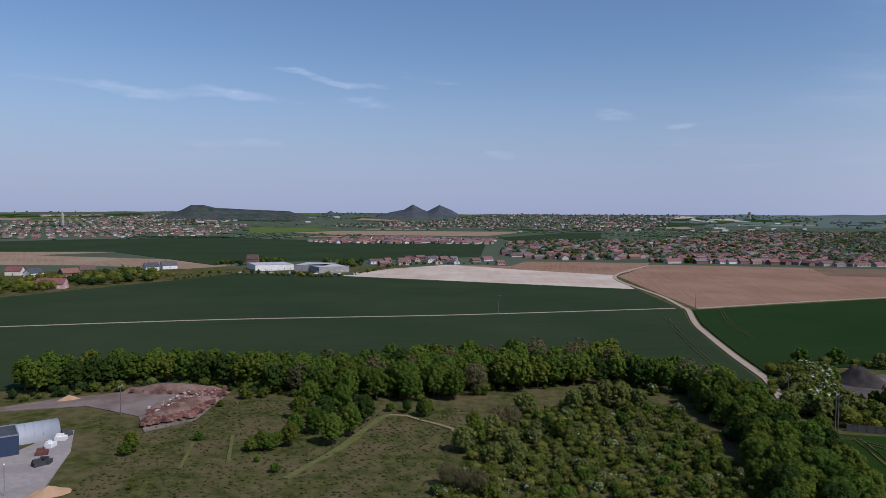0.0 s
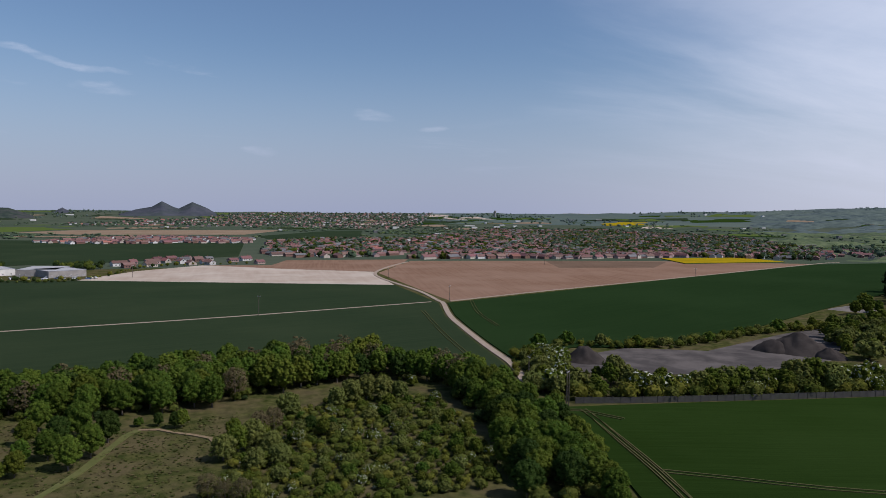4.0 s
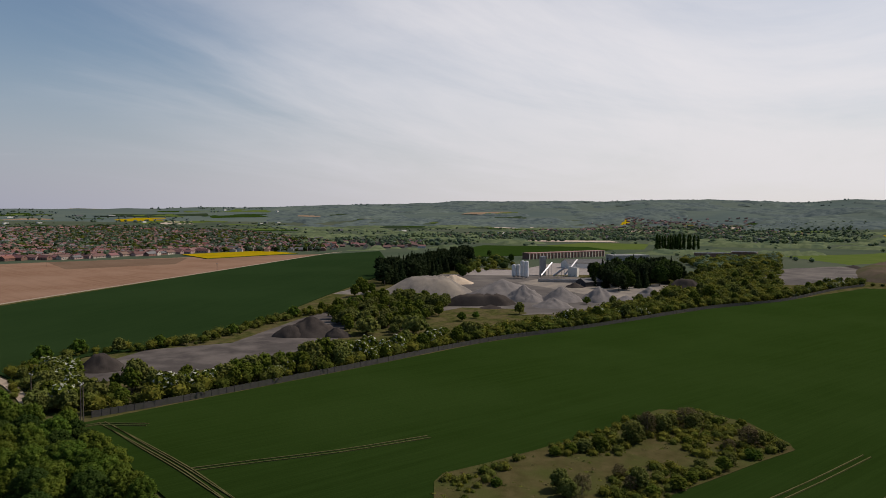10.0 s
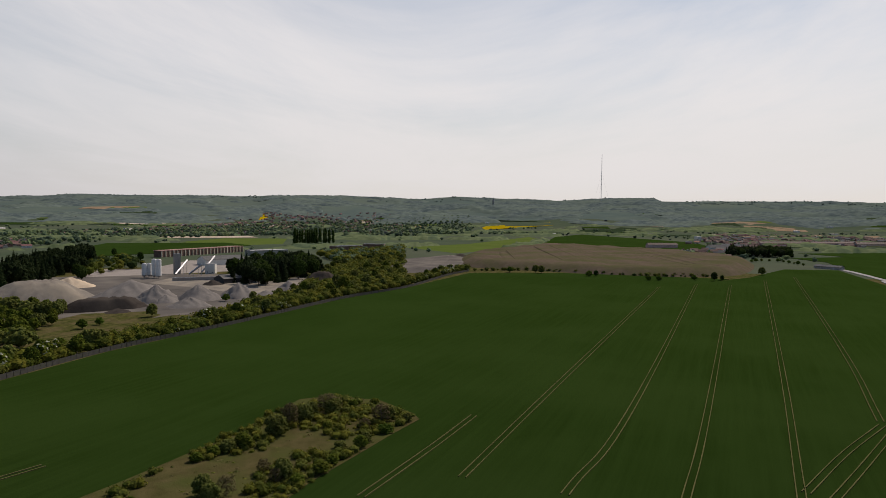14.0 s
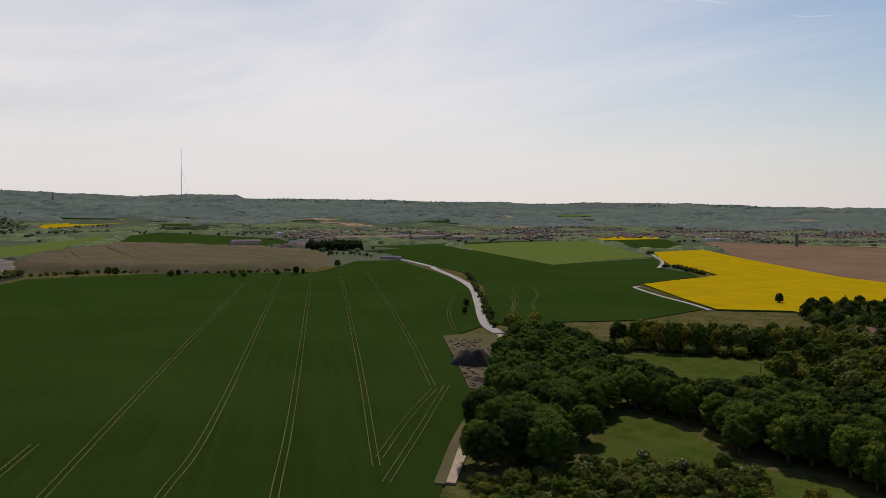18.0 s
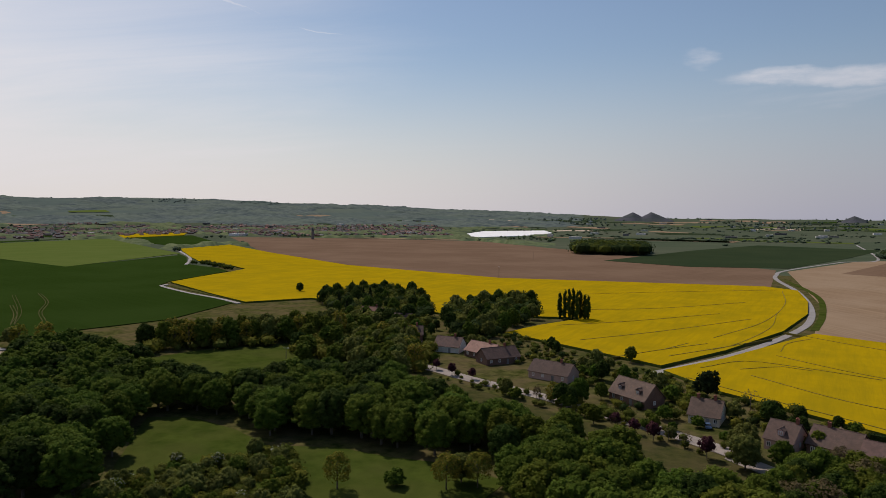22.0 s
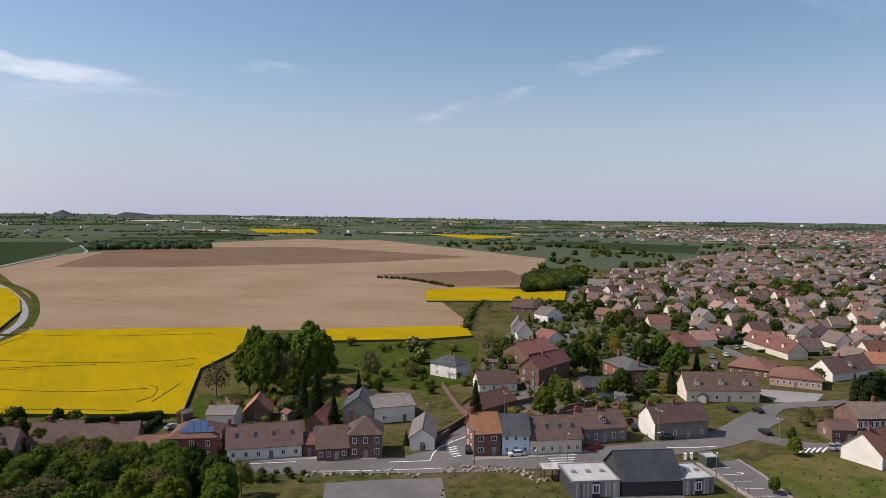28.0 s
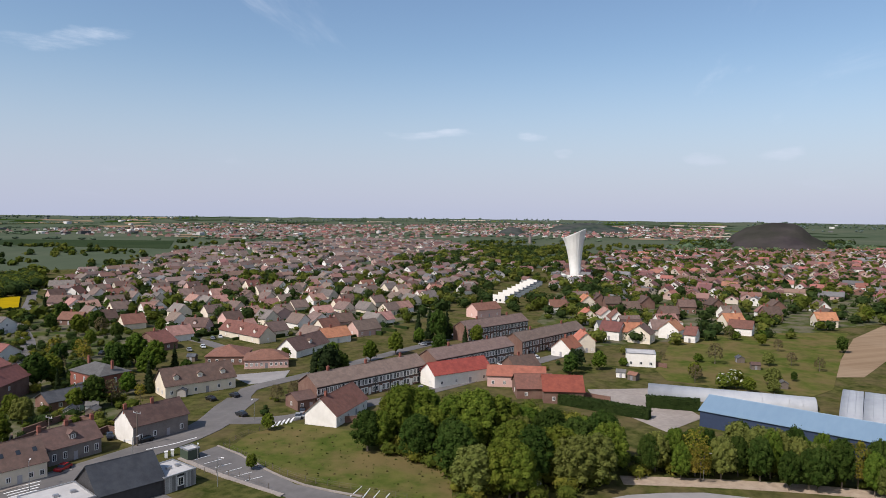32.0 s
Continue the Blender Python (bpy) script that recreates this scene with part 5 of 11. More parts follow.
def gable_roof(L, D, e, rise, o=0.4, along_y=False):
    bm = bmesh.new()
    if along_y:
        k = rise / (L / 2) * o
        slope(bm, (-o, -o, e - k), (-o, D + o, e - k), (L / 2, D + o, e + rise), (L / 2, -o, e + rise))
        slope(bm, (L + o, D + o, e - k), (L + o, -o, e - k), (L / 2, -o, e + rise), (L / 2, D + o, e + rise))
        tube(bm, (L / 2, -o, e + rise + 0.14), (L / 2, D + o, e + rise + 0.14), 0.14, 0.14, 6)
    else:
        k = rise / (D / 2) * o
        slope(bm, (-o, -o, e - k), (L + o, -o, e - k), (L + o, D / 2, e + rise), (-o, D / 2, e + rise))
        slope(bm, (L + o, D + o, e - k), (-o, D + o, e - k), (-o, D / 2, e + rise), (L + o, D / 2, e + rise))
        tube(bm, (-o, D / 2, e + rise + 0.14), (L + o, D / 2, e + rise + 0.14), 0.14, 0.14, 6)
    bmesh.ops.recalc_face_normals(bm, faces=bm.faces[:])
    return bm


def hip_roof(L, D, e, rise, o=0.4):
    bm = bmesh.new()
    if L >= D:
        r0, r1 = (D / 2, D / 2), (L - D / 2, D / 2)
    else:
        r0, r1 = (L / 2, L / 2), (L / 2, D - L / 2)
    c = [bm.verts.new((x, y, e)) for x, y in ((-o, -o), (L + o, -o), (L + o, D + o), (-o, D + o))]
    lo = [bm.verts.new((v.co.x, v.co.y, e - 0.18)) for v in c]
    a, b = bm.verts.new((*r0, e + rise)), bm.verts.new((r1[0] + 0.01, r1[1] + 0.01, e + rise))
    if L >= D:
        fs = ((c[0], c[1], b, a), (c[1], c[2], b), (c[2], c[3], a, b), (c[3], c[0], a))
    else:
        fs = ((c[0], c[1], a), (c[1], c[2], b, a), (c[2], c[3], b), (c[3], c[0], a, b))
    for f in fs:
        bm.faces.new(f)
    for i in range(4):
        bm.faces.new((lo[i], lo[(i + 1) % 4], c[(i + 1) % 4], c[i]))
    bm.faces.new(lo[::-1])
    bmesh.ops.recalc_face_normals(bm, faces=bm.faces[:])
    return bm


def chimney_bm(h=1.3):
    bm = bmesh.new()
    box(bm, -0.4, -0.3, -1.2, 0.4, 0.3, h)
    box(bm, -0.47, -0.37, h, 0.47, 0.37, h + 0.12)
    tube(bm, (-0.18, 0, h + 0.12), (-0.18, 0, h + 0.45), 0.11, 0.1, 8)
    tube(bm, (0.18, 0, h + 0.12), (0.18, 0, h + 0.45), 0.11, 0.1, 8)
    return bm


CHIM = mesh_of("chimney", chimney_bm(), W_REDBRICK)


def frame_at(a, b):
    """A thing's local frame: x from a to b, y away from the camera's side."""
    d = Vector((b[0] - a[0], b[1] - a[1]))
    L = d.length
    d.normalize()
    n = Vector((-d.y, d.x))
    if n.dot(Vector(a)) < 0:
        n = -n
    m = Matrix(((d.x, n.x, 0, a[0]), (d.y, n.y, 0, a[1]), (0, 0, 1, land(*a)), (0, 0, 0, 1)))
    if d.x * n.y - d.y * n.x < 0:
        d2 = -d
        m = Matrix(((d2.x, n.x, 0, b[0]), (d2.y, n.y, 0, b[1]), (0, 0, 1, land(*b)), (0, 0, 0, 1)))
    return m, L


def add_window(e, x, y, z, w, h, turn=0, panes=True):
    fr, pn = window_mesh(w, h)
    o = part("window", fr, None, e, loc=pose(x, y, z, 0, 0, turn))
    if panes:
        part("pane", pn, None, o)
    return o


def house(a, b, depth, eaves, rise, wall, roof, label, rows=1, cols=3, hip=False, gable_front=False, chim=(0.2,), dormers=0, lights=0, door=True, name="house", category="house", win=(1.0, 1.25), ends=1, panes=True, group="", wlabel="", doorm=None):
    m, L = frame_at(a, b)
    e = new(name)
    e.matrix_basis = m
    tagged(e, label, category, group)
    D = depth
    part("wall", gable_walls(L, D, eaves, rise * (0.02 if hip else 1), gable_front), wall, e, wlabel)
    part("roof", hip_roof(L, D, eaves, rise) if hip else gable_roof(L, D, eaves, rise, along_y=gable_front), roof, e)
    step = L / max(cols, 1)
    dc = cols // 2 if door else -1
    for r in range(rows):
        z = 0.95 + r * 2.75
        if z + win[1] > eaves + (rise * 0.4 if gable_front else 0.05):
            break
        for c in range(cols):
            x = (c + 0.5) * step
            if r == 0 and c == dc:
                part("door", door_mesh(1.0, 2.1, doorm or M_DOOR), None, e, loc=pose(x, 0, 0))
            else:
                add_window(e, x, 0, z, *win, panes=panes)
    for r in range(rows if ends else 0):
        z = 0.95 + r * 2.75
        if z + win[1] <= eaves + rise * 0.5:
            for x, t in ((0, -90), (L, 90)):
                if D > 5 and ends > 1:
                    add_window(e, x, D * 0.3, z, *win, turn=t, panes=False)
                add_window(e, x, D * (0.7 if ends > 1 else 0.5), z, *win, turn=t, panes=False)
    zr = eaves + rise
    for q in chim:
        part("chimney", CHIM, None, e, loc=pose(q * L, D / 2, zr) if not gable_front else pose(L / 2, q * D, zr))
    for k in range(dormers):
        x = (k + 0.5) * L / dormers
        dm = gable_walls(1.7, 2.4, 1.3, 0.6, True)
        d = part("dormer", dm, wall, e, loc=pose(x - 0.85, D * 0.12, eaves + rise * 0.24))
        part("dormer_roof", gable_roof(1.7, 2.4, 1.3, 0.6, 0.15, True), roof, d)
        add_window(d, 0.85, 0, 0.15, 1.1, 1.1, panes=False)
    for k in range(lights):
        x = (k + 0.5) * L / lights
        bm = bmesh.new()
        box(bm, -0.45, -0.6, 0.02, 0.45, 0.6, 0.1)
        ang = math.degrees(math.atan2(rise, D / 2))
        part("skylight", bm, M_GLASS, e, loc=pose(x, D * 0.25, eaves + rise * 0.5 + 0.16, ang))
    return e


def hall(a, b, depth, height, wall, roofm, label, name="flat_roofed_building", category="building", cols=3, win=(1.2, 1.2), rows=1):
    """A flat-roofed building with a parapet."""
    m, L = frame_at(a, b)
    e = new(name)
    e.matrix_basis = m
    tagged(e, label, category)
    bm = bmesh.new()
    box(bm, 0, 0, -0.3, L, depth, height)
    part("wall", bm, wall, e)
    bm = bmesh.new()
    for x0, y0, x1, y1 in ((-0.1, -0.1, L + 0.1, 0.2), (-0.1, depth - 0.2, L + 0.1, depth + 0.1), (-0.1, 0.2, 0.2, depth - 0.2), (L - 0.2, 0.2, L + 0.1, depth - 0.2)):
        box(bm, x0, y0, height, x1, y1, height + 0.3)
    part("parapet", bm, M_METAL, e)
    bm = bmesh.new()
    box(bm, 0.2, 0.2, height, L - 0.2, depth - 0.2, height + 0.08)
    part("roof", bm, roofm, e)
    for r in range(rows):
        for c in range(cols):
            add_window(e, (c + 0.5) * L / cols, 0, 0.9 + 2.8 * r, *win)
    return e


# ---- houses on the village street ----
house((31.2, -229.5), (19.2, -220.2), 9, 2.8, 4.4, W_BRICK, R_BROWN, "brick chalet house with steep brown tiled roof and dormers", cols=4, dormers=2, chim=())
house((6.1, -211.8), (-2.4, -210.3), 11, 2.7, 3.6, W_CREAM, R_BROWN, "low cream bungalow with brown tiled roof", cols=4, chim=(0.2, 0.75))
house((-13.1, -195.8), (-19.6, -192.8), 10, 3.0, 3.8, W_PINK, R_BROWN, "house with pale gable and brown tiled roof", cols=3, chim=(0.9,), dormers=1)
house((-23.0, -195.8), (-33.3, -190.8), 11, 2.8, 3.6, W_BRICK, R_BROWN, "brick bungalow under a broad brown roof", cols=4, chim=(0.3,))
house((-33.2, -187.6), (-44.9, -182.1), 10, 2.8, 3.4, W_BRICK, R_BROWN, "long brick bungalow with brown tiled roof", cols=4, chim=(0.5,))
house((-42.4, -174.6), (-49.2, -171.1), 9, 2.6, 2.4, W_BRICK, R_RED, "brick annexe under a red roof", name="annexe", cols=2, chim=())
solar_house = house((-48.9, -169.4), (-58.5, -163.4), 11, 5.9, 3.2, W_REDBRICK, R_RED, "two-storey brick house with hipped red roof and solar panels", rows=2, cols=3, hip=True, chim=(0.12,), win=(1.0, 1.6))
house((-60.4, -161.3), (-76.5, -153.8), 10, 3.3, 4.2, W_WHITE, R_BROWN, "long low white house with brown tiled roof and skylights", cols=6, lights=4, chim=(0.02,))
house((-76.9, -154.1), (-79.6, -152.2), 7, 3.0, 1.8, W_BRICK, R_RED, "brick garage with red tiled roof", name="garage", cols=1, chim=())
house((-78.1, -148.9), (-84.8, -145.5), 9, 3.2, 4.0, W_BRICK, R_BROWN, "low brown brick house joined to its neighbour", cols=4, chim=())
house((-85.2, -145.8), (-92.1, -141.4), 9, 5.9, 3.6, W_BRICK, R_BROWN, "two-storey brown brick house with half-hipped roof", rows=2, cols=3, hip=True, chim=(0.05,), win=(1.1, 1.5))
house((-65.0, -188.4), (-71.0, -183.7), 7, 4.6, 1.6, W_WHITE, R_GREY, "white rendered house with grey roof behind the street", rows=2, cols=2, chim=(0.02, 0.95))
house((-76.4, -190.2), (-82.6, -186.6), 8, 3.0, 3.6, W_BRICK, R_ORANGE, "small barn with orange tiled roof", name="barn", category="barn", cols=1, gable_front=True, chim=(), door=False)
house((-85.2, -169.5), (-89.2, -165.3), 12, 3.0, 2.6, W_BRICK, R_ORANGE, "long shed with rusty orange tiled roof", name="shed", category="shed", gable_front=True, cols=1, chim=())
house((-98.3, -171.7), (-105.1, -166.3), 12, 4.6, 3.0, W_CONC, R_SLATE, "open farm shed with dark grey corrugated roof", name="farm_shed", category="shed", gable_front=True, cols=1, chim=(), ends=0)
house((-105.4, -166.2), (-116.6, -161.9), 14, 4.6, 1.4, W_WHITE, R_GREY, "white workshop with grey corrugated roof", name="workshop", category="shed", cols=2, chim=())
house((-100.7, -141.8), (-105.5, -137.8), 15, 3.4, 2.2, W_WHITE, R_GREY, "white garage block with grey corrugated roof", name="garage_block", category="shed", gable_front=True, cols=1, chim=())
house((-110.9, -128.6), (-117.0, -125.5), 9, 5.8, 3.8, W_BRICK, R_ORANGE, "brick corner house with bright orange tiled roof", rows=2, cols=2, chim=(0.05,), win=(1.5, 1.2), ends=2)
house((-117.1, -125.0), (-122.7, -121.0), 9, 5.3, 3.8, W_BLUE, R_SLATE, "pale blue rendered house with black slate roof", rows=2, cols=3, chim=(), win=(1.0, 1.2))
house((-122.9, -120.9), (-134.5, -114.2), 10, 4.0, 4.4, W_CREAM, R_BROWN, "long pale house with brown tiled roof and skylights", cols=6, lights=4, chim=())
dormer_house = house((-140.1, -118.6), (-151.6, -113.3), 9, 4.0, 3.4, W_STONE, R_BROWN, "grey stone house with brown roof and a central gable dormer", cols=5, dormers=1, chim=(0.0, 0.5, 1.0), win=(1.0, 1.7))
house((-158.0, -108.9), (-172.2, -102.0), 9, 4.8, 3.6, W_STONE, R_BROWN, "stone house with white gable end and brown roof", rows=2, cols=4, chim=(0.02, 0.5), win=(1.0, 1.4), ends=0)
m, L = frame_at((-158.0, -108.9), (-172.2, -102.0))
bm = bmesh.new()
for ps in ([(-0.06, -0.02, -0.2), (-0.06, 9.02, -0.2), (-0.06, 9.02, 4.8), (-0.06, 4.5, 8.35), (-0.06, -0.02, 4.8)],):
    f0 = [bm.verts.new(p) for p in ps]
    f1 = [bm.verts.new((0.0, p[1], p[2])) for p in ps]
    bm.faces.new(f0[::-1])
    for i in range(5):
        bm.faces.new((f0[i], f0[(i + 1) % 5], f1[(i + 1) % 5], f1[i]))
gable_skin = new("rendered_gable", mesh_of("rendered_gable", bm, W_WHITE))
gable_skin.matrix_basis = m
tagged(gable_skin, "white rendered gable wall of a stone house", "wall")
house((-152.9, -174.8), (-164.9, -168.9), 9, 2.9, 3.4, W_WHITE, R_BROWN, "white bungalow with brown tiled roof", cols=4, chim=(0.9,))
house((-133.0, -150.8), (-148.5, -152.7), 8, 3.2, 3.0, W_BRICK, R_RED, "brick outbuilding with dark red tiled roof", name="outbuilding", cols=2, chim=())
house((-173.4, -176.7), (-175.1, -168.6), 22, 6.2, 3.4, W_BRICK, R_RED, "tall brick house with its gable to the lane", rows=2, cols=2, gable_front=True, chim=(0.4,))
house((-155.1, -205.4), (-158.1, -193.7), 9, 5.0, 2.6, W_WHITE, R_SLATE, "white house with hipped slate roof in a garden", rows=2, cols=2, hip=True, chim=(0.5,))
house((-231.8, -237.7), (-238.1, -232.7), 11, 3.6, 4.6, W_WHITE, R_GREY, "white gabled house with grey roof", gable_front=True, cols=2, chim=())
house((-241.2, -251.7), (-246.2, -246.9), 12, 3.6, 4.6, W_WHITE, R_GREY, "white gabled house with pale grey roof", gable_front=True, cols=2, chim=())
house((-232.7, -219.2), (-243.6, -217.7), 11, 3.0, 3.4, W_WHITE, R_RED, "white gabled house beside the lane", gable_front=True, cols=2, chim=())
house((-283.1, -266.5), (-295.0, -265.9), 11, 4.6, 3.6, W_WHITE, R_GREY, "white gabled house beside the lane", gable_front=True, cols=1, rows=2, chim=())
house((-198.5, -196.9), (-216.4, -198.2), 14, 4.2, 3.6, W_BRICK, R_RED, "brick house with dark red roofs behind the lane", cols=3, rows=1, chim=(0.5,))
house((-299.8, -313.8), (-310.5, -296.6), 12, 3.0, 4.4, W_BRICK, R_BROWN, "large brown brick house beside the rape field", cols=4, chim=(0.6,))
villa = house((-204.1, -163.9), (-197.2, -147.9), 11, 6.6, 2.6, W_REDBRICK, R_FIBRE, "red brick villa with hipped grey roof and white trim", rows=2, cols=3, hip=True, chim=(0.1, 0.9), win=(1.0, 1.7))
house((-198.8, -148.6), (-207.5, -149.7), 8, 3.4, 0.6, W_REDBRICK, R_SLATE, "low red brick wing of the villa", name="villa_wing", cols=2, chim=())
house((-178.9, -151.0), (-190.9, -145.1), 9, 2.8, 2.2, W_BRICK, R_SLATE, "low shed with a blue-grey slate roof", name="slate_shed", category="shed", cols=2, chim=())
house((-199.9, -126.2), (-218.1, -111.3), 10, 4.0, 4.6, W_CREAM, R_BROWN, "row of three houses with brown roofs and dormers", rows=1, cols=6, dormers=3, chim=(), ends=2, name="row_house")
house((-244.6, -121.3), (-251.3, -106.1), 13, 3.4, 3.0, W_PINK, R_RED, "long low school hall with hipped red roof", hip=True, cols=9, chim=(), name="school_hall", category="building")
house((-248.2, -139.4), (-252.0, -124.9), 16, 3.4, 3.2, W_BRICK, R_RED, "school wing with hipped red roof", hip=True, cols=5, chim=(), name="school_hall", category="building")
house((-182.7, -62.9), (-202.8, -60.0), 10, 3.4, 4.4, W_WHITE, R_RED, "white gabled house with red-brown tiled roof", cols=4, chim=(0.15,), ends=0)
house((-231.7, -44.4), (-249.0, -27.0), 9, 4.6, 3.4, W_WHITE, R_CRIM, "white farm building with bright crimson roof", name="farm_building", category="barn", cols=4, chim=(), ends=2)
house((-238.8, -27.0), (-240.1, -6.9), 9, 4.0, 2.6, W_PINK, R_ORANGE, "long barn with orange tiled roof and red doors", name="barn", category="barn", cols=5, chim=())
house((-224.6, -15.5), (-227.2, -3.7), 12, 3.4, 3.4, W_BRICK, R_RED, "barn with faded red tiled roof", name="barn", category="barn", cols=2, chim=())
house((-221.0, -6.8), (-222.4, 5.9), 14, 4.0, 3.6, W_BRICK, R_CRIM, "barn with dark crimson metal roof", name="barn", category="barn", cols=2, chim=())
house((-240.2, -50.4), (-244.8, -45.7), 10, 2.8, 1.4, W_BRICK, R_FIBRE, "low outbuilding with pale roof", name="outbuilding", cols=1, chim=())


# ---- miners' terraces: long brick rows with white window surrounds ----
def terrace(a, b, depth, eaves, rise, cols):
    m, L = frame_at(a, b)
    e = new("terrace")
    e.matrix_basis = m
    tagged(e, "long two-storey brick terrace with white window surrounds", "terrace", group="brick terraces")
    part("wall", gable_walls(L, depth, eaves, rise), W_BRICK, e)
    part("roof", gable_roof(L, depth, eaves, rise), R_TAUPE, e)
    bm = bmesh.new()
    box(bm, -0.05, -0.12, eaves / 2 - 0.12, L + 0.05, 0.0, eaves / 2 + 0.12)
    box(bm, -0.05, -0.16, eaves - 0.75, L + 0.05, 0.0, eaves - 0.45)
    part("string_course", bm, W_DARK, e)
    n = int(cols)
    for k in range(n):
        x = (k + 0.5) * L / n
        add_window(e, x, -0.02, eaves / 2 + 0.4, 1.5, 2.05, panes=True)
        if k % 3 == 1:
            part("door", door_mesh(1.1, 2.3, M_FRAME), None, e, loc=pose(x, -0.02, 0))
        else:
            add_window(e, x, -0.02, 0.6, 1.5, 2.05, panes=True)
    bm = bmesh.new()
    box(bm, -0.14, -0.2, 0, 0.14, 0.0, eaves - 0.75)
    pil = mesh_of("pilaster", bm, W_DARK)
    for k in range(n // 4):
        part("pilaster", pil, None, e, loc=pose((k + 0.5) * L / (n // 4), 0, 0))
    for k in range(max(2, n // 9)):
        part("chimney", CHIM, None, e, loc=pose((k + 0.5) * L / max(2, n // 9), depth / 2, eaves + rise))
    return e


terrace((-201.7, -75.8), (-241.3, -49.6), 10, 6.2, 3.0, 30)
terrace((-249.8, -47.3), (-285.7, -21.4), 10, 6.2, 3.0, 26)
terrace((-294.6, -18.5), (-336.5, 8.5), 10, 6.2, 3.0, 20)
terrace((-320.4, -45.6), (-355.9, -19.6), 10, 6.2, 3.0, 20)
house((-195.8, -79.7), (-200.4, -75.8), 8, 3.2, 1.6, W_BRICK, R_BROWN, "low brick annexe at the end of a terrace", name="annexe", cols=2, chim=())

# ---- market garden: blue hall, glasshouse, tunnels ----
blue = house((-206.5, 38.2), (-179.5, 87.3), 18, 4.6, 2.6, W_NAVY, R_BLUE, "long navy shed with a pale blue metal roof", name="blue_shed", category="shed", cols=0, door=False, chim=(), ends=0)
M_TUNNEL = mat("polythene_film", (0.33, 0.34, 0.36), (0.27, 0.285, 0.305), 0.3, 0.6, 0.1, 3.0, c3=(0.38, 0.39, 0.4), scale3=0.1, coords="obj", spec=0.25)


def tunnel(a, b, depth, height, label, name="polytunnel", hoops=10):
    m, L = frame_at(a, b)
    e = new(name)
    e.matrix_basis = m
    tagged(e, label, "polytunnel", group="polytunnels")
    N = 14
    bm = bmesh.new()
    rows2 = []
    for x in (0, L):
        rows2.append([bm.verts.new((x, depth / 2 - math.cos(math.pi * i / N) * depth / 2, math.sin(math.pi * i / N) ** 0.8 * height)) for i in range(N + 1)])
    for i in range(N):
        bm.faces.new((rows2[0][i], rows2[0][i + 1], rows2[1][i + 1], rows2[1][i])).smooth = True
    bm.faces.new(rows2[0])
    bm.faces.new(rows2[1][::-1])
    part("film", bm, M_TUNNEL, e)
    for k in range(hoops):
        bm = bmesh.new()
        x = k * L / (hoops - 1)
        P = [(x, depth / 2 - math.cos(math.pi * i / 8) * (depth / 2 + 0.03), math.sin(math.pi * i / 8) ** 0.8 * (height + 0.03)) for i in range(9)]
        for i in range(8):
            tube(bm, P[i], P[i + 1], 0.05, 0.05, 4)
        part("hoop", bm, M_METAL, e)
    return e


tunnel((-237.0, 27.1), (-229.1, 77.1), 9, 3.4, "long pale glasshouse tunnel beside the blue shed", hoops=14)
tunnel((-218.9, 79.5), (-216.7, 85.1), 42, 3.0, "large grey polytunnel of the market garden", hoops=4)
tunnel((-216.6, 85.2), (-213.8, 92.2), 42, 3.0, "large grey polytunnel of the market garden", hoops=4)
hall((-284.1, 23.8), (-283.5, 35.2), 9, 5.2, W_WHITE, M_FLATROOF, "white cubic modern house with flat roof", name="cube_house", category="house", cols=3, rows=1)

# ---- the new hall with black roof on the square ----
house((-120.4, -90.9), (-131.5, -83.6), 12, 3.4, 4.4, W_DARK, R_BLACK, "modern hall with a steep black metal roof", name="community_hall", category="building", cols=0, door=False, chim=(), ends=0)


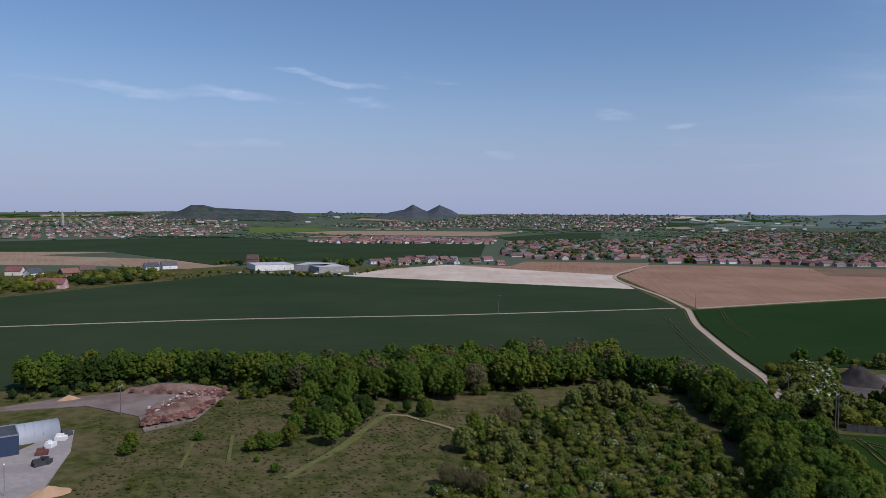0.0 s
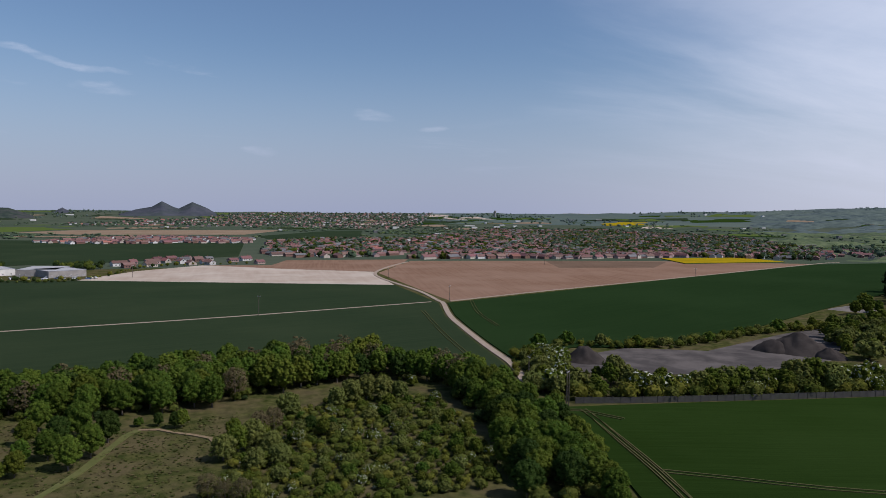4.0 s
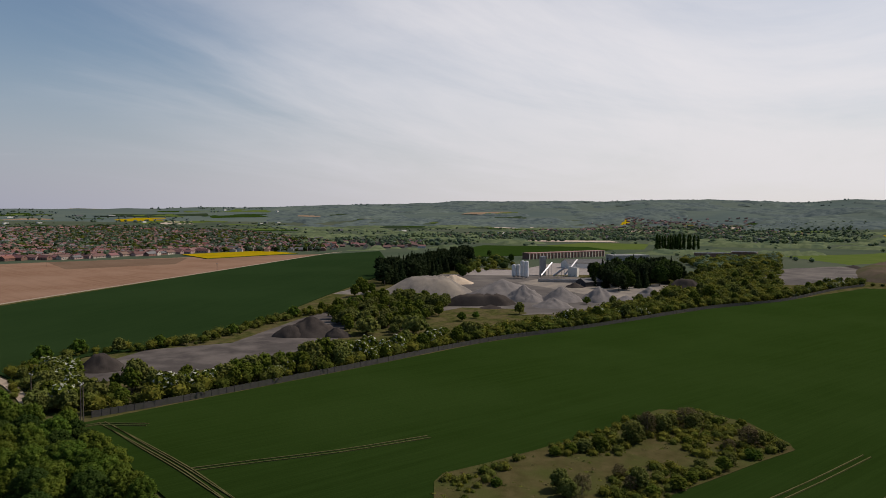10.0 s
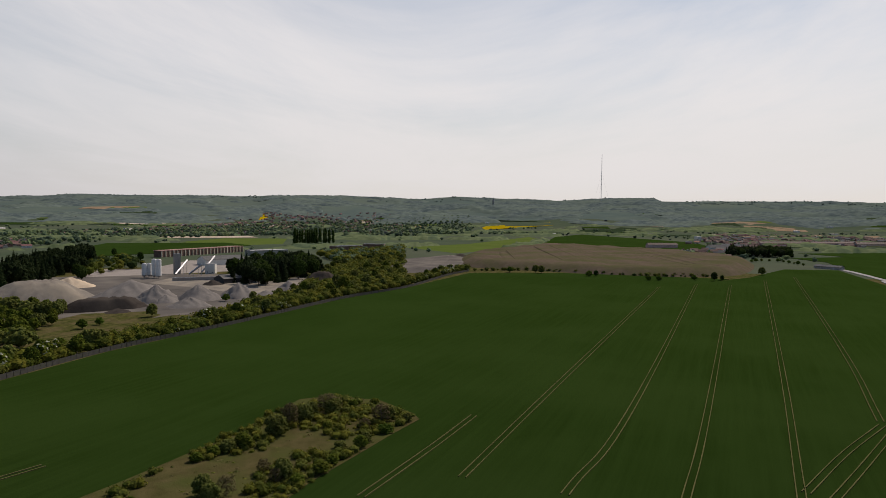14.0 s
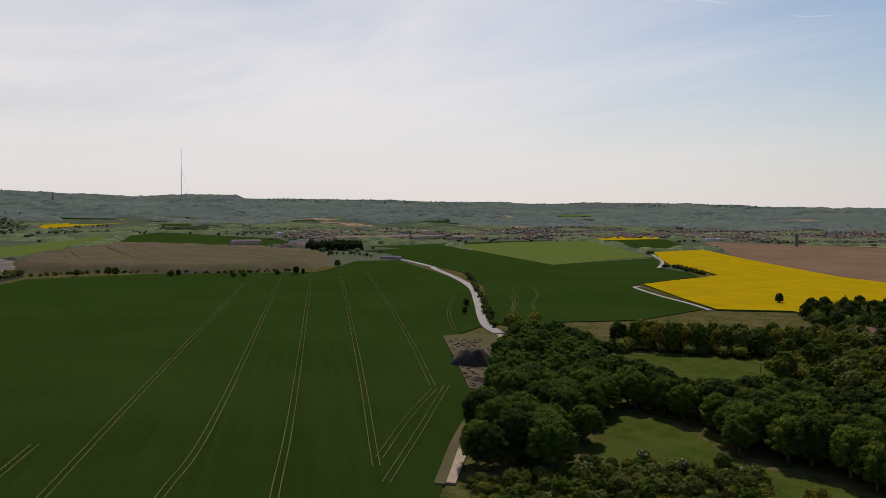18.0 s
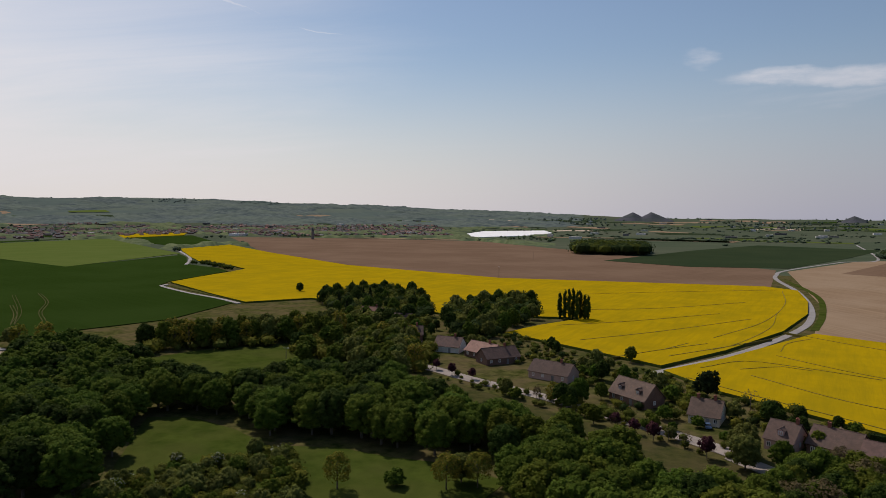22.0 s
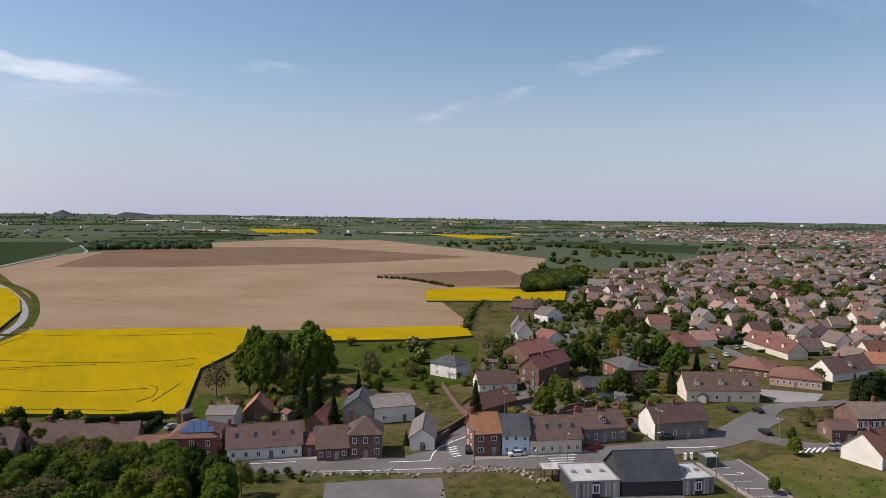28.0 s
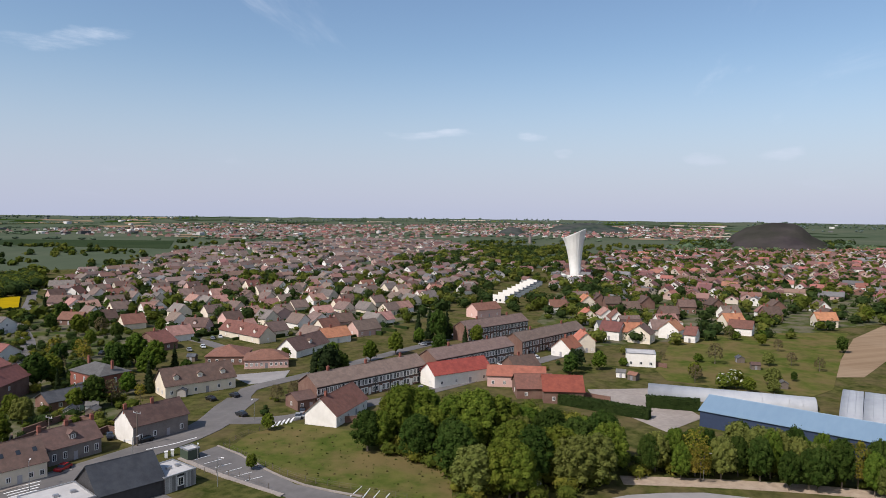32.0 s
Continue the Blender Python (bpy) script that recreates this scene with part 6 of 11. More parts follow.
# ---- thickets, far woods and far settlements: what nobody could count ----
def clumps(name, centres, heights, widths, quads, mats, label, category, choice=None, size=0.17, mixw=0.25, seed=3):
    """Many leafy clumps in one mesh; each stands on the ground, uneven in outline and colour."""
    r = np.random.default_rng(seed)
    n = len(centres)
    if n == 0:
        return None
    C = np.repeat(np.array(centres, float), quads, axis=0)
    H = np.repeat(np.array(heights, float), quads)
    W = np.repeat(np.array(widths, float), quads)
    N = n * quads
    d = r.normal(size=(N, 3))
    d /= np.linalg.norm(d, axis=1)[:, None]
    lump = 1 + 0.28 * np.sin(d[:, 0] * 5 + C[:, 0]) * np.cos(d[:, 1] * 5 + C[:, 1] * 1.3)
    rad = lump * (1 - np.abs(r.normal(0, 0.18, N)))
    c = C + np.stack([d[:, 0] * rad * W / 2, d[:, 1] * rad * W / 2, H * (0.48 + 0.46 * d[:, 2] * rad)], 1)
    s = np.minimum(H, W) * size * r.uniform(0.65, 1.4, N)
    nrm = d + r.normal(0, 0.36, (N, 3)) + np.array([0, 0, 0.3])
    v = sprays(c, nrm, s, r)
    f = np.arange(N * 3).reshape(-1, 3)
    c0, h0, w0 = np.array(centres, float), np.array(heights, float), np.array(widths, float)
    cv, cf = cores(c0 + np.stack([h0 * 0, h0 * 0, h0 * 0.46], 1), w0 * 0.39, h0 * 0.38, len(v))
    me = bpy.data.meshes.new(name)
    me.from_pydata(np.vstack([v, cv]).tolist(), [], np.vstack([f, cf]).tolist())
    for m in mats:
        me.materials.append(m)
    ch = r.integers(0, len(mats), n) if choice is None else np.array(choice)
    idx = np.repeat(ch, quads)
    if F_BLS in mats:
        # blossom only speckles the green of its bush
        green = (idx == mats.index(F_BLS)) & (r.random(N) > 0.4)
        idx = np.where(green, 0, idx)
        ch = np.where(ch == mats.index(F_BLS), 0, ch)
    idx = np.concatenate([idx, np.repeat(ch, 20)])
    me.polygons.foreach_set("material_index", idx.astype(np.int32))
    return tagged(new(name, me), label, category, kind="stuff")


def grid_points(poly, spacing, keep=1.0, jitter=0.4, avoid=(), r=rng):
    xs, ys = [p[0] for p in poly], [p[1] for p in poly]
    out, y, k = [], min(ys), 0
    while y < max(ys):
        x = min(xs) + (spacing / 2 if k % 2 else 0)
        while x < max(xs):
            px, py = x + r.uniform(-jitter, jitter) * spacing, y + r.uniform(-jitter, jitter) * spacing
            if inside(px, py, poly) and r.random() < keep and not any(inside(px, py, a) for a in avoid):
                out.append((px, py, land(px, py)))
            x += spacing
        y += spacing * 0.87
        k += 1
    return out


def line_points(pts, spacing, offs, jitter):
    out, acc = [], 0.0
    line = smooth_line(pts, 1.0)
    for i in range(1, len(line)):
        (ax, ay), (bx, by) = line[i - 1], line[i]
        d = math.hypot(bx - ax, by - ay)
        acc += d
        if acc >= spacing:
            acc = 0.0
            for o in offs:
                x, y = bx - (by - ay) / d * o + rng.uniform(-jitter, jitter), by + (bx - ax) / d * o + rng.uniform(-jitter, jitter)
                out.append((x, y, land(x, y)))
    return out


def thicket(name, pts, hmin, hmax, mats, label, quads=210, size=0.07, wide=1.25, seed=3, weights=None):
    r = np.random.default_rng(seed)
    h = r.uniform(hmin, hmax, len(pts))
    ch = r.choice(len(mats), len(pts), p=weights)
    return clumps(name, pts, h, h * wide * r.uniform(0.8, 1.25, len(pts)), quads, mats, label, "bushes", ch, size, seed=seed)


FM = lambda n, a, b: mat(n, a, b, 0.5, 0.85, island=0.22, spec=0.02, translucent=0.3)
F_GRN = FM("thicket_green", (0.0490, 0.0680, 0.0105), (0.0935, 0.1080, 0.0185))
F_LGT = FM("thicket_fresh", (0.0969, 0.1080, 0.0145), (0.1539, 0.1460, 0.0250))
F_OLV = FM("thicket_olive", (0.0750, 0.0900, 0.0165), (0.1275, 0.1350, 0.0286))
F_TUFT = FM("rough_tufts", (0.045, 0.06, 0.014), (0.08, 0.085, 0.024))
F_TUFT2 = FM("dry_tufts", (0.085, 0.08, 0.03), (0.12, 0.1, 0.045))
F_BLS = FM("thicket_blossom", (0.42, 0.43, 0.33), (0.27, 0.3, 0.17))
F_DRK = FM("thicket_dark", (0.0252, 0.0425, 0.0119), (0.0388, 0.0578, 0.0170))
# Far and ridge foliage: haze painted in as a paler, bluer leaf colour.
F_FAR = FM("hazy_far_leaves", (0.0862, 0.1265, 0.0743), (0.1092, 0.1495, 0.0878))
F_RIDGE = FM("hazy_ridge_leaves", (0.125, 0.165, 0.145), (0.14, 0.18, 0.155))
F_RIDGE2 = FM("hazy_ridge_fresh", (0.14, 0.185, 0.145), (0.155, 0.2, 0.155))
F_FAR2 = FM("hazy_far_fresh", (0.1150, 0.1552, 0.0743), (0.1380, 0.1782, 0.0810))
F_FAR3 = FM("hazy_far_dark", (0.0633, 0.0920, 0.0607), (0.0782, 0.1092, 0.0702))

thicket("scrub_thicket", grid_points([(10.2, 176.2), (20.0, 202.5), (39.4, 217.8), (57.6, 218.3), (72.8, 209.9), (75.0, 190.6), (69.4, 160.6), (67.2, 145.3), (65.4, 137.4), (-4.5, 136.0), (-2.4, 147.4), (2.7, 160.9)], 2.9), 0.9, 2.9, [F_GRN, F_LGT, F_OLV, F_BLS], "dense green scrub with some white hawthorn blossom", seed=4, weights=[0.44, 0.18, 0.33, 0.05], quads=130, size=0.085)
thicket("quarry_hedge", line_points([(115.1, 193.7), (141.3, 186.0), (213.1, 171.9), (290.3, 158.5), (364.4, 131.4), (480.9, 94.8), (561.9, 58.8)] + [(679.2, 29.1), (747.8, 8.2)], 4.2, (3.5, 8.0, 13.0), 2.4), 2.4, 7.0, [F_GRN, F_LGT, F_OLV, F_BLS], "thick hedge with white blossom inside the quarry wall", seed=5, weights=[0.36, 0.28, 0.28, 0.08])
thicket("yard_hedge", line_points([(116.0, 226.7), (132.6, 261.1), (153.2, 279.6), (185.3, 268.7), (213.3, 263.3), (275.5, 280.1), (344.0, 287.3), (404.0, 299.9)], 5.0, (0.0, 4.0), 2.2), 1.6, 5.0, [F_GRN, F_OLV, F_LGT], "uneven green hedge behind the quarry yard", seed=6)
thicket("quarry_scrub", grid_points([(672.3, 156.3), (792.4, 157.4), (1019.3, 163.1), (1007.7, 107.0), (592.8, 62.1), (498.8, 98.4), (448.0, 116.5), (342.1, 138.0), (290.3, 158.5), (319.8, 168.1), (400.7, 151.4), (523.9, 136.5)], 5.0, 0.85), 2.5, 6.5, [F_GRN, F_LGT, F_OLV], "green scrub between quarry and wheat field", seed=7, quads=60, size=0.13)
thicket("island_tufts", grid_points(ISLAND, 2.2, 0.7), 0.2, 0.9, [F_TUFT, F_TUFT2, F_OLV], "tufts of grass and low scrub on the patch", seed=96, quads=24, size=0.2, wide=2.0)
thicket("island_scrub", grid_points([(162.4, 70.1), (189.2, 62.2), (205.0, 58.4), (184.6, 50.9), (168.0, 52.3), (159.1, 65.1)], 2.4, 0.85) + grid_points([(179.1, 54.1), (203.5, 56.2), (218.4, 45.2), (200.5, 17.7), (184.9, 22.5), (175.3, 33.2), (184.6, 44.5)], 2.4, 0.9) + grid_points([(128.9, 47.0), (152.9, 48.9), (166.1, 42.9), (170.2, 29.3), (182.9, 23.0), (149.0, 35.9), (136.7, 40.1)], 2.4, 0.9) + grid_points([(130.7, 82.0), (142.8, 78.1), (157.0, 71.4), (138.0, 71.7), (121.7, 71.3)], 2.4, 0.7), 1.2, 2.9, [F_GRN, F_LGT, F_OLV], "low green scrub in the wheat field", seed=8, weights=[0.22, 0.43, 0.35], quads=120, size=0.09)
thicket("meadow_scrub", grid_points([(128.2, -82.5), (120.4, -104.3), (120.6, -119.2), (109.4, -132.1), (106.7, -140.2), (95.6, -144.5), (82.6, -127.3), (73.7, -109.8), (112.0, -75.7)], 2.8, 0.9), 1.2, 3.6, [F_GRN, F_LGT, F_OLV, F_BLS], "green scrub below the meadow", seed=9, weights=[0.4, 0.28, 0.26, 0.06])
thicket("mound_scrub", line_points([(723.3, 16.6), (743.3, -50.0), (728.5, -93.5), (693.7, -165.9), (698.3, -241.1)], 7.0, (0.0, 4.0), 2.5), 1.5, 4.5, [F_GRN, F_OLV, F_DRK], "scattered bushes at the foot of the spoil mound", seed=10)
thicket("grassland_scrub", grid_points([(-109.9, 210.5), (-82.0, 186.3), (-69.9, 221.7), (-51.5, 221.6), (-23.8, 204.1), (12.2, 214.3), (2.8, 172.6), (-4.5, 137.3), (-77.0, 135.9), (-83.6, 170.5)], 1.5, 0.75), 0.1, 0.42, [F_TUFT, F_TUFT2], "tufts and low scrub on the rough grassland", seed=11, quads=14, size=0.3, wide=3.0)
thicket("hollow_undergrowth", grid_points([(-165.3, -50.2), (-180.1, -45.2), (-176.1, -20.0), (-173.4, -2.5), (-178.1, 9.5), (-159.2, 11.1), (-137.0, -1.8), (-135.9, -19.9), (-157.4, -31.2)], 4.2, 0.8), 2, 5, [F_GRN, F_LGT, F_GRN], "leafy undergrowth below the trees of the hollow", seed=14)
thicket("barn_shrubs", grid_points([(-185.7, -54.8), (-198.1, -49.8), (-215.9, -35.6), (-213.3, -17.3), (-203.2, 0.1), (-191.9, 9.3), (-177.9, 8.7), (-176.1, -20.0), (-177.8, -44.6)], 5.0, 0.7), 2, 5.5, [F_GRN, F_LGT, F_OLV], "shrubs between the barns and the hollow", seed=29)
thicket("shed_undergrowth", line_points([(-161.1, 11.9), (-169.4, 39.5), (-165.7, 70.4), (-159.9, 82.3)], 3.5, (0.0, 4.0, 8.0), 1.5), 1.5, 4.5, [F_GRN, F_LGT, F_GRN], "undergrowth below the trees by the blue shed", seed=15)
thicket("street_verge_scrub", line_points([(96.8, -236.1), (61.7, -218.7), (21.9, -199.3), (-3.6, -182.6), (-9.2, -179.5)], 4.0, (0.0, 5.0), 2.0), 1.0, 2.6, [F_GRN, F_LGT, F_OLV], "bushes along the village street", seed=12)
thicket("roadside_scrub", line_points([(577.6, -378.4), (417.9, -286.1), (326.3, -231.3), (293.7, -211.8)], 5.0, (-5.0,), 1.5), 2.0, 4.5, [F_GRN, F_DRK], "bushes beside the country road", seed=13)

thicket("hedgerow_undergrowth", grid_points([(84.2, 222.2), (99.6, 215.7), (94.6, 185.9), (92.2, 163.4), (87.4, 134.4), (84.9, 123.9), (65.0, 125.3), (68.4, 145.3), (72.7, 162.5), (77.7, 185.8), (79.9, 215.1)], 4.4, 0.9), 2.0, 5.0, [F_GRN, F_DRK, F_OLV], "leafy undergrowth filling the hedgerow", seed=17, weights=[0.5, 0.25, 0.25])
thicket("belt_undergrowth", grid_points([(-56.2, 225.7), (-32.7, 218.1), (-14.7, 218.7), (3.5, 222.0), (14.6, 223.8), (32.7, 234.6), (54.0, 243.2), (68.4, 237.3), (78.5, 226.5), (82.2, 207.2), (95.7, 203.6), (94.6, 225.3), (85.2, 246.9), (70.0, 267.1), (55.9, 273.4), (31.4, 275.8), (10.7, 269.0), (-19.8, 260.9), (-45.6, 249.3), (-61.9, 240.9)], 6.5, 0.9), 1.6, 4.0, [F_GRN, F_DRK, F_OLV], "undergrowth below the wood belt", seed=18, quads=120, size=0.09)
thicket("belt_undergrowth", line_points([(-137.0, 214.8), (-127.6, 223.3), (-114.1, 229.6), (-100.4, 233.1), (-85.5, 234.4), (-69.5, 232.6), (-53.0, 227.9)], 4.0, (-2.0, 3.0), 1.5), 1.6, 4.0, [F_GRN, F_DRK, F_OLV], "undergrowth below the wood belt", seed=19, quads=120, size=0.09)
thicket("clearing_edge", grid_points([(222.6, -223.4), (190.4, -253.6), (165.5, -284.7), (183.5, -318.3), (215.9, -287.5), (252.3, -253.1)], 6.0, 0.85), 3.0, 7.5, [F_LGT, F_OLV, F_GRN], "leafy edge of the clearing", seed=19, quads=110, size=0.1)
thicket("house_trees", grid_points([(181.7, -264.6), (191.0, -306.8), (174.5, -343.1), (147.1, -339.0), (107.6, -272.9), (101.5, -239.6), (128.9, -233.5), (156.1, -239.1)], 5.5, 0.75), 2.5, 6, [F_GRN, F_OLV, F_LGT], "shrubs and young trees beside the houses", seed=28, quads=110, size=0.1)
thicket("house_trees", grid_points([(253.9, -407.6), (264.1, -486.0), (216.5, -483.8), (165.6, -403.7), (130.1, -303.5), (160.7, -324.6), (189.5, -336.4)], 7.0, 0.8), 4, 9, [F_DRK, F_GRN, F_OLV], "trees crowding the houses by the rape", seed=20, quads=110, size=0.1)
thicket("house_trees", grid_points([(151.3, -386.4), (154.1, -457.3), (118.9, -478.6), (95.6, -392.4), (101.3, -317.9), (117.4, -307.0)], 7.0, 0.8), 4, 8.5, [F_DRK, F_GRN, F_OLV], "trees crowding the houses by the rape", seed=21, quads=110, size=0.1)

# far woods and hedges over the plain and the ridges
FIELDS = [o for o in bpy.data.objects if o.name.startswith("field_")]
FPOLY = []
for o in FIELDS:
    vs = [v.co for v in o.data.vertices][:len(o.data.vertices) // 2]
    FPOLY.append([(v.x, v.y) for v in vs])
OPEN = FPOLY + [[(807.7, 114.2), (1273.5, 14.8), (962.3, -371.1), (710.6, -284.3), (685.6, 7.5)], [(418.6, 327.0), (775.0, 175.1), (373.8, 134.9), (288.1, 179.1)], [(714.9, -1972.0), (781.7, -2381.0), (600.1, -2560.3), (515.8, -2329.0), (514.2, -1962.0), (589.5, -1748.0)]]


def free(x, y):
    return not any(inside(x, y, p) for p in OPEN)


def far_wood(name, az0, az1, r0, r1, tries, thr, label, mats, hmin, hmax, seed, quads=7, scale=1.0, size=0.3, spread=(0.8, 1.5)):
    r = np.random.default_rng(seed)
    pts, hs = [], []
    for _ in range(tries):
        az, q = radians(r.uniform(az0, az1)), math.sqrt(r.uniform(r0 * r0, r1 * r1))
        x, y = q * math.sin(az), q * math.cos(az)
        n = noise.noise((x / 260 * scale, y / 260 * scale, seed)) + 0.35 * noise.noise((x / 70, y / 70, seed + 5))
        if n > thr and free(x, y):
            pts.append((x, y, land(x, y) - 0.5))
            hs.append(r.uniform(hmin, hmax))
    hs = np.array(hs)
    return clumps(name, pts, hs, hs * r.uniform(*spread, len(pts)), quads, mats, label, "woods", size=size, seed=seed)


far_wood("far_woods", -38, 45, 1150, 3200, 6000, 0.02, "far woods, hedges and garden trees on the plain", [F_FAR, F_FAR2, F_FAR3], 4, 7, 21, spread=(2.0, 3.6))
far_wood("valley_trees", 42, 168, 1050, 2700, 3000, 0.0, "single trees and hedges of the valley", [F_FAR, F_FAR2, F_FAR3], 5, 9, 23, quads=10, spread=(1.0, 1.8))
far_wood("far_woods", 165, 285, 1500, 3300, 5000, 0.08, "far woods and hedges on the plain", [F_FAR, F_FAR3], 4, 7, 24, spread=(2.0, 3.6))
def canopy(name, az0, az1, step, radii, thr, scale, height, mats, label, seed):
    """Closed woods far off: one bumpy roof of crowns over the land, with clearings and sloping edges."""
    A = np.radians(np.arange(az0, az1, step))
    boxes = [(min(q[0] for q in p), max(q[0] for q in p), min(q[1] for q in p), max(q[1] for q in p), p) for p in OPEN]
    V, on = [], []
    for i, r in enumerate(radii):
        for j, a in enumerate(A):
            x, y = r * math.sin(a), r * math.cos(a)
            inner = min(i / 3, (len(radii) - 1 - i) / 3, j / 14, (len(A) - 1 - j) / 14, 1.0)
            n = noise.noise((x / scale, y / scale, seed)) + 0.4 * noise.noise((x / scale * 4, y / scale * 4, seed + 5))
            ok = n > thr and inner > 0 and not any(b[0] < x < b[1] and b[2] < y < b[3] and inside(x, y, b[4]) for b in boxes)
            top = height * (0.75 + 0.5 * noise.noise((x / 17, y / 17, seed)) + 0.45 * noise.noise((x / 60, y / 60, seed + 2)))
            top = 0.6 + top * inner * min(1.0, 0.25 + (n - thr) / 0.12)
            V.append((x, y, land(x, y) + (top if ok else -0.6)))
            on.append(ok)
    n, F, M = len(A), [], []
    for i in range(len(radii) - 1):
        for j in range(n - 1):
            c = (i * n + j, i * n + j + 1, (i + 1) * n + j + 1, (i + 1) * n + j)
            if any(on[k] for k in c):
                F.append(c[::-1])
                M.append(int(2.99 * (0.5 + 0.5 * noise.noise((V[c[0]][0] / 45, V[c[0]][1] / 45, seed + 9)))) % len(mats))
    me = bpy.data.meshes.new(name)
    me.from_pydata(V, [], F)
    for m in mats:
        me.materials.append(m)
    me.polygons.foreach_set("material_index", np.array(M, np.int32))
    me.polygons.foreach_set("use_smooth", np.ones(len(F), bool))
    return tagged(new(name, me), label, "woods", kind="stuff")


# The ridge crowns carry a blue-grey haze tint in their colour.
C_RIDGE = mat("hazy_ridge_canopy", (0.056, 0.076, 0.078), (0.112, 0.138, 0.128), 0.03, 0.95, 0, c3=(0.13, 0.16, 0.12), scale3=0.005, amount3=0.5, spec=0.0, contrast=0.13)
C_VALE = mat("valley_canopy", (0.05, 0.075, 0.045), (0.1, 0.13, 0.072), 0.05, 0.95, 0, c3=(0.115, 0.14, 0.075), scale3=0.01, amount3=0.5, spec=0.0, contrast=0.13)
C_VALE2 = mat("valley_canopy_fresh", (0.075, 0.1, 0.05), (0.13, 0.155, 0.08), 0.05, 0.95, 0, spec=0.0, contrast=0.13)
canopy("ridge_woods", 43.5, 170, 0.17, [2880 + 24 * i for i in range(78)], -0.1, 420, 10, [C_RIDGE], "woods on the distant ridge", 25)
canopy("valley_woods", 42, 168, 0.26, [1150 + 15 * i for i in range(116)], 0.2, 190, 7, [C_VALE, C_VALE2, C_VALE], "woods and hedges of the valley", 22)
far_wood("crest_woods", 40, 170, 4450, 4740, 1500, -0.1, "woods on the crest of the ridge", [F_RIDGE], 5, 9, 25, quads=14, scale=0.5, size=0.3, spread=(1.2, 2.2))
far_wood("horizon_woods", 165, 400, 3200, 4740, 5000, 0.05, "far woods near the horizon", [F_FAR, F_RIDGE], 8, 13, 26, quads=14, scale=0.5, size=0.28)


def far_houses(name, poly, spacing, turn, walls, roofs, label, keep=0.9, seed=1, size=(8, 17), eaves=(2.5, 3.8), rweights=None, windows=True, avoid=()):
    """A quarter of small gabled houses in one mesh, with their windows and chimneys."""
    r = np.random.default_rng(seed)
    P = grid_points(poly, spacing, keep, 0.22, avoid, r)
    V, F, M = [], [], []
    nw = len(walls)
    for x, y, z in P:
        L, D, e = r.uniform(*size), r.uniform(7.5, 9.5), r.uniform(*eaves)
        k = r.uniform(2.0, 3.3)
        a = radians(turn + r.choice([0, 90, 0, 0]) + r.uniform(-6, 6))
        ca, sa_ = math.cos(a), math.sin(a)
        wm, rm = int(r.integers(nw)), nw + int(r.choice(len(roofs), p=rweights))

        def put(pts, faces, mi):
            b = len(V)
            V.extend((x + ca * p[0] - sa_ * p[1], y + sa_ * p[0] + ca * p[1], z + p[2]) for p in pts)
            F.extend([tuple(b + i for i in f) for f in faces])
            M.extend([mi] * len(faces))

        l, d = L / 2, D / 2
        put([(-l, -d, -1), (l, -d, -1), (l, d, -1), (-l, d, -1), (-l, -d, e), (l, -d, e), (l, d, e), (-l, d, e), (-l, 0, e + k), (l, 0, e + k)], [(0, 1, 5, 4), (2, 3, 7, 6), (1, 2, 6, 9, 5), (3, 0, 4, 8, 7)], wm)
        o, q = 0.35, k / d * 0.35
        put([(-l - o, -d - o, e - q + 0.1), (l + o, -d - o, e - q + 0.1), (l + o, 0, e + k + 0.1), (-l - o, 0, e + k + 0.1), (l + o, d + o, e - q + 0.1), (-l - o, d + o, e - q + 0.1), (-l - o, -d - o, e - q - 0.1), (l + o, -d - o, e - q - 0.1), (l + o, d + o, e - q - 0.1), (-l - o, d + o, e - q - 0.1), (l + o, 0, e + k - 0.1), (-l - o, 0, e + k - 0.1)], [(0, 1, 2, 3), (3, 2, 4, 5), (0, 6, 7, 1), (4, 8, 9, 5), (1, 7, 10, 2), (2, 10, 8, 4), (3, 11, 6, 0), (5, 9, 11, 3)], rm)
        cx = r.uniform(-0.7, 0.7) * l
        put([(cx - 0.4, -0.3, e + k - 1), (cx + 0.4, -0.3, e + k - 1), (cx + 0.4, 0.3, e + k - 1), (cx - 0.4, 0.3, e + k - 1), (cx - 0.4, -0.3, e + k + 1), (cx + 0.4, -0.3, e + k + 1), (cx + 0.4, 0.3, e + k + 1), (cx - 0.4, 0.3, e + k + 1)], [(0, 1, 5, 4), (1, 2, 6, 5), (2, 3, 7, 6), (3, 0, 4, 7), (4, 5, 6, 7)], nw + len(roofs))
        if windows:
            for s in (-1, 1):
                for wx in (-0.6, -0.15, 0.35, 0.7):
                    w0, yy = wx * l, s * (d + 0.05)
                    put([(w0 - 0.6, yy, 0.9), (w0 + 0.6, yy, 0.9), (w0 + 0.6, yy, 2.2), (w0 - 0.6, yy, 2.2)], [(0, 1, 2, 3)], nw + len(roofs) + 1)
                xx = s * (l + 0.05)
                put([(xx, -0.7, e - 0.3), (xx, 0.7, e - 0.3), (xx, 0.7, e + 1.0), (xx, -0.7, e + 1.0)], [(0, 1, 2, 3)], nw + len(roofs) + 1)
    me = bpy.data.meshes.new(name)
    me.from_pydata(V, [], F)
    for m in list(walls) + list(roofs) + [W_REDBRICK, M_GLASS]:
        me.materials.append(m)
    me.polygons.foreach_set("material_index", np.array(M, np.int32))
    return tagged(new(name, me), label, "houses", kind="stuff")


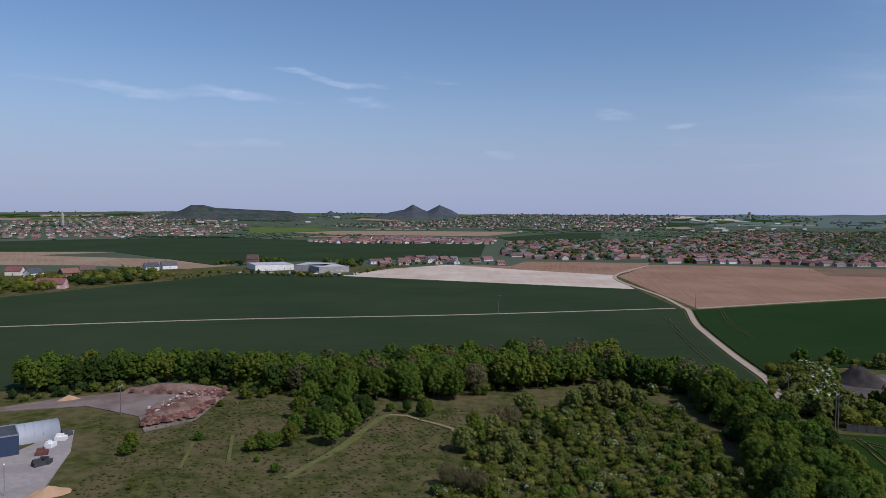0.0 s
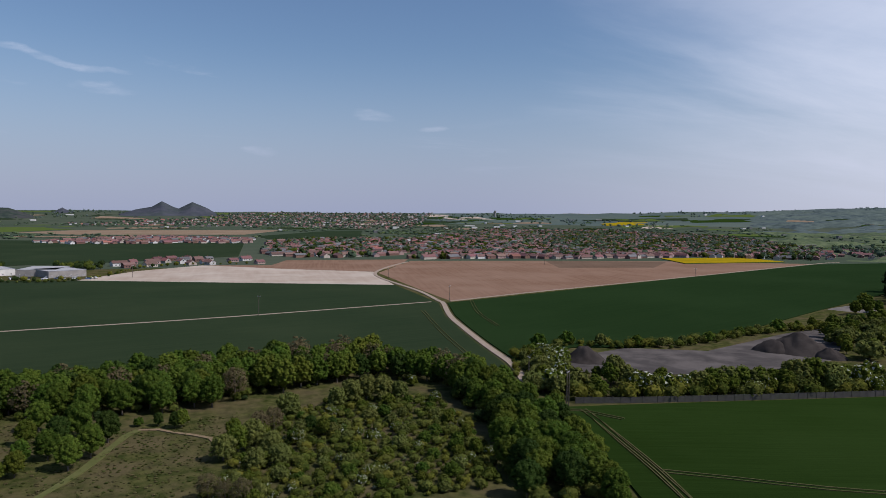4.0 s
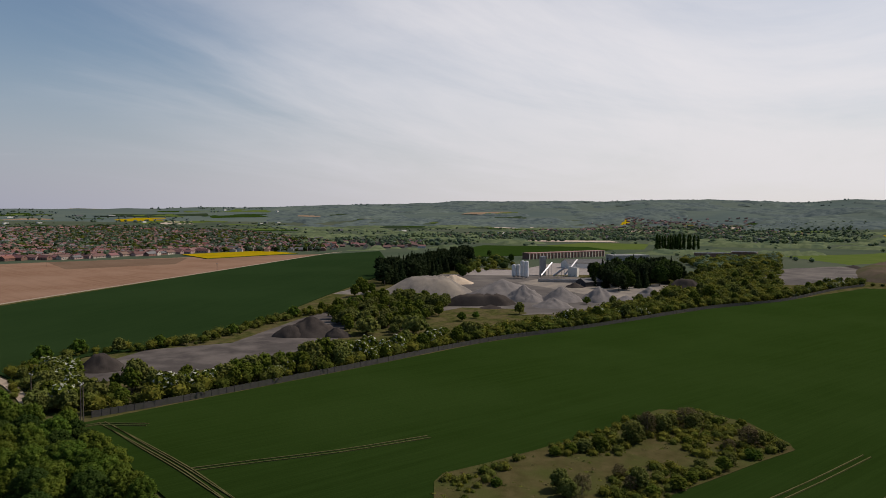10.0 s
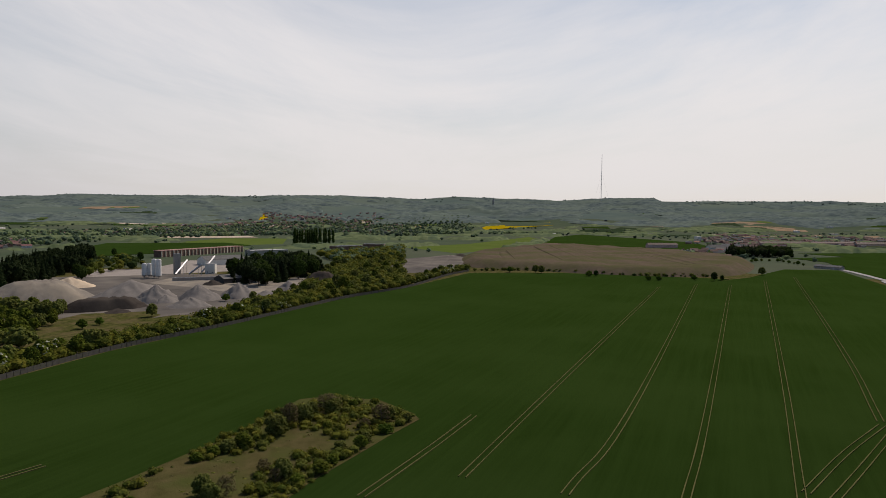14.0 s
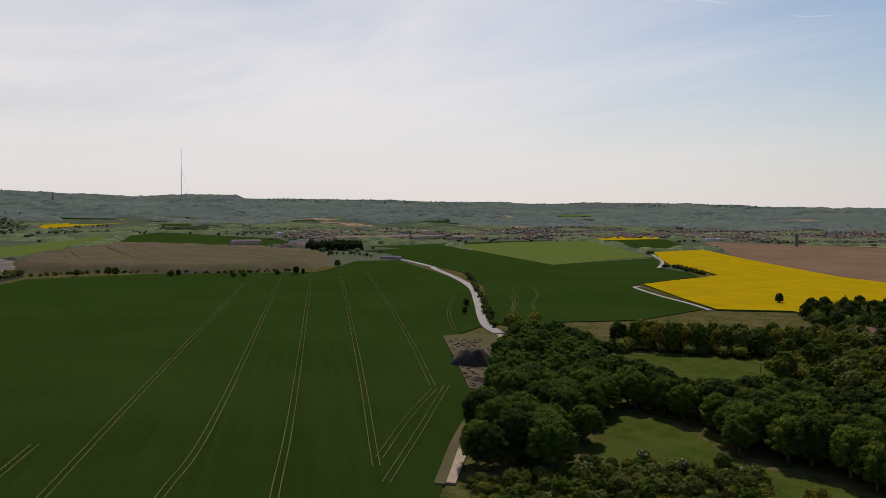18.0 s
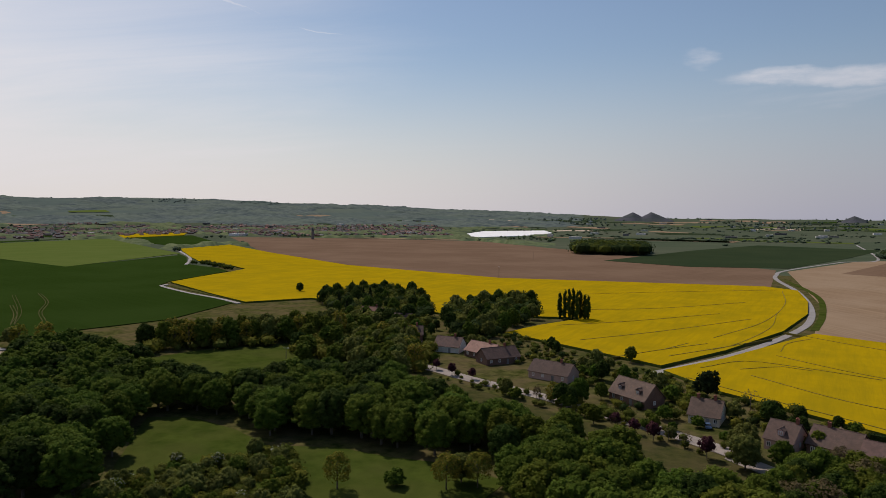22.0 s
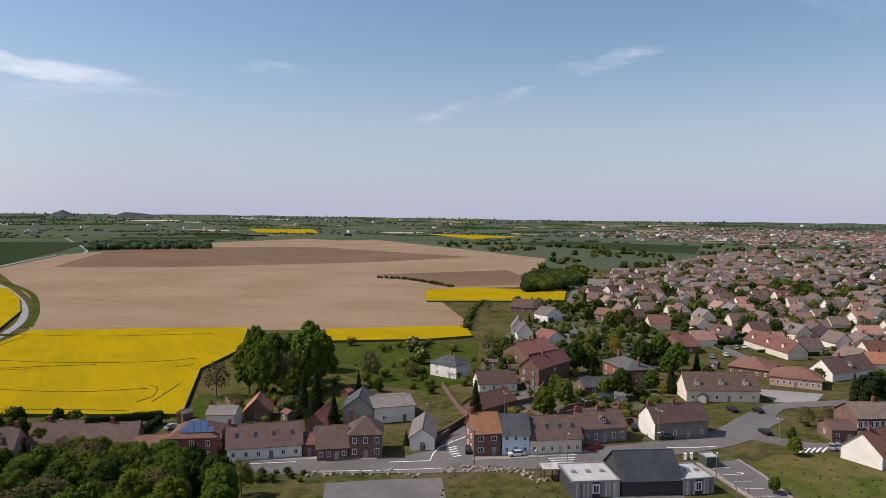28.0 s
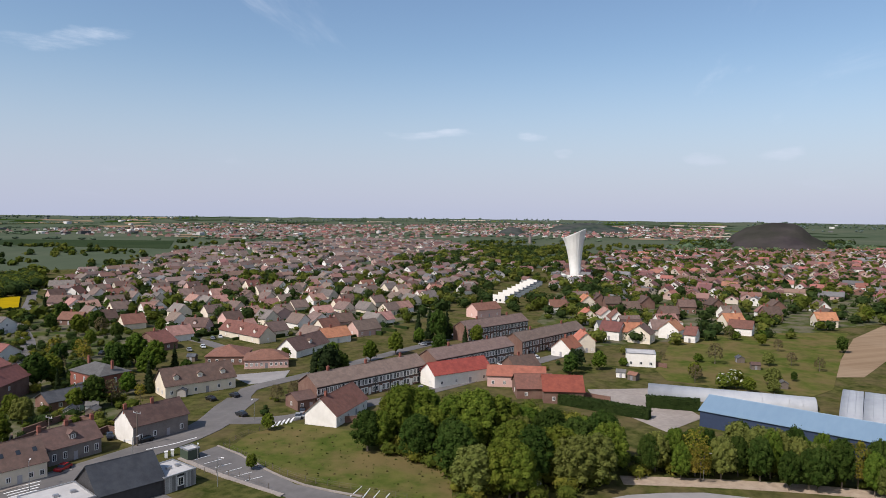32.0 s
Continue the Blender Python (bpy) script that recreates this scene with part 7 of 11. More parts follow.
def isl(name, c1, c2, k=0.2):
    return mat(name, c1, c2, 0.5, 0.9, island=k)


I_CREAM, I_WHITE, I_BRICK, I_PINK = isl("town_cream_walls", (0.46, 0.4, 0.33), (0.4, 0.35, 0.29)), isl("town_white_walls", (0.6, 0.58, 0.55), (0.53, 0.51, 0.48)), isl("town_brick_walls", (0.2, 0.11, 0.085), (0.16, 0.09, 0.07)), isl("town_pink_walls", (0.37, 0.26, 0.225), (0.32, 0.225, 0.2))
I_RRED, I_RBRN, I_RTAU, I_RGRY, I_RORG = isl("town_red_roofs", (0.17, 0.085, 0.075), (0.13, 0.068, 0.062), 0.3), isl("town_brown_roofs", (0.17, 0.1, 0.08), (0.135, 0.085, 0.07), 0.3), isl("town_taupe_roofs", (0.165, 0.122, 0.105), (0.13, 0.098, 0.086), 0.3), isl("town_grey_roofs", (0.13, 0.125, 0.125), (0.1, 0.1, 0.1), 0.3), isl("town_orange_roofs", (0.27, 0.112, 0.085), (0.22, 0.092, 0.072), 0.3)
WALLS = [I_CREAM, I_WHITE, I_BRICK, I_PINK]
ROOFS = [I_RRED, I_RBRN, I_RGRY, I_RORG]
RW = [0.5, 0.25, 0.15, 0.1]
far_houses("far_village", [(86.7, 1041.6), (139.0, 1459.5), (286.0, 1616.2), (498.6, 1663.9), (314.0, 1018.2), (195.0, 927.3), (115.8, 964.6)], 22, 20, [I_BRICK, I_CREAM, I_BRICK, I_PINK, I_WHITE], ROOFS, "red-roofed houses of a far village", seed=2, rweights=[0.36, 0.3, 0.27, 0.07], windows=False, keep=0.76, size=(10, 22))
far_houses("far_village", [(274.3, 893.6), (513.2, 1667.2), (1043.9, 2473.8), (1551.7, 2420.3), (1228.4, 1753.7), (628.6, 895.6)], 21, 12, [I_BRICK, I_CREAM, I_BRICK, I_PINK, I_WHITE], ROOFS, "dense red-roofed town beyond the tilled field", seed=3, rweights=[0.36, 0.3, 0.27, 0.07], windows=False, keep=0.76, size=(10, 22))
far_houses("far_village", [(-295.9, 1485.3), (-122.4, 1789.4), (130.1, 1651.0), (100.7, 1423.8), (-208.3, 1387.5)], 24, 30, WALLS, ROOFS, "row of far village houses", seed=4, rweights=RW, windows=False)
far_houses("far_village", [(-110.5, 826.3), (-33.9, 956.4), (87.3, 913.3), (82.9, 830.7), (4.7, 840.3), (-60.8, 795.7)], 26, 30, WALLS, ROOFS, "village houses beside the chalky field", seed=5, rweights=RW, keep=0.7)
far_houses("far_town", [(-1181.9, 1548.3), (-1817.1, 2838.2), (-1604.0, 4059.6), (-828.8, 2950.8), (-593.7, 1799.1), (-938.7, 1464.9)], 34, 10, WALLS, ROOFS, "distant town with pale houses", keep=0.4, size=(8, 10), seed=6, rweights=RW, windows=False)
far_houses("far_town", [(-532.4, 2911.7), (443.3, 4679.0), (1511.8, 4450.2), (762.8, 2548.3), (270.4, 2847.2)], 34, 10, WALLS, ROOFS, "distant town on the plain", keep=0.4, size=(8, 10), seed=7, rweights=RW, windows=False)
far_houses("far_village", [(1515.4, 2519.3), (1627.9, 1797.4), (1104.2, 965.5), (840.1, 756.8), (675.2, 891.8), (480.4, 860.4), (898.8, 1674.1)], 22, 40, [I_BRICK, I_CREAM, I_BRICK, I_PINK, I_WHITE], ROOFS, "dense red-roofed town beyond the fields", seed=8, rweights=[0.36, 0.3, 0.27, 0.07], windows=False, keep=0.76, size=(10, 22))
far_houses("far_village", [(680.7, 909.6), (1058.4, 1148.8), (1313.7, 865.1), (1055.6, 707.3), (849.1, 783.8)], 25, 40, WALLS, ROOFS, "houses at the edge of the town", seed=9, rweights=RW, keep=0.6)
far_houses("far_village", [(1670.1, 1100.1), (3467.5, 1123.7), (3509.7, 378.3), (2016.9, 216.3), (1879.3, 507.8), (1556.0, 854.4)], 36, 60, [I_BRICK, I_PINK, I_CREAM, I_BRICK], ROOFS, "scattered houses below the ridge", seed=10, rweights=[0.15, 0.4, 0.4, 0.05], keep=0.5, windows=False)
far_houses("far_village", [(1178.7, -335.4), (1864.7, -752.3), (1548.9, -699.8), (1072.1, -433.5), (988.1, -319.7)], 26, 70, [I_BRICK, I_PINK, I_CREAM, I_BRICK], ROOFS, "houses beside the country road", seed=11, rweights=[0.15, 0.4, 0.4, 0.05], keep=0.6)
far_houses("far_village", [(1472.8, -432.8), (2346.8, -817.0), (2056.8, -1256.0), (2179.3, -1875.1), (1723.7, -2052.2), (1113.2, -2828.9), (795.8, -1987.2), (1366.7, -1627.6), (1354.8, -985.7), (1530.2, -608.5)], 30, 60, [I_BRICK, I_PINK, I_CREAM, I_BRICK], ROOFS, "row of houses below the ridge", seed=12, rweights=[0.15, 0.4, 0.4, 0.05], keep=0.5, windows=False)
far_houses("far_village", [(1558.1, -1581.0), (1884.5, -2461.4), (998.1, -2433.2), (676.6, -1811.5), (1005.8, -1518.8)], 30, 80, [I_BRICK, I_PINK, I_CREAM, I_BRICK], ROOFS, "far village below the ridge", seed=13, rweights=[0.15, 0.4, 0.4, 0.05], keep=0.6, windows=False)
far_houses("far_town", [(-1636.4, -1594.4), (-2922.0, -1628.1), (-3085.5, -1082.9), (-2688.1, -728.2), (-1567.2, -548.8), (-1428.0, -934.1)], 34, 30, WALLS, ROOFS, "distant town on the plain", seed=14, rweights=RW, keep=0.35, windows=False)
far_houses("far_town", [(-2480.1, -1541.3), (-3741.4, -319.3), (-3269.7, 681.6), (-1957.8, 409.0), (-1899.1, -161.5), (-1388.2, -729.1)], 36, 30, WALLS, ROOFS, "distant town on the plain", seed=15, rweights=RW, keep=0.5, windows=False)
far_houses("suburb_far", [(-873.4, -549.5), (-1152.3, -611.7), (-1572.8, -467.9), (-1488.8, -267.6), (-1151.8, -140.8), (-853.9, -92.2), (-754.1, -163.2), (-715.9, -274.8), (-654.1, -382.0), (-671.8, -470.0)], 23, -35, [I_CREAM, I_WHITE, I_PINK], [I_RTAU, I_RBRN, I_RGRY, I_RRED], "far part of the suburb with taupe roofs", keep=0.8, seed=16, rweights=[0.6, 0.2, 0.1, 0.1])
far_houses("red_town", [(-803.7, -3.0), (-1122.0, 48.3), (-1429.2, 319.9), (-1478.6, 609.7), (-1282.2, 692.0), (-551.5, 299.2), (-513.4, 213.2), (-560.0, 206.2), (-491.1, 129.0), (-523.2, 71.5), (-547.3, 24.2), (-632.3, -2.1)], 22, -20, [I_CREAM, I_WHITE, I_BRICK, I_PINK], ROOFS, "dense quarter of red-roofed houses", seed=17, rweights=[0.5, 0.15, 0.1, 0.25])
far_houses("town_front", [(311.9, 900.6), (406.8, 880.7), (518.6, 854.7), (618.6, 853.6), (758.0, 877.1), (851.8, 985.8), (610.0, 1005.5), (474.9, 1028.2), (361.8, 1044.4)], 15, 20, [I_BRICK, I_PINK, I_CREAM, I_BRICK], ROOFS, "rows of low red-roofed houses at the field edge", seed=94, size=(14, 26), rweights=[0.55, 0.25, 0.15, 0.05], keep=0.78)
far_houses("town_front", [(196.4, 1012.9), (257.3, 1028.0), (288.5, 1152.5), (222.2, 1145.5)], 16, 20, [I_WHITE, I_CREAM], ROOFS, "white gabled houses with red roofs", seed=95, size=(9, 13), rweights=[0.7, 0.1, 0.05, 0.15])
far_wood("suburb_trees", 215, 290, 420, 1500, 2400, 0.05, "garden trees between the suburb houses", [F_GRN, F_DRK, F_OLV], 4, 9, 27, quads=40, scale=2.5)

thicket("village_trees", grid_points([(86.7, 1041.6), (139.0, 1459.5), (286.0, 1616.2), (498.6, 1663.9), (314.0, 1018.2), (195.0, 927.3), (115.8, 964.6)], 19, 0.75), 5, 11, [F_FAR3, F_FAR, F_GRN, F_DRK], "trees between the far village houses", quads=12, size=0.28, seed=32)
thicket("village_trees", grid_points([(274.3, 893.6), (513.2, 1667.2), (1043.9, 2473.8), (1551.7, 2420.3), (1228.4, 1753.7), (628.6, 895.6)], 21, 0.8), 5, 11, [F_FAR3, F_FAR, F_GRN, F_DRK], "trees between the town houses", quads=12, size=0.28, seed=33)
thicket("village_trees", grid_points([(1515.4, 2519.3), (1627.9, 1797.4), (1104.2, 965.5), (840.1, 756.8), (675.2, 891.8), (480.4, 860.4), (898.8, 1674.1)], 19, 0.8), 5, 11, [F_FAR3, F_FAR, F_GRN, F_DRK], "trees between the town houses", quads=12, size=0.28, seed=34)
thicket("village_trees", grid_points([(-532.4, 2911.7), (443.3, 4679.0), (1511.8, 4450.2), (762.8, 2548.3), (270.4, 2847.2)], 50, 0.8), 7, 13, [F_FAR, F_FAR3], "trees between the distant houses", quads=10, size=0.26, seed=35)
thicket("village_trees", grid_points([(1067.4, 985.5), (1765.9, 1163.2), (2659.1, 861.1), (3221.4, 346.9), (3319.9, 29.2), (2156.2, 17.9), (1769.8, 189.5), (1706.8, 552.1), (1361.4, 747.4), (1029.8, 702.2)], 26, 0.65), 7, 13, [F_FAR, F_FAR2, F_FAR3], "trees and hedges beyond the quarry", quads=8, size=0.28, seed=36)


def far_fields(name, az0, az1, r0, r1, n, label, seed):
    """A patchwork of narrow crop and soil fields far out on the plain."""
    r = np.random.default_rng(seed)
    V, F, M = [], [], []
    for _ in range(n):
        az, q = radians(r.uniform(az0, az1)), r.uniform(r0, r1)
        x, y = q * math.sin(az), q * math.cos(az)
        a = az + r.uniform(-0.35, 0.35)
        w, d = r.uniform(90, 330), r.uniform(60, 190) * q / 2600
        cs, sn = math.cos(a), -math.sin(a)
        pts = [(x + cs * u * w - sn * v * d, y + sn * u * w + cs * v * d) for u in np.linspace(-0.5, 0.5, 5) for v in np.linspace(-0.5, 0.5, 3)]
        if not all(free(*p) for p in pts) or any(math.hypot(*p) > 4650 for p in pts):
            continue
        b = len(V)
        V.extend((px, py, land(px, py) + 0.8) for px, py in pts)
        m = int(r.choice(6, p=[0.32, 0.18, 0.22, 0.2, 0.08, 0.0]))
        for i in range(4):
            for j in range(2):
                F.append((b + i * 3 + j, b + i * 3 + j + 1, b + i * 3 + j + 4, b + i * 3 + j + 3))
                M.append(m)
    me = bpy.data.meshes.new(name)
    me.from_pydata(V, [], F)
    for m in (M_WHEAT, M_WHEAT2, M_BARLEY, M_TAN, M_CHALK, M_RAPE):
        me.materials.append(m)
    me.polygons.foreach_set("material_index", np.array(M, np.int32))
    return tagged(new(name, me), label, "fields", kind="stuff")


far_fields("far_fields", -40, 45, 1700, 4500, 130, "patchwork of far fields on the plain", 41)
far_fields("far_fields", 45, 165, 1500, 3900, 150, "patchwork of far fields below the ridge", 42)
far_fields("far_fields", 165, 290, 1700, 4500, 190, "patchwork of far fields on the plain", 43)


def far_sheds(name, az0, az1, r0, r1, n, label, seed):
    """Pale warehouses and barns scattered far out."""
    r = np.random.default_rng(seed)
    bm = bmesh.new()
    for _ in range(n):
        az, q = radians(r.uniform(az0, az1)), r.uniform(r0, r1)
        x, y = q * math.sin(az), q * math.cos(az)
        if not free(x, y):
            continue
        w, d, h, z = r.uniform(10, 38), r.uniform(8, 18), r.uniform(4, 8), land(x, y)
        k = len(bm.verts)
        box(bm, x - w / 2, y - d / 2, z - 1, x + w / 2, y + d / 2, z + h, int(r.integers(2)))
    return tagged(new(name, mesh_of(name, bm, [I_WHITE, I_RGRY])), label, "sheds", kind="stuff")


far_sheds("far_sheds", -40, 45, 2000, 4500, 90, "pale far warehouses on the plain", 44)
far_sheds("far_sheds", 45, 170, 1600, 3400, 60, "pale far barns in the valley", 45)
far_sheds("far_sheds", 170, 290, 1900, 4500, 150, "pale far warehouses on the plain", 46)


# ---- the suburb: gabled houses of a few kinds, each a house of its own ----
def suburb_proto(label, wall, roof, L, D, e, k, gable=False, dorm=0, garage=False):
    h = house((0, 400), (L, 400), D, e, k, wall, roof, label, rows=1, cols=3, gable_front=gable, chim=(0.3,), dormers=dorm, panes=False, group="suburb houses", ends=0)
    if garage:
        bm = bmesh.new()
        box(bm, L, 1.0, -0.3, L + 3.2, 6.5, 2.6)
        part("garage", bm, wall, h)
        bm = bmesh.new()
        box(bm, L, 0.8, 2.6, L + 3.4, 6.7, 2.8)
        part("garage_roof", bm, roof, h)
        bm = bmesh.new()
        box(bm, L + 0.4, 0.94, 0, L + 2.8, 1.02, 2.1)
        part("garage_door", bm, M_FRAME, h)
    return h


PROTOS = [
    suburb_proto("cream house with weathered taupe tiled roof", W_CREAM, R_TAUPE, 10, 9, 3.4, 3.8, garage=True),
    suburb_proto("white gabled house with taupe tiled roof", W_WHITE, R_TAUPE, 9, 11, 3.2, 4.2, gable=True),
    suburb_proto("pink rendered house with brown tiled roof", W_PINK, R_BROWN, 10, 9, 3.4, 3.8, dorm=1),
    suburb_proto("cream gabled house with grey tiled roof", W_CREAM, R_GREY, 9, 11, 3.4, 4.0, gable=True),
    suburb_proto("white house with faded pink tiled roof", W_WHITE, R_PINK, 11, 9, 3.2, 3.6, garage=True),
    suburb_proto("cream house with red tiled roof and dormers", W_CREAM, R_RED, 11, 9, 3.2, 4.2, dorm=2),
]
used = [False] * len(PROTOS)


def put_house(k, x, y, turn):
    m = pose(x, y, 0, 0, 0, turn)
    if not used[k]:
        used[k] = True
        PROTOS[k].matrix_basis = m
    else:
        copy_thing(PROTOS[k], m)


hr = np.random.default_rng(31)
LANE = smooth_line([(-171.8, -167.7), (-198.1, -185.8), (-238.5, -212.3), (-272.7, -240.4), (-320.4, -286.7), (-399.7, -350.6)])
SUBURB = [(-344.1, -284.8), (-451.8, -380.1), (-594.4, -460.6), (-712.6, -448.2), (-692.2, -331.8), (-739.1, -219.2), (-783.8, -111.7), (-697.4, -84.6), (-506.8, -75.3), (-402.0, -77.1), (-359.1, -91.1), (-302.1, -115.3), (-311.2, -133.4), (-301.6, -153.3), (-298.8, -180.8), (-323.5, -210.7), (-324.7, -247.3)]
NO_HOUSE = [[(-426.7, -98.3), (-506.8, -75.3), (-697.4, -84.6), (-720.1, -53.3), (-404.0, -56.8), (-367.4, -78.8)]]
pts = grid_points(SUBURB, 23.0, 0.93, 0.13, NO_HOUSE, hr)
pts.sort(key=lambda p: math.hypot(p[0], p[1]))
for i, (x, y, z) in enumerate(pts[:96]):
    k = int(hr.choice(6, p=[0.28, 0.2, 0.16, 0.14, 0.12, 0.1]))
    put_house(k, x, y, -35 + float(hr.choice([0, 0, 180, 90])) + float(hr.uniform(-8, 8)))
far_houses("suburb_middle", SUBURB, 23.0, -35, [I_CREAM, I_WHITE, I_PINK], [I_RTAU, I_RBRN, I_RGRY, I_RRED], "closely built suburb of cream houses with taupe roofs", seed=18, rweights=[0.6, 0.2, 0.1, 0.1], avoid=NO_HOUSE + [[(1.03 * math.hypot(*pts[95][:2]) * math.sin(radians(a)), 1.03 * math.hypot(*pts[95][:2]) * math.cos(radians(a))) for a in range(180, 300, 5)] + [(0, 0)]])
# the red-roofed streets below the water tower
RIGHT = [(-414.4, -14.3), (-501.6, -7.4), (-481.3, 36.5), (-471.2, 106.7), (-488.7, 173.4), (-424.8, 156.9), (-362.7, 90.5), (-347.7, 61.2), (-351.2, 43.2), (-329.2, 15.1), (-359.9, 10.7), (-391.2, -0.9)]
PR2 = [
    suburb_proto("white house with red tiled roof", W_WHITE, R_RED, 10, 9, 4.6, 3.8),
    suburb_proto("cream gabled house with orange tiled roof", W_CREAM, R_ORANGE, 9, 11, 4.2, 3.8, gable=True),
    suburb_proto("brick house with brown tiled roof", W_BRICK, R_BROWN, 10, 9, 4.2, 3.8),
]
base = len(PROTOS)
PROTOS += PR2
used += [False] * 3
for i, (x, y, z) in enumerate(grid_points(RIGHT, 25, 0.85, 0.25, (), hr)[:40]):
    put_house(int(hr.choice([base, base + 1, base + 2, 1, 4])), x, y, 15 + float(hr.choice([0, 90, 180])) + float(hr.uniform(-10, 10)))
# white stepped row below the tower
for k in range(9):
    e = new("row_house")
    e.matrix_basis = pose(-472 - 15.2 * k, -46.0 + 2.0 * k, 0, 0, 0, -25)
    tagged(e, "low white row house with a flat dark roof", "house", group="white stepped row")
    bm = bmesh.new()
    box(bm, -10.5, -4.6, 0, 0, 4.6, 3.4)
    part("wall", bm, W_WHITE, e)
    bm = bmesh.new()
    box(bm, 0, -4.8, 0, 0.4, 4.8, 5.4)
    part("front_wall", bm, W_WHITE, e, "tall white front wall")
    bm = bmesh.new()
    box(bm, -10.8, -4.8, 3.4, -0.003, 4.8, 3.62)
    part("roof", bm, R_SLATE, e, "flat dark roof")
    for s in (-2.6, 0.4):
        bm = bmesh.new()
        box(bm, 0.4, s, 1.0, 0.43, s + 1.5, 2.4)
        part("window", bm, M_GLASS, e)
# houses in the western tree patch (beside the wheat)
for i, (p, q, w, r_, lb) in enumerate((((-314.7, 532.0), (-293.8, 533.7), W_PINK, R_RED, "brick house with red roof behind a hedge"), ((-408.1, 642.3), (-394.2, 643.7), W_CREAM, R_RED, "house with red roof among trees"), ((-371.7, 622.6), (-366.8, 634.5), W_WHITE, R_SLATE, "white house with slate roof among trees"), ((-344.0, 625.3), (-335.1, 637.6), W_BRICK, R_RED, "brick house with red roof among trees"), ((-347.2, 660.7), (-335.8, 668.2), W_BRICK, R_BROWN, "brick house with brown roof among trees"), ((-295.6, 728.4), (-283.5, 737.4), W_WHITE, R_FIBRE, "white house at the field edge"), ((-303.6, 705.4), (-293.1, 713.8), W_WHITE, R_SLATE, "house with slate roof at the field edge"))):
    house(p, q, 10, 4.2, 3.8, w, r_, lb, cols=3, chim=(0.3,), panes=False)
# houses of the near street (south)
for p, q, w, r_, e_, lb in (((113.9, -279.2), (102.2, -279.0), W_WHITE, R_BROWN, 2.8, "white bungalow with brown roof"), ((98.3, -275.5), (84.7, -269.1), W_BRICK, R_PINK, 2.8, "bungalow with pale pink tiled roof"), ((83.3, -260.4), (73.0, -271.9), W_BRICK, R_BROWN, 2.8, "brick bungalow with brown roof"), ((63.3, -248.3), (47.9, -243.8), W_PINK, R_BROWN, 2.8, "brick house with brown roof and forecourt"), ((131.4, -285.7), (123.6, -289.2), W_BRICK, R_BROWN, 5.0, "tall brick house among trees"), ((188.2, -348.1), (175.8, -349.2), W_BRICK, R_RED, 3.4, "house with red roof among trees"), ((162.7, -331.3), (150.2, -332.9), W_BRICK, R_BROWN, 3.4, "house with brown roof among trees")):
    house(p, q, 9, e_, 3.4, w, r_, lb, cols=4, chim=(0.7,), panes=False)

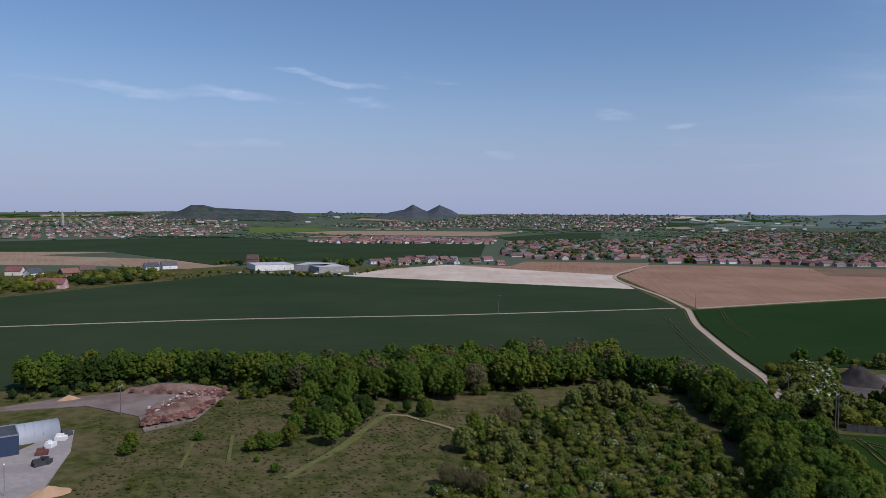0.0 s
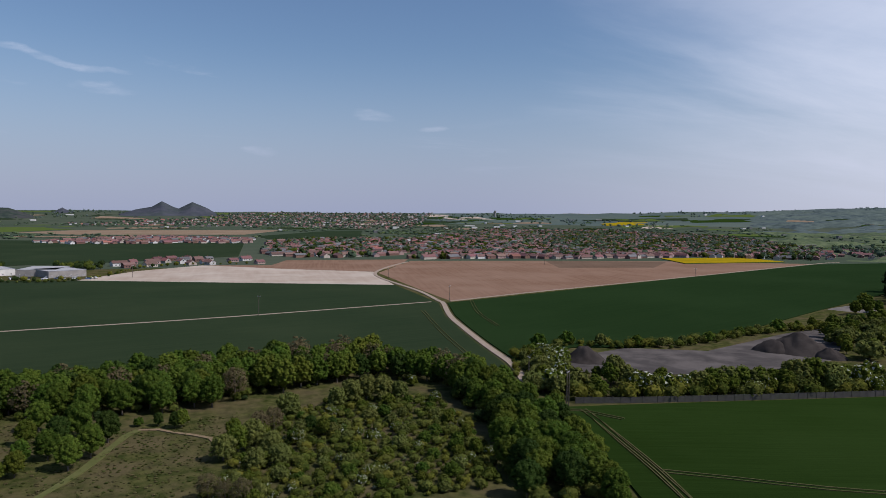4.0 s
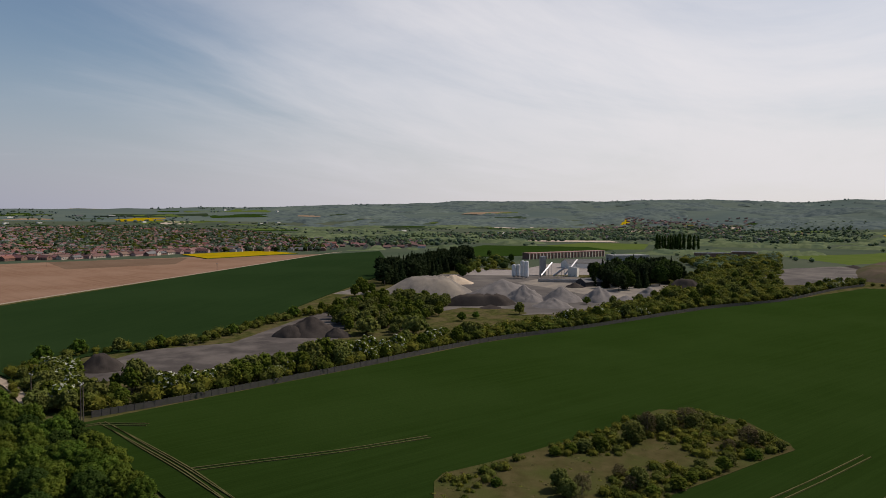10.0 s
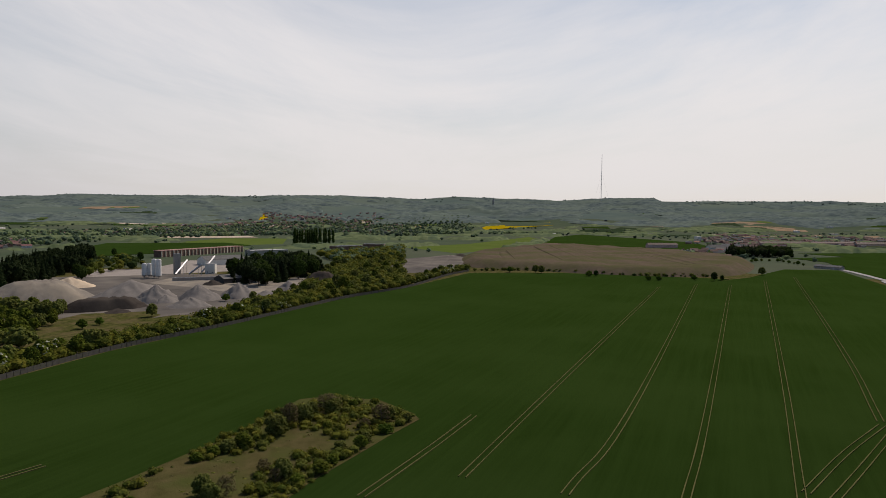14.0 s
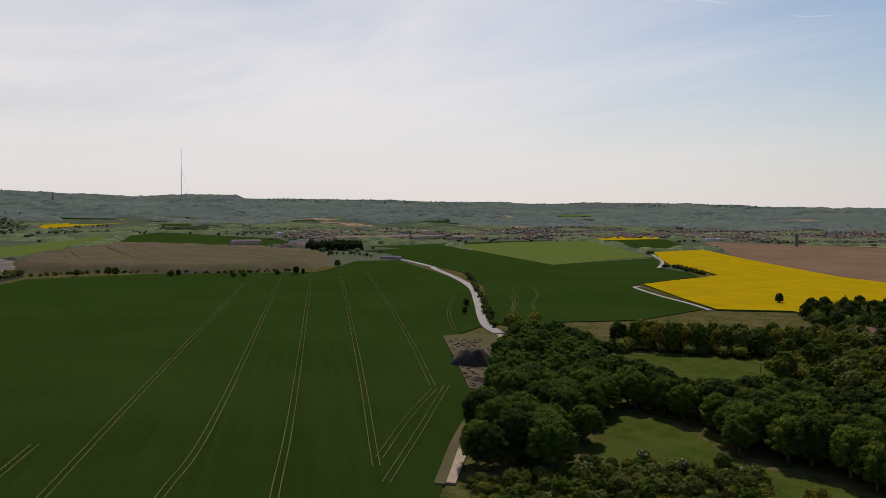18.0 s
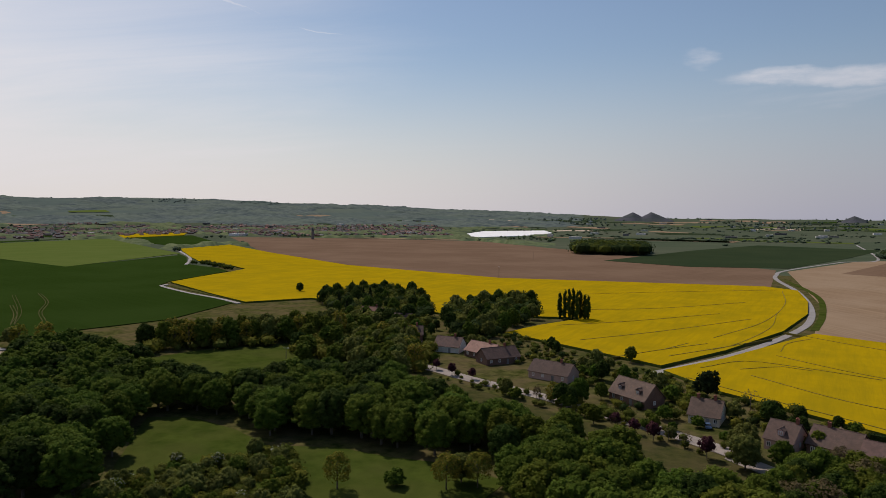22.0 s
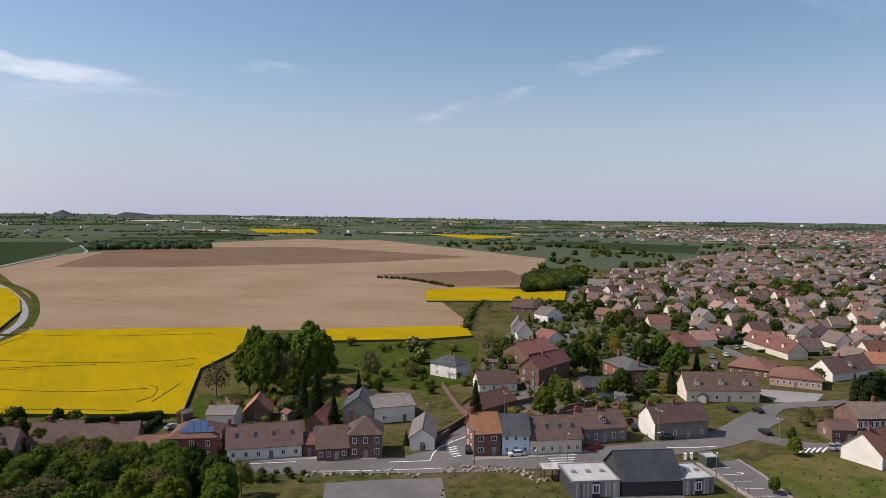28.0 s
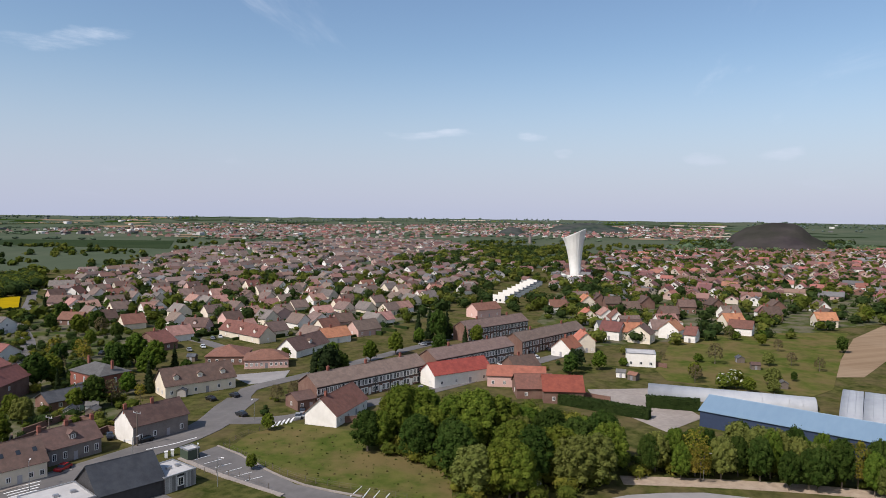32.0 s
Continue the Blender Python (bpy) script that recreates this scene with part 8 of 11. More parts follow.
# houses between the street and the suburb
for p, q, d_, e_, k_, w, r_, dm, gf, lb in (
    ((-313.8, -188.7), (-314.3, -176.6), 9, 3.0, 3.8, W_PINK, R_BROWN, 1, False, "house with brown roof and garage"),
    ((-309.9, -166.5), (-293.4, -137.9), 9, 3.2, 4.2, W_CREAM, R_RED, 3, False, "row of houses with red-brown roofs and dormers"),
    ((-267.7, -109.5), (-290.4, -103.6), 10, 3.2, 4.4, W_WHITE, R_BROWN, 1, False, "white house with broad brown roof"),
    ((-298.6, -108.1), (-309.7, -99.6), 9, 3.2, 3.6, W_WHITE, R_ORANGE, 0, False, "white house with bright orange-red roof"),
    ((-321.4, -99.6), (-333.0, -91.4), 10, 3.2, 4.0, W_PINK, R_TAUPE, 0, False, "house with taupe roof and parked car"),
    ((-338.0, -130.7), (-347.4, -121.2), 11, 3.0, 4.4, W_WHITE, R_TAUPE, 0, True, "white gabled house with taupe roof"),
    ((-353.3, -158.1), (-363.4, -148.9), 11, 3.2, 4.2, W_PINK, R_TAUPE, 0, True, "pink gabled house with taupe roof"),
    ((-275.6, -188.5), (-268.0, -172.0), 9, 3.2, 4.0, W_BRICK, R_RED, 0, True, "brick gabled house with red roof"),
    ((-374.0, -316.1), (-377.4, -298.0), 10, 3.2, 4.0, W_PINK, R_BROWN, 0, False, "house with pinkish roof beside the lane"),
    ((-417.0, -338.8), (-418.8, -328.5), 11, 3.4, 4.4, W_WHITE, R_RED, 0, True, "white gabled house beside the lane"),
    ((-454.7, -382.5), (-463.6, -367.8), 10, 3.4, 3.6, W_CREAM, R_GREY, 0, False, "pale house beside the lane"),
    ((-318.5, -263.0), (-320.1, -251.1), 10, 3.0, 3.2, W_BRICK, R_RED, 0, False, "brick house with low red roof beside the lane"),
    ((-298.2, -6.3), (-294.8, 1.8), 12, 3.6, 4.0, W_WHITE, R_ORANGE, 0, True, "white gabled house with orange roof"),
    ((-306.6, 5.0), (-308.5, 12.6), 10, 5.4, 3.4, W_CREAM, R_ORANGE, 0, True, "ochre house with orange tiled roof"),
    ((-347.4, 16.2), (-349.7, 25.6), 10, 4.4, 3.4, W_WHITE, R_SLATE, 0, False, "white house with dark slate roof"),
    ((-386.1, 23.4), (-387.1, 31.4), 10, 4.4, 3.8, W_WHITE, R_RED, 0, True, "white gabled house with red roof"),
    ((-351.2, 28.3), (-353.8, 38.1), 11, 4.4, 3.8, W_BRICK, R_BROWN, 0, False, "brick house with brown roof"),
    ((-254.9, -18.3), (-261.3, -9.6), 10, 3.6, 3.2, W_BRICK, R_BROWN, 0, False, "house with solar panel on a brown roof"),
    ((-395.5, -51.0), (-409.2, -38.6), 10, 4.8, 3.4, W_PINK, R_RED, 0, False, "brick house with red roof behind the terraces"),
    ((-344.5, 15.7), (-340.5, 24.9), 10, 4.6, 3.8, W_WHITE, R_RED, 0, False, "white house with red roof"),
    ((-338.4, 28.7), (-334.9, 38.7), 10, 4.6, 3.8, W_CREAM, R_BROWN, 0, True, "cream gabled house with brown roof"),
    ((-354.8, 45.0), (-350.6, 53.8), 10, 4.6, 4.0, W_WHITE, R_ORANGE, 0, True, "white gabled house with orange roof"),
    ((-344.9, 55.5), (-343.0, 60.4), 10, 3.8, 3.4, W_WHITE, R_RED, 0, False, "low white house with red roof"),
    ((-373.9, 81.7), (-369.7, 92.2), 10, 3.8, 3.4, W_WHITE, R_RED, 0, False, "white house with red roof beside the gardens"),
):
    house(p, q, d_, e_, k_, w, r_, lb, rows=1, cols=3, dormers=dm, gable_front=gf, chim=(0.4,), panes=False)


# ---- mounds, heaps and hills ----
def mound(a, b, h, material, label, name="aggregate_heap", category="heap", squash=1.0, power=1.0, flat=0.0, seed=0):
    """A heap between the feet a and b, with a worn peak and gullies."""
    cx, cy = (a[0] + b[0]) / 2, (a[1] + b[1]) / 2
    R = math.hypot(b[0] - a[0], b[1] - a[1]) / 2
    ang = math.atan2(b[1] - a[1], b[0] - a[0])
    bm = bmesh.new()
    NR, NA = 9, 36
    top = bm.verts.new((0, 0, h))
    rings2 = []
    for i in range(1, NR + 1):
        q = i / NR
        row = []
        for k in range(NA):
            t = 2 * math.pi * k / NA
            w = 1 + 0.16 * noise.noise((math.cos(t) * 1.7, math.sin(t) * 1.7, seed + 0.3)) + 0.05 * noise.noise((math.cos(t) * 6, math.sin(t) * 6, seed))
            f = 0.0 if q <= flat else (q - flat) / (1 - flat)
            z = h * (1 - f) ** power * (1 - 0.06 * abs(noise.noise((t * 3, q * 2, seed)))) if i < NR else -0.1
            px_, py_ = R * q * w * math.cos(t), R * squash * q * w * math.sin(t)
            if 1 < i < NR:
                z += h * (0.16 * noise.noise((px_ / 3.1, py_ / 3.1, seed + 9)) + 0.07 * noise.noise((px_ / 1.2, py_ / 1.2, seed)))
            row.append(bm.verts.new((px_, py_, max(z, -0.1))))
        rings2.append(row)
    for k in range(NA):
        bm.faces.new((top, rings2[0][k], rings2[0][(k + 1) % NA])).smooth = True
        for i in range(NR - 1):
            bm.faces.new((rings2[i][k], rings2[i + 1][k], rings2[i + 1][(k + 1) % NA], rings2[i][(k + 1) % NA])).smooth = True
    ob = new(name, mesh_of(name, bm, material))
    ob.matrix_basis = pose(cx, cy, land(cx, cy), 0, 0, math.degrees(ang))
    return tagged(ob, label, category)


def plateau(name, pts, height, inset, material, label, category="mound"):
    """A flat-topped bank with sloping sides."""
    if area(pts) < 0:
        pts = pts[::-1]
    P = smooth_line(pts + [pts[0]], 14.0)[:-1]
    n = len(P)
    bm = bmesh.new()
    levels = []
    for q, z in ((0.0, -0.1), (0.35, height * 0.45), (0.7, height * 0.85), (1.0, height), (2.2, height * 0.98)):
        row = []
        for i, (x, y) in enumerate(P):
            a, b = P[i - 1], P[(i + 1) % n]
            d = Vector((b[0] - a[0], b[1] - a[1])).normalized()
            k = q * inset * (1 + 0.35 * noise.noise((x / 12, y / 12, 2)))
            row.append(bm.verts.new((x - d.y * k, y + d.x * k, z * (1 + 0.3 * noise.noise((x / 30, y / 30, 5))) if z > 0 else z)))
        levels.append(row)
    for r0, r1 in zip(levels, levels[1:]):
        for i in range(n):
            bm.faces.new((r0[i], r0[(i + 1) % n], r1[(i + 1) % n], r1[i])).smooth = True
    for tri in geometry.tessellate_polygon([[Vector((v.co.x, v.co.y, 0)) for v in levels[-1]]]):
        bm.faces.new([levels[-1][i] for i in tri])
    bmesh.ops.recalc_face_normals(bm, faces=bm.faces[:])
    return tagged(new(name, mesh_of(name, bm, material)), label, category)


def hill(profile, R, depth, material, label, name="slag_heap", seed=1):
    """A hill on the plain whose crest runs through the given bearings and heights (degrees)."""
    prof = []
    for (a0, e0), (a1, e1) in zip(profile, profile[1:]):
        for k in range(6):
            prof.append((a0 + (a1 - a0) * k / 6, e0 + (e1 - e0) * k / 6))
    prof.append(profile[-1])
    bm = bmesh.new()
    rows3 = []
    for az, el in prof:
        s, c = math.sin(radians(az)), math.cos(radians(az))
        top = max(60 + R * math.tan(radians(el)), land(R * s, R * c) + 0.5)
        row = []
        for q in (-1, -0.75, -0.5, -0.25, 0, 0.3, 0.65, 1):
            r = R + q * depth
            x, y = r * s, r * c
            g = land(x, y) - 1
            z = g + (top - g) * (1 - abs(q)) ** 0.9
            z += (top - g) * 0.05 * noise.noise((x / 25, y / 25, seed)) * (0 < abs(q) < 1)
            row.append(bm.verts.new((x, y, z)))
        rows3.append(row)
    for r0, r1 in zip(rows3, rows3[1:]):
        for k in range(7):
            bm.faces.new((r0[k], r1[k], r1[k + 1], r0[k + 1])).smooth = True
    bm.faces.new(rows3[0][::-1])
    bm.faces.new(rows3[-1])
    bmesh.ops.recalc_face_normals(bm, faces=bm.faces[:])
    return tagged(new(name, mesh_of(name, bm, material)), label, "slag heap")


hill([(-23.1, -0.51), (-21.6, -0.07), (-20.7, 0.20), (-20.0, 0.60), (-19.1, 0.62), (-18.2, 0.41), (-15.7, 0.30), (-12.5, 0.20), (-11.0, -0.34)], 3900, 260, M_SLAG_G, "long flat-topped wooded slag heap on the horizon")
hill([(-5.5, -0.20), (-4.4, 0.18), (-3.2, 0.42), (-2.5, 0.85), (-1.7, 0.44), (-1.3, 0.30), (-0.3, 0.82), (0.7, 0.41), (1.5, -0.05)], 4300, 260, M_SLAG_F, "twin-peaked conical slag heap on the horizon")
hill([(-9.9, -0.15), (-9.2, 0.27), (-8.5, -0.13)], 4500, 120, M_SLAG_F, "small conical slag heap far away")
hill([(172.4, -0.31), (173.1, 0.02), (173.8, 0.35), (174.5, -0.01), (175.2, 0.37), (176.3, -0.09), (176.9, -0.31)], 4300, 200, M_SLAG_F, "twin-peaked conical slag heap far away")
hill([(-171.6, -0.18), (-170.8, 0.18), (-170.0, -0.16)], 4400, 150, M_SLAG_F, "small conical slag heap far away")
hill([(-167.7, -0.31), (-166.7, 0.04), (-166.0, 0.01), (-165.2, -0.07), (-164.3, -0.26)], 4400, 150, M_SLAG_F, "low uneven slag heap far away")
hill([(-79.51, -2.6), (-78.15, -1.96), (-77.51, -1.26), (-76.65, -0.74), (-75.71, -0.51), (-74.79, -0.33), (-73.34, -0.39), (-72.8, -0.7), (-72.18, -1.3), (-71.19, -1.79), (-70.32, -2.28)], 1500, 130, M_SLAG, "large dark slag heap beyond the town")
thicket("slag_heap_scrub", grid_points([(-1283.3, 202.4), (-1277.6, 277.6), (-1586.2, 344.2), (-1537.1, 242.1)], 14, 0.8) + grid_points([(-1366.9, 438.6), (-1377.8, 509.1), (-1691.7, 624.6), (-1645.4, 527.5)], 14, 0.8), 9, 17, [F_GRN, F_DRK, F_FAR], "trees on the foot of the slag heap", quads=40, size=0.17, seed=97)
hill([(-97.69, -2.18), (-96.3, -1.79), (-95.38, -1.22), (-94.7, -0.93), (-94.01, -1.06), (-93.08, -1.65), (-91.94, -2.09)], 2200, 140, M_SLAG_G, "green wooded slag heap")
hill([(-92.18, -1.35), (-90.84, -0.78), (-89.28, -0.58), (-87.95, -0.56), (-86.64, -0.77), (-85.12, -1.15)], 2700, 160, M_SLAG_G, "dark wooded slag heap")
thicket("slag_heap_trees", grid_points([(-1372.9, 185.2), (-1572.3, 282.4), (-1586.8, 446.6), (-1612.3, 633.9), (-1401.4, 578.0), (-1298.1, 365.7), (-1227.0, 184.2)], 12, 0.8), 5, 9, [F_FAR, F_FAR2], "trees at the foot of the slag heap", quads=24, size=0.2, seed=31)

# ---- the quarry and its works ----
sheet("quarry_yard", [(144.5, 255.2), (185.3, 268.7), (217.5, 251.7), (293.5, 279.7), (360.1, 290.9), (253.2, 218.4), (208.1, 211.6), (170.6, 217.5), (139.8, 231.0)], M_YARD, "dark grey gravel yard of the quarry", "yard")
sheet("quarry_ground", [(423.1, 322.2), (586.3, 385.6), (648.3, 322.7), (648.3, 235.0), (605.7, 204.6), (597.0, 149.3), (721.7, 143.2), (519.1, 127.7), (398.5, 150.6), (388.9, 174.6), (353.9, 193.4), (319.6, 209.8), (361.6, 268.3)], M_GRAVEL, "pale grey ground of the aggregate depot", "yard")
sheet("works_yard", [(599.4, 353.8), (685.1, 389.9), (692.8, 338.2), (827.1, 350.2), (831.0, 281.2), (697.4, 235.8), (644.3, 290.1)], M_PAVE, "pale concrete yard of the works", "yard")
sheet("depot_floor", [(559.8, 273.0), (609.6, 274.3), (636.5, 230.6), (609.8, 172.7), (671.7, 156.1), (541.9, 141.2), (484.6, 155.6), (525.7, 212.7)], M_HEAP_P, "pale dusty floor of the aggregate depot", "yard")
sheet("depot_grass", [(344.5, 230.2), (387.1, 228.0), (402.3, 195.8), (388.5, 181.6), (337.5, 180.9), (303.6, 199.2)], M_ROUGH, "rough grass between the depot heaps", "rough grass")
HG = "heaps of the aggregate depot"
for i, (p, q, h, m_, lb, sq, fl) in enumerate((
    ((412.9, 316.0), (465.7, 259.7), 13.3, M_HEAP_P, "long pale heap of fine aggregate", 0.5, 0.35),
    ((507.5, 330.6), (535.3, 301.5), 7.7, M_HEAP_S, "heap of pale sand", 0.6, 0.1),
    ((475.0, 346.6), (496.9, 323.7), 5.3, M_HEAP_P, "pale heap of sand and gravel", 0.6, 0.1),
    ((432.9, 257.5), (477.6, 209.4), 13.7, M_HEAP, "large conical heap of grey aggregate", 0.7, 0.0),
    ((436.8, 224.7), (459.3, 200.4), 11.5, M_HEAP, "conical heap of grey aggregate", 0.8, 0.0),
    ((438.2, 211.7), (451.1, 197.7), 5.3, M_HEAP, "small heap of grey aggregate", 0.8, 0.0),
    ((449.1, 201.7), (471.9, 177.0), 10.9, M_HEAP, "conical heap of grey aggregate", 0.8, 0.0),
    ((417.6, 191.4), (436.3, 170.9), 6.2, M_HEAP, "conical heap of grey aggregate", 0.8, 0.0),
    ((467.3, 178.4), (487.5, 156.5), 10.5, M_HEAP, "large conical heap of grey aggregate", 0.9, 0.0),
    ((550.0, 222.6), (561.9, 210.0), 4.3, M_HEAP_D, "small heap of grey aggregate", 0.9, 0.0),
    ((520.7, 153.9), (535.5, 137.9), 7.5, M_HEAP, "heap of grey aggregate", 0.9, 0.0),
    ((479.2, 157.6), (492.7, 142.9), 4.3, M_HEAP, "low heap of grey aggregate", 0.9, 0.0),
    ((571.7, 147.0), (598.5, 118.4), 9.6, M_HEAP_D, "long low bank of grey aggregate", 0.5, 0.3),
    ((390.9, 217.8), (401.8, 205.8), 2.4, M_HEAP_D, "small heap of dark aggregate", 0.8, 0.0),
    ((399.1, 347.5), (423.0, 322.1), 3.4, M_HEAP_P, "pale heap of sand and gravel", 0.5, 0.2),
)):
    tagged(mound(p, q, h, m_, lb, seed=i, squash=sq, flat=fl), group=HG)
mound((389.5, 243.3), (424.6, 205.1), 6.9, M_HEAP_D, "long dark bank of aggregate", squash=0.3, flat=0.6)
mound((245.7, 253.5), (266.8, 223.7), 9.2, M_HEAP_D, "dark heap of stones in the yard", squash=0.6, power=1.15, flat=0.06, seed=21)
mound((240.8, 250.2), (251.7, 236.2), 5.4, M_HEAP_D, "low dark heap of stones in the yard", squash=0.75, power=0.8, flat=0.15, seed=31)
mound((254.0, 228.2), (261.7, 217.7), 4.6, M_HEAP_D, "low dark heap of stones in the yard", squash=0.75, power=0.8, flat=0.1, seed=32)
mound((145.4, 256.7), (158.6, 241.5), 6, M_HEAP_D, "dark heap in the corner of the yard", squash=0.7, flat=0.2, seed=22)
plateau("spoil_mound", [(801.6, 18.5), (1013.2, 11.5), (1182.0, -60.5), (1310.1, -137.3), (1201.4, -260.0), (1076.8, -333.2), (981.0, -364.9), (861.7, -339.5), (723.6, -269.7), (692.2, -200.2), (706.4, -127.6), (746.8, -61.8)], 8, 22, M_SPOIL, "broad flat-topped brown spoil mound with sparse grass")
plateau("spoil_mound_low", [(788.1, 118.0), (874.7, 94.7), (963.0, 41.7), (924.9, 10.4), (769.3, 14.6), (695.2, 63.7), (700.2, 93.1)], 3, 10, M_GRAVEL, "low grey spoil bank")
sheet("mound_track", [(858.0, -103.4), (873.0, -150.9), (837.1, -151.0), (814.2, -104.3)], M_HEAP_S, "pale bare strip on the mound", "yard", z=7.0)
mound((977.8, 36.1), (986.3, 11.2), 4, M_HEAP_D, "small dark heap on the spoil bank", seed=23)

M_FILM = mat("white_crop_film", (0.78, 0.78, 0.77), (0.7, 0.7, 0.69), 0.02, 0.5, spec=0.3)
M_SILO = mat("white_silo_steel", (0.68, 0.68, 0.67), (0.6, 0.6, 0.59), 0.5, 0.45, c3=(0.45, 0.43, 0.4), scale3=0.2, amount3=0.4, coords="obj")


def silo(x, y, r, h):
    e = new("silo")
    e.matrix_basis = pose(x, y, 0)
    tagged(e, "tall white steel storage silo", "silo", group="quarry silos")
    bm = bmesh.new()
    tube(bm, (0, 0, 2.5), (0, 0, h), r, r, 20)
    part("barrel", bm, M_SILO, e)
    bm = bmesh.new()
    tube(bm, (0, 0, h), (0, 0, h + 0.9), r, r * 0.25, 20)
    part("lid", bm, M_METAL, e)
    bm = bmesh.new()
    tube(bm, (0, 0, 2.5), (0, 0, 0.8), r * 0.98, 0.4, 16)
    part("hopper", bm, M_METAL, e)
    for k in range(4):
        bm = bmesh.new()
        a = k * math.pi / 2 + 0.4
        tube(bm, (r * 0.85 * math.cos(a), r * 0.85 * math.sin(a), -0.2), (r * 0.85 * math.cos(a), r * 0.85 * math.sin(a), 2.7), 0.14, 0.14, 6)
        part("leg", bm, M_METAL, e)


for q, r, h in (((603.6, 297.4), 2.2, 12.5), ((606.7, 294.3), 2.2, 12.5), ((604.3, 288.5), 2.3, 16.5), ((601.6, 283.2), 2.3, 16.5)):
    silo(*q, r, h)


def conveyor(a, b, za, zb, label="inclined conveyor belt of the works"):
    e = new("conveyor")
    tagged(e, label, "conveyor", group="quarry conveyors")
    m, L = frame_at(a, b)
    A, B = Vector((*a, za)), Vector((*b, zb))
    bm = bmesh.new()
    tube(bm, A, B, 0.9, 0.9, 4)
    part("belt_frame", bm, M_METAL, e)
    for q in (0.35, 0.7, 0.95):
        p = A.lerp(B, q)
        bm = bmesh.new()
        tube(bm, (p.x, p.y, -0.2), p, 0.22, 0.18, 6)
        part("leg", bm, M_METAL, e)


conveyor((634.4, 282.7), (654.4, 279.7), 1, 13)
conveyor((652.3, 264.3), (673.6, 260.1), 2, 16)
conveyor((637.7, 270.8), (640.5, 259.5), 1, 10)
hall((646.3, 288.0), (649.9, 284.3), 5, 19, W_CONC, M_FLATROOF, "slim concrete mixing tower of the works", name="mixing_tower", category="tower", cols=1)
hall((654.3, 262.3), (655.1, 253.0), 8, 9, W_WHITE, M_FLATROOF, "white block of the concrete works", name="works_block", category="building", cols=2)
house((751.8, 300.9), (785.7, 267.1), 22, 6, 4, W_WHITE, R_FIBRE, "works hall with a pale metal roof", name="works_hall", category="hall", cols=5, chim=(), panes=False)
house((563.2, 209.6), (585.7, 198.7), 12, 4, 3, W_DARK, R_FIBRE, "dark corrugated shed of the depot", name="depot_shed", category="shed", cols=1, chim=(), panes=False)
hall((579.2, 260.6), (597.9, 226.7), 3, 2.5, W_CONC, M_FLATROOF, "low concrete bay wall of the works", name="bay_wall", category="wall", cols=0)
# pillared brick hall behind the works
m, L = frame_at((874.8, 407.4), (1023.8, 351.8))
e = new("pillared_hall")
e.matrix_basis = m
tagged(e, "long low hall with pale brick pillars", "hall")
bm = bmesh.new()
box(bm, 0, 0.6, -0.3, L, 14, 8)
part("wall", bm, W_BRICK, e)
bm = bmesh.new()
box(bm, -0.5, 0.2, 8, L + 0.5, 14.5, 8.8)
part("roof", bm, R_PINK, e)
bm = bmesh.new()
box(bm, -0.5, -0.4, -0.3, 0.5, 0.6, 8)
pil = mesh_of("pillar", bm, W_CREAM)
for k in range(24):
    part("pillar", pil, None, e, loc=pose(k * L / 23, 0, 0))
hall((1058.1, 216.4), (1094.0, 182.1), 20, 8, W_BRICK, R_SLATE, "dark flat-roofed factory block", name="factory", category="building", cols=6)
hall((1123.6, 187.1), (1125.3, 152.2), 25, 9, W_BRICK, R_SLATE, "dark brick factory block", name="factory", category="building", cols=6)
hall((930.4, 307.6), (970.9, 268.7), 20, 7, W_CONC, M_FLATROOF, "low factory hall behind the conifers", name="factory", category="building", cols=5)
house((1212.6, -413.0), (1209.5, -431.9), 14, 4, 3, W_WHITE, R_FIBRE, "white house beside the country road", cols=2, chim=(), panes=False)
house((840.5, -400.4), (813.4, -417.2), 8, 3, 1.6, W_CONC, R_SLATE, "low roadside shed on the field corner", name="shed", category="shed", cols=2, chim=(), panes=False)
house((1465.6, -588.9), (1486.3, -689.7), 12, 6.0, 3.2, W_PINK, R_TAUPE, "long low row of houses beyond the fields", cols=16, rows=2, chim=(0.1, 0.4, 0.7), name="row_house", panes=False, ends=0, group="far rows")
house((1489.1, -703.4), (1509.2, -800.8), 12, 6.0, 3.2, W_PINK, R_TAUPE, "long low row of houses beyond the fields", cols=16, rows=2, chim=(0.1, 0.4, 0.7), name="row_house", panes=False, ends=0, group="far rows")
house((1479.8, -791.4), (1499.0, -886.7), 12, 6.0, 3.2, W_PINK, R_TAUPE, "long low row of houses beyond the fields", cols=16, rows=2, chim=(0.1, 0.4, 0.7), name="row_house", panes=False, ends=0, group="far rows")
house((1313.8, -321.5), (1324.7, -378.9), 12, 6.0, 3.2, W_PINK, R_TAUPE, "long low row of houses beyond the fields", cols=16, rows=2, chim=(0.1, 0.4, 0.7), name="row_house", panes=False, ends=0, group="far rows")
house((1446.7, -888.5), (1461.5, -964.8), 12, 6.0, 3.2, W_PINK, R_TAUPE, "long low row of houses beyond the fields", cols=16, rows=2, chim=(0.1, 0.4, 0.7), name="row_house", panes=False, ends=0, group="far rows")
house((1267.2, -420.1), (1274.2, -459.4), 16, 4.0, 5.0, W_WHITE, R_SLATE, "white house with steep dark roof", cols=3, chim=(), panes=False)
sheet("plastic_covered_field", [(714.9, -1972.0), (781.7, -2381.0), (600.1, -2560.3), (515.8, -2329.0), (514.2, -1962.0), (589.5, -1748.0)], M_FILM, "field covered with white plastic film", height=1.5)

